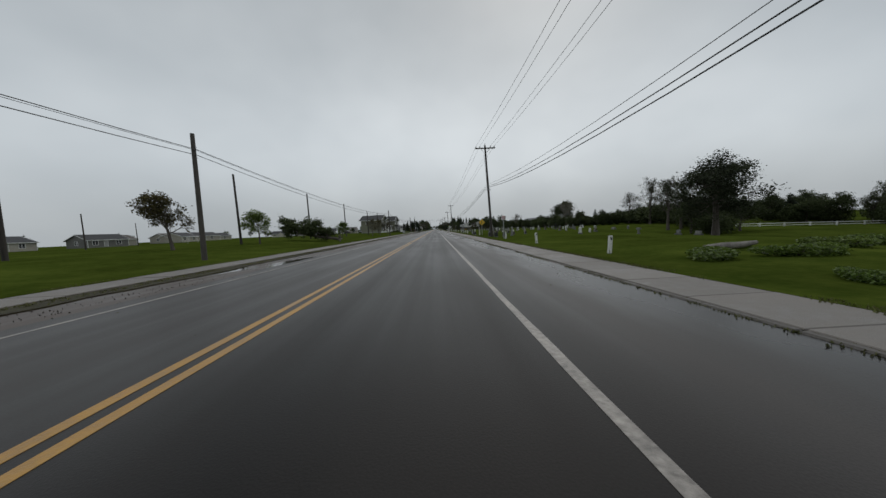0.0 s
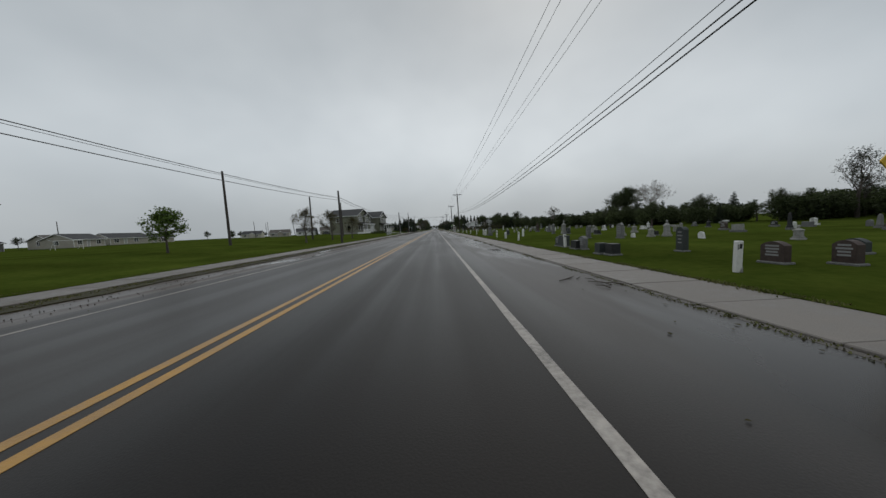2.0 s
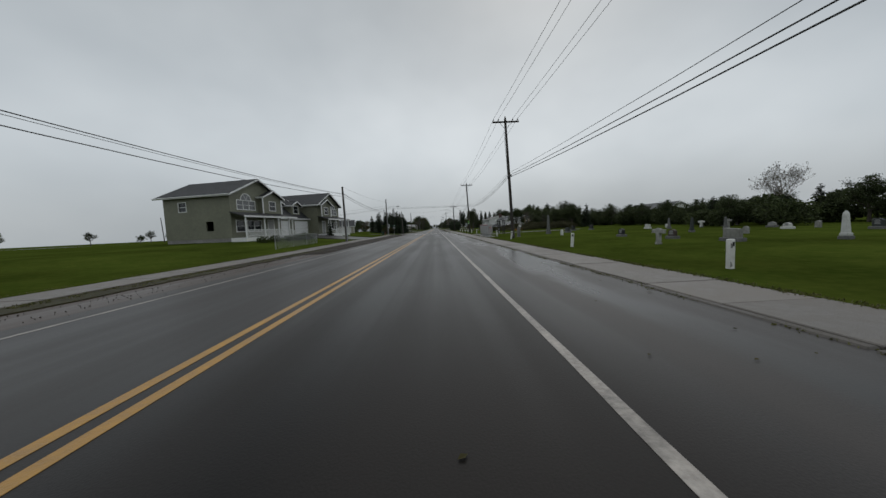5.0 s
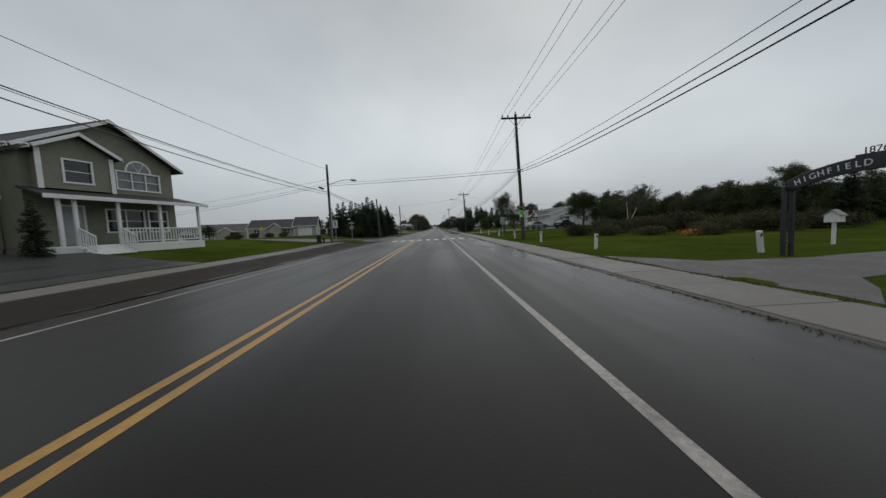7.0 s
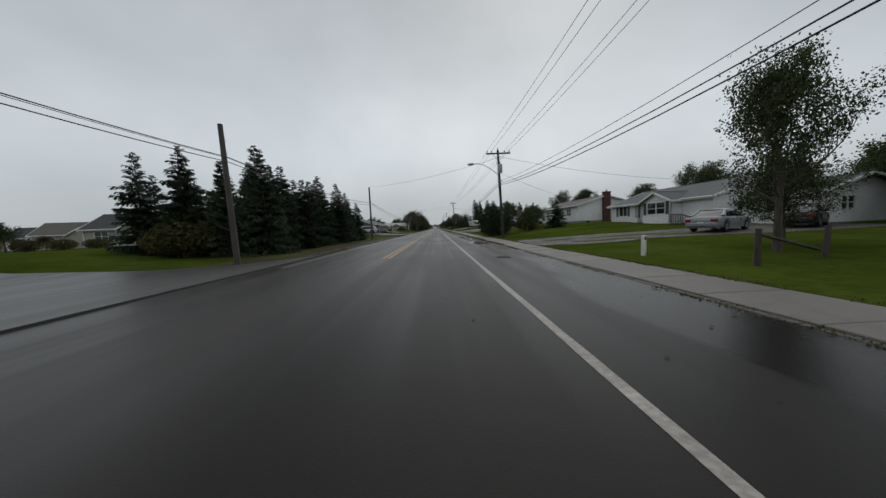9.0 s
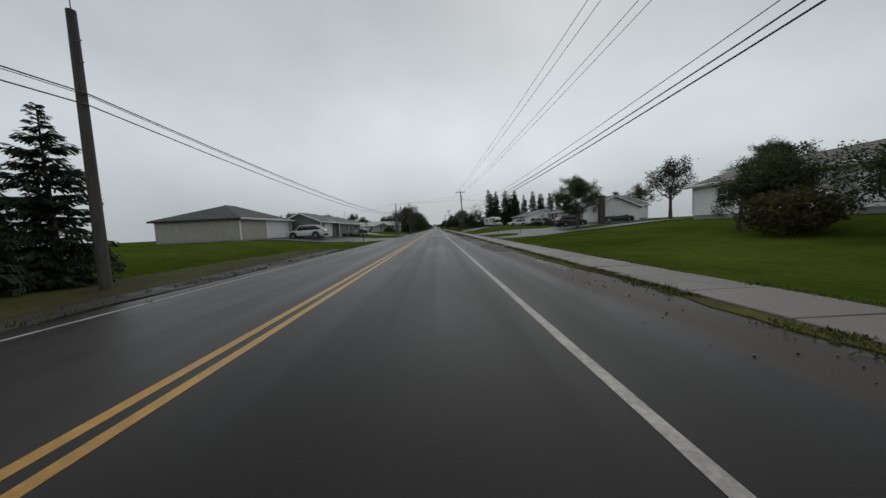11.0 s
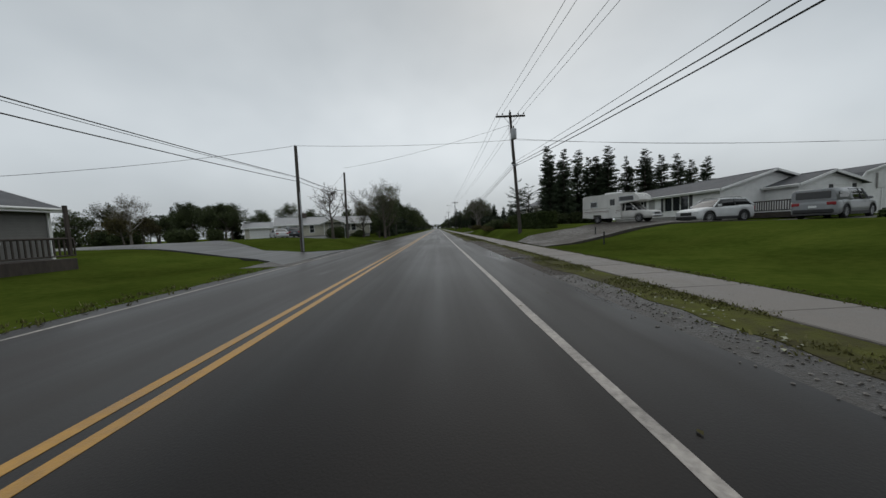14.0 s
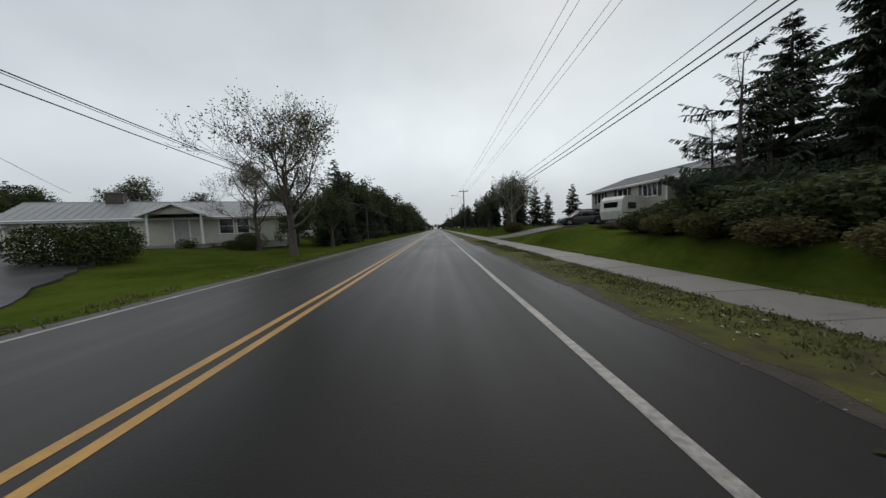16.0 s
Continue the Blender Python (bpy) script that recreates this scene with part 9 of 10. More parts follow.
def mail_unit(y, far=False, print_end=False, split=True):
    """A community mailbox: pedestal, cabinet, banded top and rows of small doors facing the road."""
    u = thing("community_mailbox", "grey enamel community mailbox with red top band", "mailbox", (8.32, y, 0.06), group="row of community mailboxes")
    w, d, z0, z1 = 0.70, 0.50, 0.27, 1.33
    part("pedestal", Mesh().box(-0.14, 0.14, -0.17, 0.17, 0.0, z0, 0.015).box(-0.2, 0.2, -0.22, 0.22, 0.0, 0.03, 0.008), M_MAILGREY, u)
    c = part("cabinet", Mesh().box(-d / 2, d / 2, -w / 2, w / 2, z0, z1, 0.015), M_MAILGREY, u)
    fx = -d / 2
    part("band", Mesh().box(fx - 0.006, fx + 0.01, -w / 2 + 0.01, w / 2 - 0.01, z1 - 0.115, z1 - 0.01, 0.003), M_MAILRED, c, "red band with dark centre mark")
    part("band_mark", Mesh().box(fx - 0.009, fx, -0.12, 0.12, z1 - 0.10, z1 - 0.03, 0.002), M_MAILBLUE, c)
    n = 4 if split else 9
    for col in (0, 1):
        ya, yb = (-w / 2 + 0.025, -0.01) if col == 0 else (0.01, w / 2 - 0.025)
        for k in range(n):
            za = z0 + 0.03 + (z1 - 0.15 - z0 - 0.03) * k / n
            zb = z0 + 0.03 + (z1 - 0.15 - z0 - 0.03) * (k + 1) / n
            dd = part("door", Mesh().box(fx - 0.010, fx + 0.005, ya, yb, za + 0.006, zb - 0.006, 0.004), M_MAILGREY, c)
            if split and k in (0, 2, 3) or (not split and k == 0):
                part("slot", Mesh().box(fx - 0.014, fx - 0.008, (ya + yb) / 2 - 0.07, (ya + yb) / 2 + 0.07, zb - 0.07, zb - 0.045), M_MAILBLUE, dd, "dark slot with number mark")
            part("lock", Mesh().tube([(fx - 0.018, yb - 0.04, (za + zb) / 2), (fx - 0.008, yb - 0.04, (za + zb) / 2)], 0.009, 6), M_GALV, dd)
    if far:
        part("label_plate", Mesh().box(fx - 0.016, fx - 0.009, -0.1, 0.16, 0.86, 0.94), M_MAILRED, c)
    if print_end:
        part("print", Mesh().box(-d / 2 + 0.05, d / 2 - 0.03, -w / 2 - 0.006, -w / 2, z0 + 0.03, z1 - 0.3, 0.002), M_MAILPRINT, c, "photo print in greys and pinks")
        part("emblem", Mesh().tube([(0.02, -w / 2 - 0.006, 0.98), (0.02, -w / 2 - 0.014, 0.98)], 0.085, 16), M_MAILRED, c, "round red emblem")
        part("emblem_wing", Mesh().prism([(-0.04, 0.94), (0.07, 0.98), (-0.04, 1.01)], (-w / 2 - 0.018, -w / 2 - 0.014), "y"), M_SIGNWHITE, c)
    return u


for k in range(6):
    mail_unit(126.2 + k * 0.96, far=k == 5, print_end=k == 0, split=k == 0)


# ---------------------------------------------------------------- letters
def letters(text, size, mat, parent, m, name="lettering", label=""):
    cu = bpy.data.curves.new(name, "FONT")
    cu.body, cu.size, cu.align_x, cu.extrude = text, size, "CENTER", 0.006
    tmp = bpy.data.objects.new(name, cu)
    me = bpy.data.meshes.new_from_object(tmp)
    bpy.data.objects.remove(tmp)
    me.materials.clear()
    me.materials.append(mat)
    ob = new(name, me)
    ob.parent = parent
    ob.matrix_basis = m
    return tagged(ob, label)


M_IRON = material("black_painted_iron", (0.012, 0.012, 0.013), (0.024, 0.024, 0.026), scale=12, rough=0.45)
arch = thing("cemetery_arch", "black iron cemetery arch with white lettering", "gateway", (11.7, 137.5, gz(11.7, 137.5)), -90)
W_A = 3.1
H_A, B_A = 1.85, 0.32
for x in (0.0, W_A):
    for dy in (-0.11, 0.11):
        part("post", Mesh().box(x - 0.045, x + 0.045, dy - 0.045, dy + 0.045, -0.15, H_A, 0.012), M_IRON, arch)
    for z in (0.35, 1.0, 1.7):
        part("tie", Mesh().box(x - 0.03, x + 0.03, -0.08, 0.08, z, z + 0.05), M_IRON, arch)
n = 20
R_A = (W_A ** 2 / 4 + B_A ** 2) / (2 * B_A)
arc = lambda off: [(W_A / 2 + (R_A + off) * math.sin(a), H_A + B_A - R_A + (R_A + off) * math.cos(a)) for a in np.linspace(-math.asin(W_A / 2 / R_A), math.asin(W_A / 2 / R_A), n + 1)]
lo, hi = arc(-0.14), arc(0.12)
panel = Mesh()
for k in range(n):
    panel.prism([lo[k], lo[k + 1], hi[k + 1], hi[k]], (-0.025, 0.025), "y")
panel.weld = True
part("arch_panel", panel, M_IRON, arch)
for off in (-0.15, 0.13):
    part("arch_rim", Mesh().tube([(x, 0, z) for x, z in arc(off)], 0.02, 6), M_IRON, arch)
word = "HIGHFIELD CEMETERY"
half = math.asin(W_A / 2 / R_A) * 0.86
for k, ch in enumerate(word):
    if ch != " ":
        a = -half + 2 * half * k / (len(word) - 1)
        mt = Matrix.Translation((W_A / 2 + (R_A - 0.07) * math.sin(a), -0.03, H_A + B_A - R_A + (R_A - 0.07) * math.cos(a))) @ Matrix.Rotation(a, 4, "Y") @ Matrix.Rotation(math.pi / 2, 4, "X")
        letters(ch, 0.2, M_SIGNWHITE, arch, mt, "letter")
letters("1876", 0.2, M_IRON, arch, Matrix.Translation((W_A / 2, -0.0, H_A + B_A + 0.19)) @ Matrix.Rotation(math.pi / 2, 4, "X"), "date")
part("date_bar", Mesh().box(W_A / 2 - 0.3, W_A / 2 + 0.3, -0.015, 0.015, H_A + B_A + 0.12, H_A + B_A + 0.19), M_IRON, arch)
bx = thing("notice_box", "white house-shaped box on a white post", "notice box", (15.3, 139.2, gz(15.3, 139.2)), -80)
bx.scale = (0.8, 0.8, 0.72)
part("post", Mesh().box(-0.05, 0.05, -0.05, 0.05, -0.1, 1.0, 0.008), M_TRIM, bx)
part("box", Mesh().prism([(-0.22, 1.0), (0.22, 1.0), (0.22, 1.3), (0, 1.5), (-0.22, 1.3)], (-0.16, 0.16), "y"), M_TRIM, bx)
part("roof", Mesh().prism([(-0.28, 1.27), (0, 1.53), (0.28, 1.27), (0.28, 1.3), (0, 1.57), (-0.28, 1.3)], (-0.2, 0.2), "y"), M_FOUND, bx)
M_ORANGE = material("orange_marigold_petals", (0.42, 0.15, 0.02), (0.55, 0.24, 0.03), scale=4, rough=0.7, island=0.3)
flower_bed = shrub(61, 1.6, 0.5, 0.35, 600, "low bed of orange and yellow flowers", mat=M_ORANGE, size=0.07, name="flower_bed", category="flowers")
plant(flower_bed, 17.6, 147.2, 20, 1.0)


# ---------------------------------------------------------------- signs
M_SIGNRED = material("red_sign_sheet", (0.42, 0.02, 0.025), (0.50, 0.03, 0.035), scale=4, rough=0.4)
M_SIGNBACK = material("dull_aluminium_sign_back", (0.22, 0.225, 0.23), (0.32, 0.325, 0.33), scale=6, rough=0.45, metal=0.5)
M_STREETGREEN = material("green_street_sign_sheet", (0.035, 0.12, 0.095), (0.05, 0.15, 0.12), scale=5, rough=0.4)


def sign_post(p, h, r=0.035):
    part("post", Mesh().tube([(0, 0, -0.15), (0, 0, h)], r, 8), M_GALV, p)


def walker(parent, cz, s, y, mat):
    """The walking figure of a crossing sign, as plain bars and a disc."""
    w = Mesh().tube([(0.01 * s, y, cz + 0.36 * s), (0.01 * s, y - 0.004, cz + 0.36 * s)], 0.075 * s, 10)
    for a, b, r in (((0, 0.27), (0, 0.0), 0.07), ((0, 0.0), (0.13, -0.33), 0.045), ((0, 0.0), (-0.15, -0.33), 0.045), ((0, 0.24), (0.17, 0.04), 0.032), ((0, 0.24), (-0.17, 0.04), 0.032)):
        dx, dz = b[0] - a[0], b[1] - a[1]
        q = math.hypot(dx, dz)
        nx, nz = -dz / q * r, dx / q * r
        w.prism([((a[0] + nx) * s, cz + (a[1] + nz) * s), ((a[0] - nx) * s, cz + (a[1] - nz) * s), ((b[0] - nx * 0.7) * s, cz + (b[1] - nz * 0.7) * s), ((b[0] + nx * 0.7) * s, cz + (b[1] + nz * 0.7) * s)], (y - 0.004, y), "y")
    part("symbol", w, mat, parent, "black walking figure symbol")


sg = thing("parking_sign", "square white no-parking sign on a steel post", "sign", (8.9, 27.9, gz(8.9, 27.9)))
sign_post(sg, 2.12, 0.035)
pl = part("plate", Mesh().box(-0.21, 0.21, -0.06, -0.045, 1.78, 2.12, 0.004), M_SIGNWHITE, sg)
ringp = [(0.14 * math.cos(2 * math.pi * k / 20), -0.064, 1.96 + 0.14 * math.sin(2 * math.pi * k / 20)) for k in range(21)]
part("ring", Mesh().tube(ringp, 0.02, 5, cap=False).tube([(-0.10, -0.066, 2.06), (0.10, -0.066, 1.86)], 0.016, 5), M_SIGNRED, pl, "red ring with slash")
letters("P", 0.2, M_BLACK, pl, Matrix.Translation((0, -0.062, 1.89)) @ Matrix.Rotation(math.pi / 2, 4, "X"), "letter")
sg = thing("warning_sign", "yellow diamond crossing warning sign on a post", "sign", (9.0, 41.8, gz(9, 41.8)))
sign_post(sg, 2.2)
pl = part("plate", Mesh().prism([(0, 1.38), (0.44, 1.82), (0, 2.26), (-0.44, 1.82)], (-0.06, -0.045), "y"), M_YELLOWSIGN, sg)
walker(pl, 1.80, 0.62, -0.061, M_BLACK)
sg = thing("crossing_sign", "white crossing sign with black walking figure", "sign", (-8.3, 161.6, gz(-8.3, 161.6)), -8)
sg.scale = (0.95, 0.95, 1.06)
sign_post(sg, 2.2)
pl = part("plate", Mesh().box(-0.30, 0.30, -0.06, -0.045, 1.35, 2.12, 0.01), M_SIGNWHITE, sg)
part("border", Mesh().box(-0.28, 0.28, -0.063, -0.06, 1.37, 1.385).box(-0.28, 0.28, -0.063, -0.06, 2.085, 2.10).box(-0.28, -0.265, -0.063, -0.06, 1.37, 2.10).box(0.265, 0.28, -0.063, -0.06, 1.37, 2.10), M_BLACK, pl)
walker(pl, 1.74, 0.75, -0.061, M_BLACK)
sg = thing("street_sign", "green street name sign above a stop sign", "sign", (-7.5, 164.8, gz(-7.5, 164.8)), 0)
sg.scale = (0.9, 0.9, 0.76)
sign_post(sg, 2.75)
pl = part("name_plate", Mesh().box(-0.42, 0.42, -0.012, 0.012, 2.55, 2.74, 0.004), M_STREETGREEN, sg)
part("name_bar", Mesh().box(-0.3, 0.3, -0.016, -0.012, 2.61, 2.68), M_SIGNWHITE, pl, "plain white bar for the name")
part("cross_plate", Mesh().box(-0.012, 0.012, -0.38, 0.38, 2.76, 2.92, 0.004), M_STREETGREEN, sg)
octo = [(0.0 + 0.3 * math.cos(math.pi / 8 + math.pi / 4 * k), 2.0 + 0.3 * math.sin(math.pi / 8 + math.pi / 4 * k)) for k in range(8)]
part("stop_plate", Mesh().prism(octo, (-0.05, -0.042), "y"), M_SIGNBACK, sg, "grey back of an octagonal stop sign")
part("stop_face", Mesh().prism(octo, (-0.042, -0.036), "y"), M_SIGNRED, sg)
sg = thing("crossing_sign", "grey metal back of a crossing sign", "sign", (9.35, 161.4, gz(9.35, 161.4)), 4)
sg.scale = (0.84, 0.84, 0.96)
sign_post(sg, 2.1)
part("plate", Mesh().box(-0.30, 0.30, -0.055, -0.045, 1.36, 2.08, 0.004), M_SIGNBACK, sg)
part("front_sheet", Mesh().box(-0.30, 0.30, -0.045, -0.040, 1.36, 2.08), M_SIGNWHITE, sg)
sg = thing("stop_sign", "back of a stop sign facing the side street", "sign", (-10.4, 291.6, gz(-10.4, 291.6)), 0)
sign_post(sg, 2.2)
part("stop_plate", Mesh().prism([(p, q - 0.1) for p, q in octo], (-0.045, -0.037), "x"), M_SIGNBACK, sg)
part("stop_face", Mesh().prism([(p, q - 0.1) for p, q in octo], (-0.052, -0.045), "x"), M_SIGNRED, sg)
sg = thing("warning_sign", "small yellow warning sign on the side street", "sign", (-27.5, 181.5, gz(-27.5, 181.5)), 10)
sign_post(sg, 2.1)
part("plate", Mesh().prism([(0, 1.2), (0.38, 1.58), (0, 1.96), (-0.38, 1.58)], (-0.06, -0.045), "y"), M_YELLOWSIGN, sg)

# ---------------------------------------------------------------- bins, hydrant, mailbox, grates
M_BIN = material("dark_green_cart_plastic", (0.012, 0.035, 0.022), (0.02, 0.05, 0.032), scale=6, rough=0.5)
M_HYDRANT = material("faded_red_hydrant_paint", (0.13, 0.010, 0.009), (0.18, 0.018, 0.016), scale=8, rough=0.5)
bn = thing("wheeled_bin", "dark green wheeled waste cart on the grass", "waste bin", (-9.15, 159.1, gz(-9.15, 159.1)), 20)
bn.scale = (0.8, 0.8, 0.72)
part("bin_body", loft([[(sx * q, sy * q2, z) for sx, sy in ((-1, -1), (1, -1), (1, 1), (-1, 1))] for q, q2, z in ((0.23, 0.25, 0.06), (0.27, 0.31, 0.55), (0.30, 0.36, 0.98))]), M_BIN, bn)
part("lid", Mesh().box(-0.32, 0.32, -0.4, 0.38, 0.98, 1.06, 0.03), M_BIN, bn)
part("handle", Mesh().tube([(-0.25, 0.40, 0.95), (0.25, 0.40, 0.95)], 0.02, 6), M_BIN, bn)
for s in (-1, 1):
    part("wheel", Mesh().tube([(s * 0.24, 0.26, 0.11), (s * 0.30, 0.26, 0.11)], 0.11, 12), M_BLACK, bn)
hy_ = thing("fire_hydrant", "faded red fire hydrant beside the pavement", "hydrant", (-8.72, 159.2, gz(-8.72, 159.2)))
hy_.scale = (0.8, 0.8, 0.8)
part("barrel", Mesh().lathe([(0.16, -0.1), (0.16, 0.04), (0.12, 0.06), (0.12, 0.5), (0.15, 0.52), (0.15, 0.56), (0.11, 0.6), (0.07, 0.67), (0.03, 0.69)], 12), M_HYDRANT, hy_)
part("bonnet_nut", Mesh().tube([(0, 0, 0.69), (0, 0, 0.74)], 0.03, 5), M_HYDRANT, hy_)
for a in (0, 90, 180):
    q = math.radians(a)
    part("nozzle", Mesh().tube([(0.1 * math.cos(q), -0.1 * math.sin(q), 0.4), (0.2 * math.cos(q), -0.2 * math.sin(q), 0.4)], 0.055 if a != 90 else 0.07, 8), M_HYDRANT, hy_)
mb = thing("roadside_mailbox", "leaning dark mailbox post knocked askew on grass", "mailbox", (-6.0, 233.4, gz(-6.0, 233.4)), 20)
part("post", Mesh().tube([(0, 0, -0.1), (-0.09, 0, 0.75)], 0.045, 6), M_DECK, mb)
part("box", Mesh().prism([(-0.1 + 0.1 * math.cos(math.pi * k / 8), 0.88 + 0.1 * math.sin(math.pi * k / 8)) for k in range(9)] + [(-0.2, 0.76), (0.0, 0.76)], (-0.28, 0.22), "y"), M_BLACK, mb)
part("paper", Mesh().box(0.05, 0.24, -0.2, 0.05, 0.02, 0.12, 0.02), M_TRIM, mb, "white plastic tray on the grass")


def grate(x, y, w=0.62, rz=0.0):
    """A square cast frame with curved ends to its slots."""
    g = thing("drain_grate", "worn cast iron drain grate set in wet asphalt", "drain grate", (x, y, 0.006), rz)
    # no real hole: a flat dark sheet paints the shade under the bars
    part("pit", Mesh().box(-w / 2, w / 2, -w / 2, w / 2, -0.004, 0.001), M_MUDSH, g, "dark sheet standing for the shaded pit below the bars")
    f = Mesh()
    for a, b, c, d in ((-w / 2 - 0.04, w / 2 + 0.04, -w / 2 - 0.04, -w / 2), (-w / 2 - 0.04, w / 2 + 0.04, w / 2, w / 2 + 0.04), (-w / 2 - 0.04, -w / 2, -w / 2, w / 2), (w / 2, w / 2 + 0.04, -w / 2, w / 2)):
        f.box(a, b, c, d, -0.01, 0.010, 0.003)
    part("frame", f, M_IRON, g)
    n = 6
    for k in range(n):
        y_ = -w / 2 + w * (k + 0.5) / n
        pts = [(-w / 2 + w * q / 6, y_ + 0.02 * math.sin(math.pi * q / 6), 0.004) for q in range(7)]
        part("bar", Mesh().tube(pts, 0.021, 6), M_IRON, g)
    for k in (-1, 1):
        part("rib", Mesh().box(k * w / 5 - 0.013, k * w / 5 + 0.013, -w / 2, w / 2, 0.001, 0.016, 0.003), M_IRON, g)


grate(4.85, 176.5, 0.42, 4)
grate(5.38, 261.05, 0.40, -6)

# ---------------------------------------------------------------- fences
M_FENCE = material("rotting_dark_fence_wood", (0.035, 0.028, 0.022), (0.075, 0.062, 0.05), scale=9, rough=0.85, bump=0.6, stretch=(2, 2, 0.4))


def fence_post(f, x, y, h, lean=(0, 0), r=0.07):
    z = gz(x, y)
    part("post", Mesh().tube([(x, y, z - 0.1), (x + lean[0] * h, y + lean[1] * h, z + h)], [r, r * 0.85], 7), M_FENCE, f)


fr_ = thing("rail_fence", "broken dark wooden rail fence on the lawn", "fence")
for x, y, h, le in ((9.6, 171.6, 0.85, (0.05, 0.02)), (12.0, 172.2, 0.8, (0.08, 0)), (14.3, 170.9, 0.85, (0.18, 0)), (16.2, 170.0, 0.8, (0.02, 0)), (19.6, 168.8, 0.85, (0.22, 0)), (23.6, 167.4, 0.8, (0.03, 0))):
    fence_post(fr_, x, y, h, le)
part("rail", Mesh().tube([(9.65, 171.6, gz(9.6, 171.6) + 0.72), (11.7, 172.1, gz(11.7, 172.1) + 0.22)], 0.04, 6), M_FENCE, fr_)
part("rail", Mesh().tube([(14.2, 170.9, 0.16), (16.3, 170.1, 0.12)], 0.04, 6), M_FENCE, fr_)
cl = thing("chain_link_fence", "low chain-link fence along the lawn edge", "fence")
pts = [(-10.4, 117.6), (-10.4, 120.6), (-10.5, 123.6), (-10.6, 126.4)]
for x, y in pts:
    part("post", Mesh().tube([(x, y, gz(x, y) - 0.1), (x, y, gz(x, y) + 1.1)], 0.028, 7), M_GALV, cl)
part("rail", Mesh().tube([(x, y, gz(x, y) + 1.08) for x, y in pts], 0.02, 6), M_GALV, cl)
mesh_ = Mesh()
for (xa, ya), (xb, yb) in zip(pts[:-1], pts[1:]):
    n = 30
    for k in range(n):
        for d in (-1, 1):
            t0, t1 = k / n, (k + d * 6) / n
            a = max(0.0, min(1.0, t1))
            q = abs(a - t0) / (6 / n)
            mesh_.tube([(xa + (xb - xa) * t0, ya + (yb - ya) * t0, gz(xa, ya) + 0.05), (xa + (xb - xa) * a, ya + (yb - ya) * a, gz(xa, ya) + 0.05 + 1.0 * q)], 0.004, 3, cap=False)
part("mesh", mesh_, M_GALV, cl)
wf = thing("white_rail_fence", "long white rail fence along the far drive", "fence")
for k in range(9):
    x, y = 44.6 + k * 2.4, 41.0 - k * 0.9
    part("post", Mesh().box(x - 0.07, x + 0.07, y - 0.07, y + 0.07, gz(x, y) - 0.1, gz(x, y) + 0.5, 0.01), M_TRIM, wf)
    if k:
        for z in (0.14, 0.42):
            xo, yo = x - 2.4, y + 0.9
            part("rail", Mesh().tube([(xo, yo, gz(xo, yo) + z), (x, y, gz(x, y) + z)], 0.035, 4), M_TRIM, wf)

# ---------------------------------------------------------------- storm damage
def fallen_tree(name, root, top, r, label, leafmat, leaves=8, height=2.2, seed=3):
    rng = random.Random(seed)
    t = thing(name, label, "fallen tree", (root[0], root[1], gz(*root)))
    d = Vector((top[0] - root[0], top[1] - root[1], 0))
    L = d.length
    d.normalize()
    trunk, crown = Mesh(), Mesh()
    segs, tips = [], []
    ax = [Vector((0, 0, 0.35)), d * L * 0.4 + Vector((0, 0, 0.9)), d * L * 0.95 + Vector((0, 0, 1.9))]
    trunk.tube(ax, [r, r * 0.75, r * 0.25], 9)
    for k in range(16):
        s = 0.14 + 0.72 * k / 15
        p = ax[0].lerp(ax[2], s)
        w = rng.uniform(-1.4, 1.4)
        side = Vector((-d.y, d.x, 0)) * math.sin(w) + Vector((0, 0, 1)) * abs(math.cos(w)) + d * 0.6
        grow(rng, p, side, height * (0.35 + 0.4 * s) * rng.uniform(0.7, 1.15), r * 0.4, 2, segs, tips, up=0.0, split=(3, 4))
    for pts_, rad, dp in segs:
        trunk.tube([Vector((p.x, p.y, max(p.z, 0.05))) for p in pts_], rad, 5, cap=False)
    leaf_cloud(rng, crown, [(Vector((p.x, p.y, max(p.z, 0.1))), q) for p, q in tips], leaves, 0.2, 0.22)
    part("trunk", trunk, M_BARK, t)
    part("crown", crown, leafmat, t)
    roots = Mesh()
    for k in range(9):
        a = rng.uniform(0, 6.28)
        side = Vector((-d.y, d.x, 0)) * math.cos(a) + Vector((0, 0, 1)) * math.sin(a)
        roots.tube([Vector((0, 0, 0.35)), Vector((0, 0, 0.35)) - d * 0.2 + side * 0.45, Vector((0, 0, 0.35)) - d * 0.1 + side * 0.8], [r * 0.6, r * 0.35, 0.02], 5)
    part("root_plate", roots, M_DIRT, t)


fallen_tree("fallen_tree", (-10.8, 41.6), (-19.4, 42.4), 0.2, "uprooted leafy tree lying across the grass", M_LEAF, 15, 2.3)
fallen_log = solid("fallen_log", Mesh().tube([(-1.3, 0.1, 0.2), (-0.4, 0, 0.26), (0.5, 0.05, 0.24), (1.4, -0.1, 0.32)], [0.13, 0.15, 0.14, 0.09], 10), M_BARKGREY, "grey fallen tree trunk among torn branches", "fallen tree", (12.2, 9.6, gz(12.2, 9.6)), 12)
fallen_log.scale = (0.75, 0.75, 0.75)
branch_heap = shrub(71, 1.5, 0.9, 0.6, 1800, "heap of torn leafy branches on the grass", mat=M_LEAFBRIGHT, size=0.12, name="branch_heap", category="fallen branches")
plant(branch_heap, 10.6, 8.4, 20, 0.75, sz=0.5)
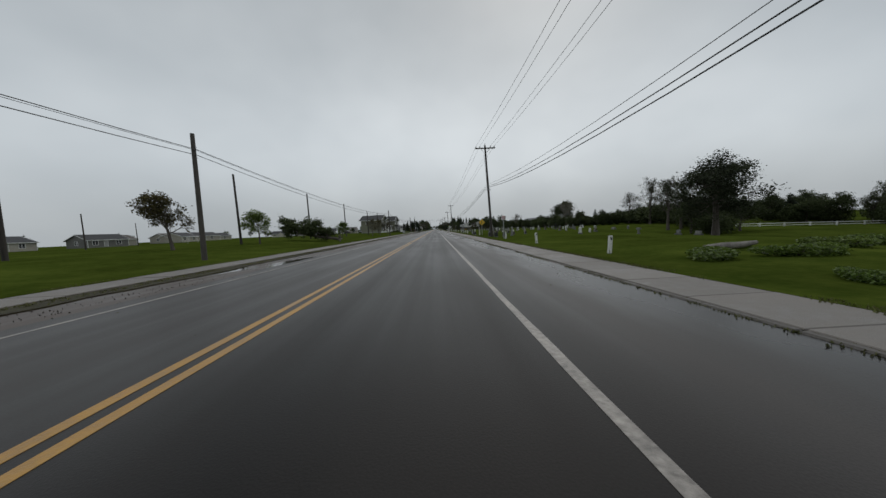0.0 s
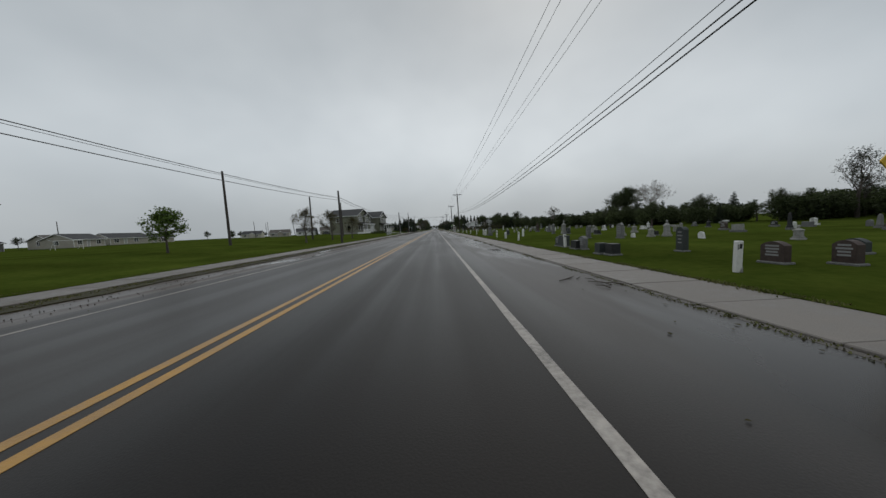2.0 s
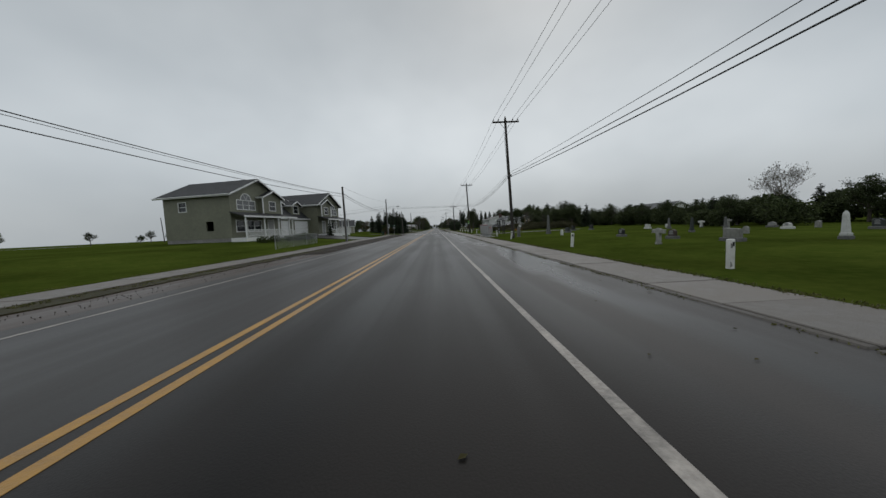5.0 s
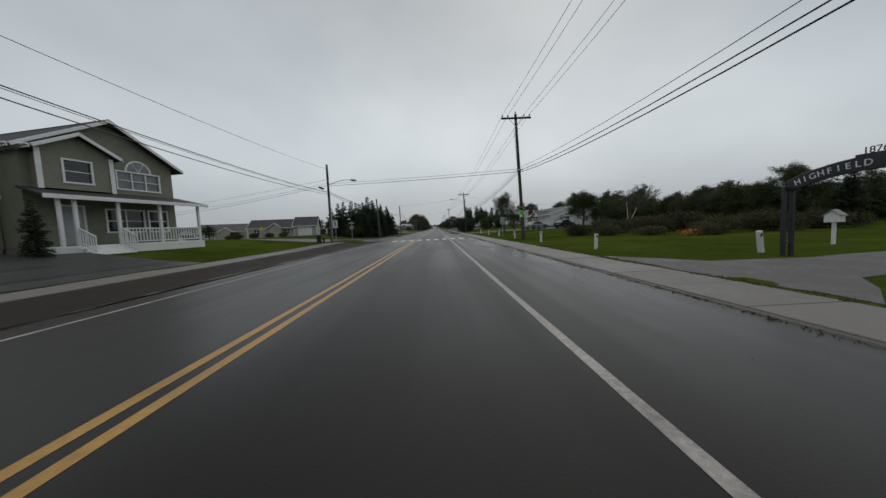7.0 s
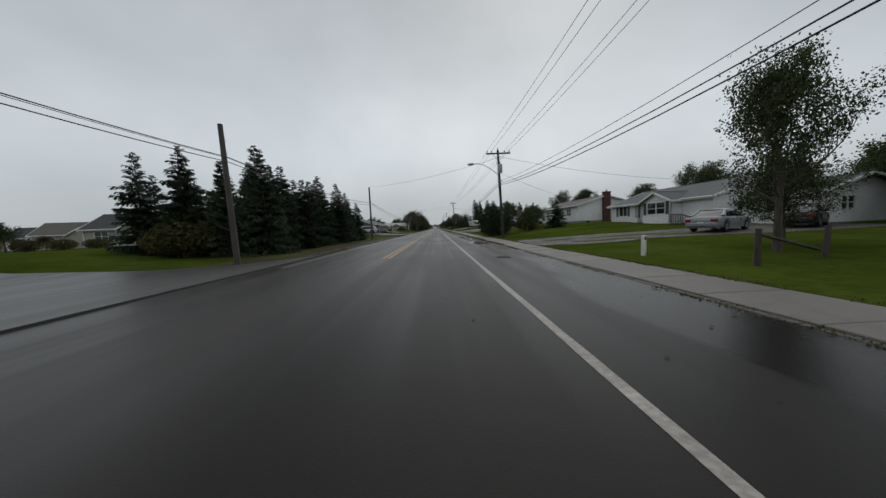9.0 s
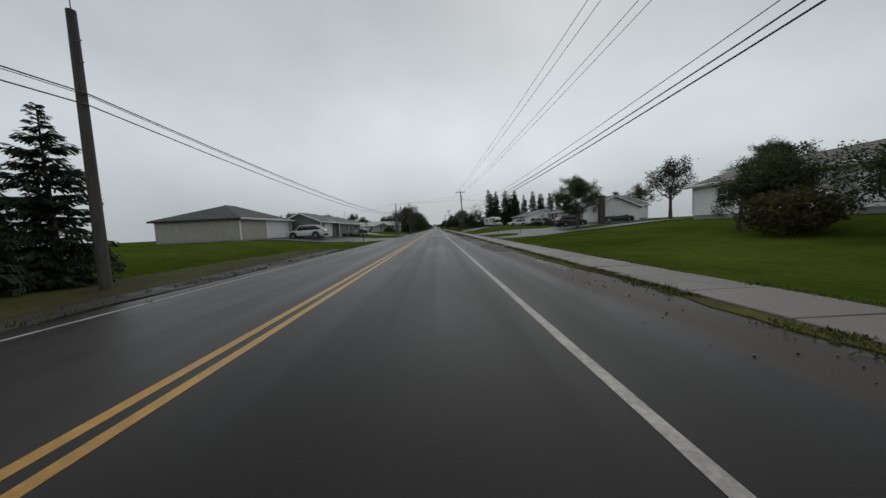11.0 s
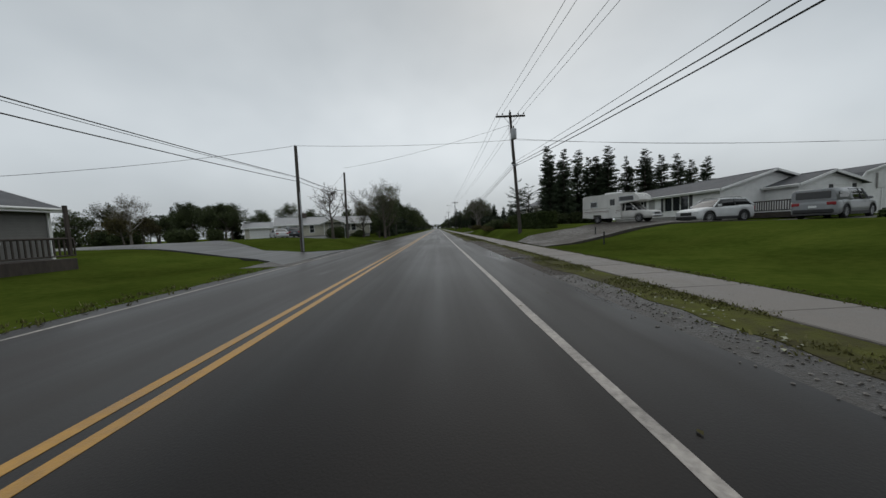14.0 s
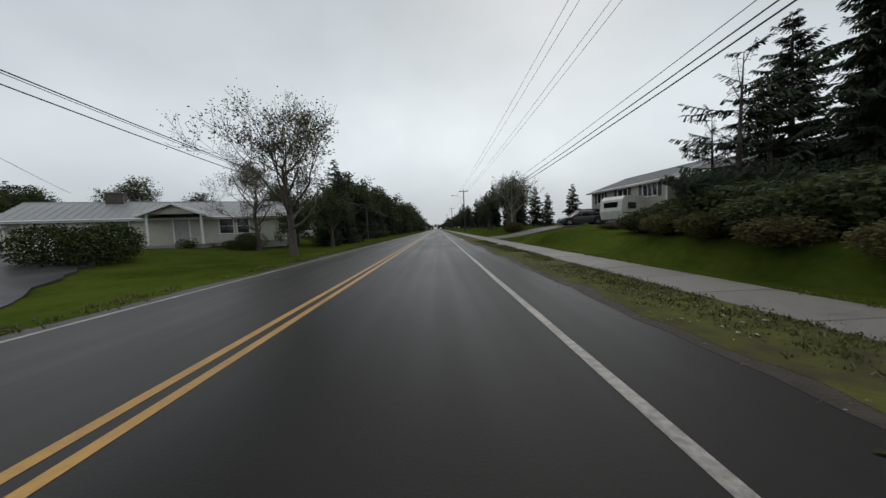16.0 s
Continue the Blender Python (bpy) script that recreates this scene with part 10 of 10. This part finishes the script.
for x, y, s in ((9.9, 4.9, 0.5), (12.4, 8.0, 0.8), (12.9, 10.4, 0.6), (15.2, 9.2, 0.8), (17.2, 9.6, 0.9), (13.8, 8.4, 0.6), (19.5, 9.5, 1.0), (24.0, 160.5, 1.0), (26.5, 162.0, 1.1)):
    plant(branch_heap, x, y, x * 40, s * 0.8, sz=s * 0.62)
for x, y, h, le in ((16.6, 156.0, 1.3, 0.2), (17.6, 155.2, 0.9, -0.3), (15.9, 154.8, 0.7, 0.1)):
    st_ = thing("broken_stump", "torn pale tree stump with splintered top", "tree stump", (x, y, gz(x, y)))
    part("stump", Mesh().tube([(0, 0, -0.1), (le * 0.4, 0, h * 0.6), (le * 0.7, 0, h)], [0.16, 0.12, 0.09], 8), M_BARK, st_)
    part("splinters", Mesh().tube([(le * 0.7 - 0.04, 0, h - 0.05), (le * 0.7 - 0.05, 0.02, h + 0.35)], [0.05, 0.01], 5).tube([(le * 0.7 + 0.04, 0, h - 0.05), (le * 0.7 + 0.06, 0.02, h + 0.22)], [0.05, 0.01], 5), M_POLEGREY, st_, "pale torn wood")
# litter of twigs and leaves along the kerb
rng = random.Random(15)
lit, tw = Mesh(), Mesh()
for k in range(1000):
    x = rng.choice((rng.gauss(6.05, 0.12), rng.gauss(5.8, 0.3), rng.uniform(4.2, 6.2), rng.gauss(-4.6, 0.5), rng.uniform(-4.0, 4.0)))
    y = rng.uniform(0, 305)
    if 6.28 < x < 6.6:
        x = 6.2
    a, q = rng.uniform(0, 6.28), rng.uniform(0.015, 0.045)
    c, s = math.cos(a) * q, math.sin(a) * q
    lit.add(((x - c, y - s, 0.010), (x + s * 0.6, y - c * 0.6, 0.016), (x + c, y + s, 0.011), (x - s * 0.6, y + c * 0.6, 0.018)), ((0, 1, 2, 3),))
pale = Mesh()
for k in range(1600):
    x, y = rng.gauss(5.75, 0.3), rng.uniform(238, 306)
    if noise.noise((x, y * 0.3, 3.0)) < -0.05 or not 5.0 < x < 6.38:
        continue
    a, q = rng.uniform(0, 6.28), rng.uniform(0.012, 0.04)
    c, s = math.cos(a) * q, math.sin(a) * q
    z = 0.018 + rng.uniform(0, 0.03)
    pale.add(((x - c, y - s, z), (x + s * 0.6, y - c * 0.6, z + 0.008), (x + c, y + s, z), (x - s * 0.6, y + c * 0.6, z + 0.012)), ((0, 1, 2, 3),))
M_PEBBLE = material("wet_pebbles", (0.06, 0.053, 0.046), (0.15, 0.138, 0.124), scale=2, rough=0.5, island=0.45)
for lo, hi, mx, sp, cnt in ((240, 258, 5.35, 0.2, 1100), (274, 306, 4.95, 0.12, 260), (181, 246, 5.6, 0.4, 400), (2, 158, -5.0, 0.5, 3000), (250, 262, -4.35, 0.2, 250)):
    peb = Mesh()
    for k in range(cnt):
        x, y, q = rng.gauss(mx, sp), rng.uniform(lo, hi), rng.uniform(0.006, 0.021) * (1.4 if rng.random() < 0.06 else 1)
        if 3.8 < abs(x) < 6.25:
            e, g_ = q * rng.uniform(0.7, 1.3), q * rng.uniform(0.4, 0.8)
            peb.add(((x - q, y, 0.006), (x, y - e, 0.008), (x + q, y, 0.006), (x, y + e, 0.004), (x + q * 0.2, y, 0.006 + g_), (x, y, -0.02)),
                    ((0, 1, 4), (1, 2, 4), (2, 3, 4), (3, 0, 4), (1, 0, 5), (2, 1, 5), (3, 2, 5), (0, 3, 5)))
    solid("loose_gravel", peb, M_PEBBLE, "loose wet pebbles scattered along the road edge", "gravel", kind="stuff")
M_PALELEAF = material("pale_underside_leaves", (0.16, 0.17, 0.11), (0.28, 0.28, 0.20), scale=3, rough=0.7, island=0.4)
solid("torn_leaf_litter", pale, M_PALELEAF, "pale torn leaves blown onto the verge", "leaf litter", kind="stuff")
solid("leaf_litter", lit, M_LEAFBROWN, "scattered wet leaves along the road edge", "leaf litter", kind="stuff")
for cx, cy, n, sp_ in ((5.6, 35.3, 10, 0.35), (5.6, 186.4, 16, 0.6), (5.7, 53.0, 6, 0.25), (5.9, 44, 8, 0.4), (5.2, 198, 16, 0.9), (5.9, 238, 18, 0.8), (6.9, 196.5, 14, 0.6), (5.6, 271.5, 7, 0.8), (-4.3, 287.5, 12, 0.5)):
    tw = Mesh()
    for k in range(n):
        a, q = rng.uniform(0, 3.14), rng.uniform(0.08, 0.3)
        x, y = cx + rng.gauss(0, sp_ * 0.5), cy + rng.gauss(0, sp_)
        tw.tube([(x - math.cos(a) * q, y - math.sin(a) * q, 0.02), (x, y, 0.035), (x + math.cos(a + 0.4) * q, y + math.sin(a + 0.4) * q, 0.02)], [0.012, 0.01, 0.005], 4)
    solid("twig_litter", tw, M_BARK, "broken wet twigs strewn at the road edge", "twigs", kind="stuff")
# goals on the playing field
for x, y, rz in ((-87, 113, 80), (-72, 40, 80)):
    g = thing("soccer_goal", "white soccer goal frame on the playing field", "goal", (x, y, gz(x, y)), rz)
    part("frame", Mesh().tube([(-2.5, 0, 0), (-2.5, 0, 2.2), (2.5, 0, 2.2), (2.5, 0, 0)], 0.06, 6), M_TRIM, g)
    for s in (-2.5, 2.5):
        part("stay", Mesh().tube([(s, 0, 2.2), (s, 1.6, 0)], 0.03, 6), M_TRIM, g)
# shrubs before the porch
for x, y, s in ((-14.0, 132.2, 0.9), (-14.3, 131.0, 0.8), (-15.2, 126.8, 0.75), (-15.6, 125.2, 0.7), (-14.6, 128.6, 0.7), (-14.2, 129.8, 0.75)):
    plant(S_LOW, x, y, x * 77, s, "rounded evergreen shrub before the porch")
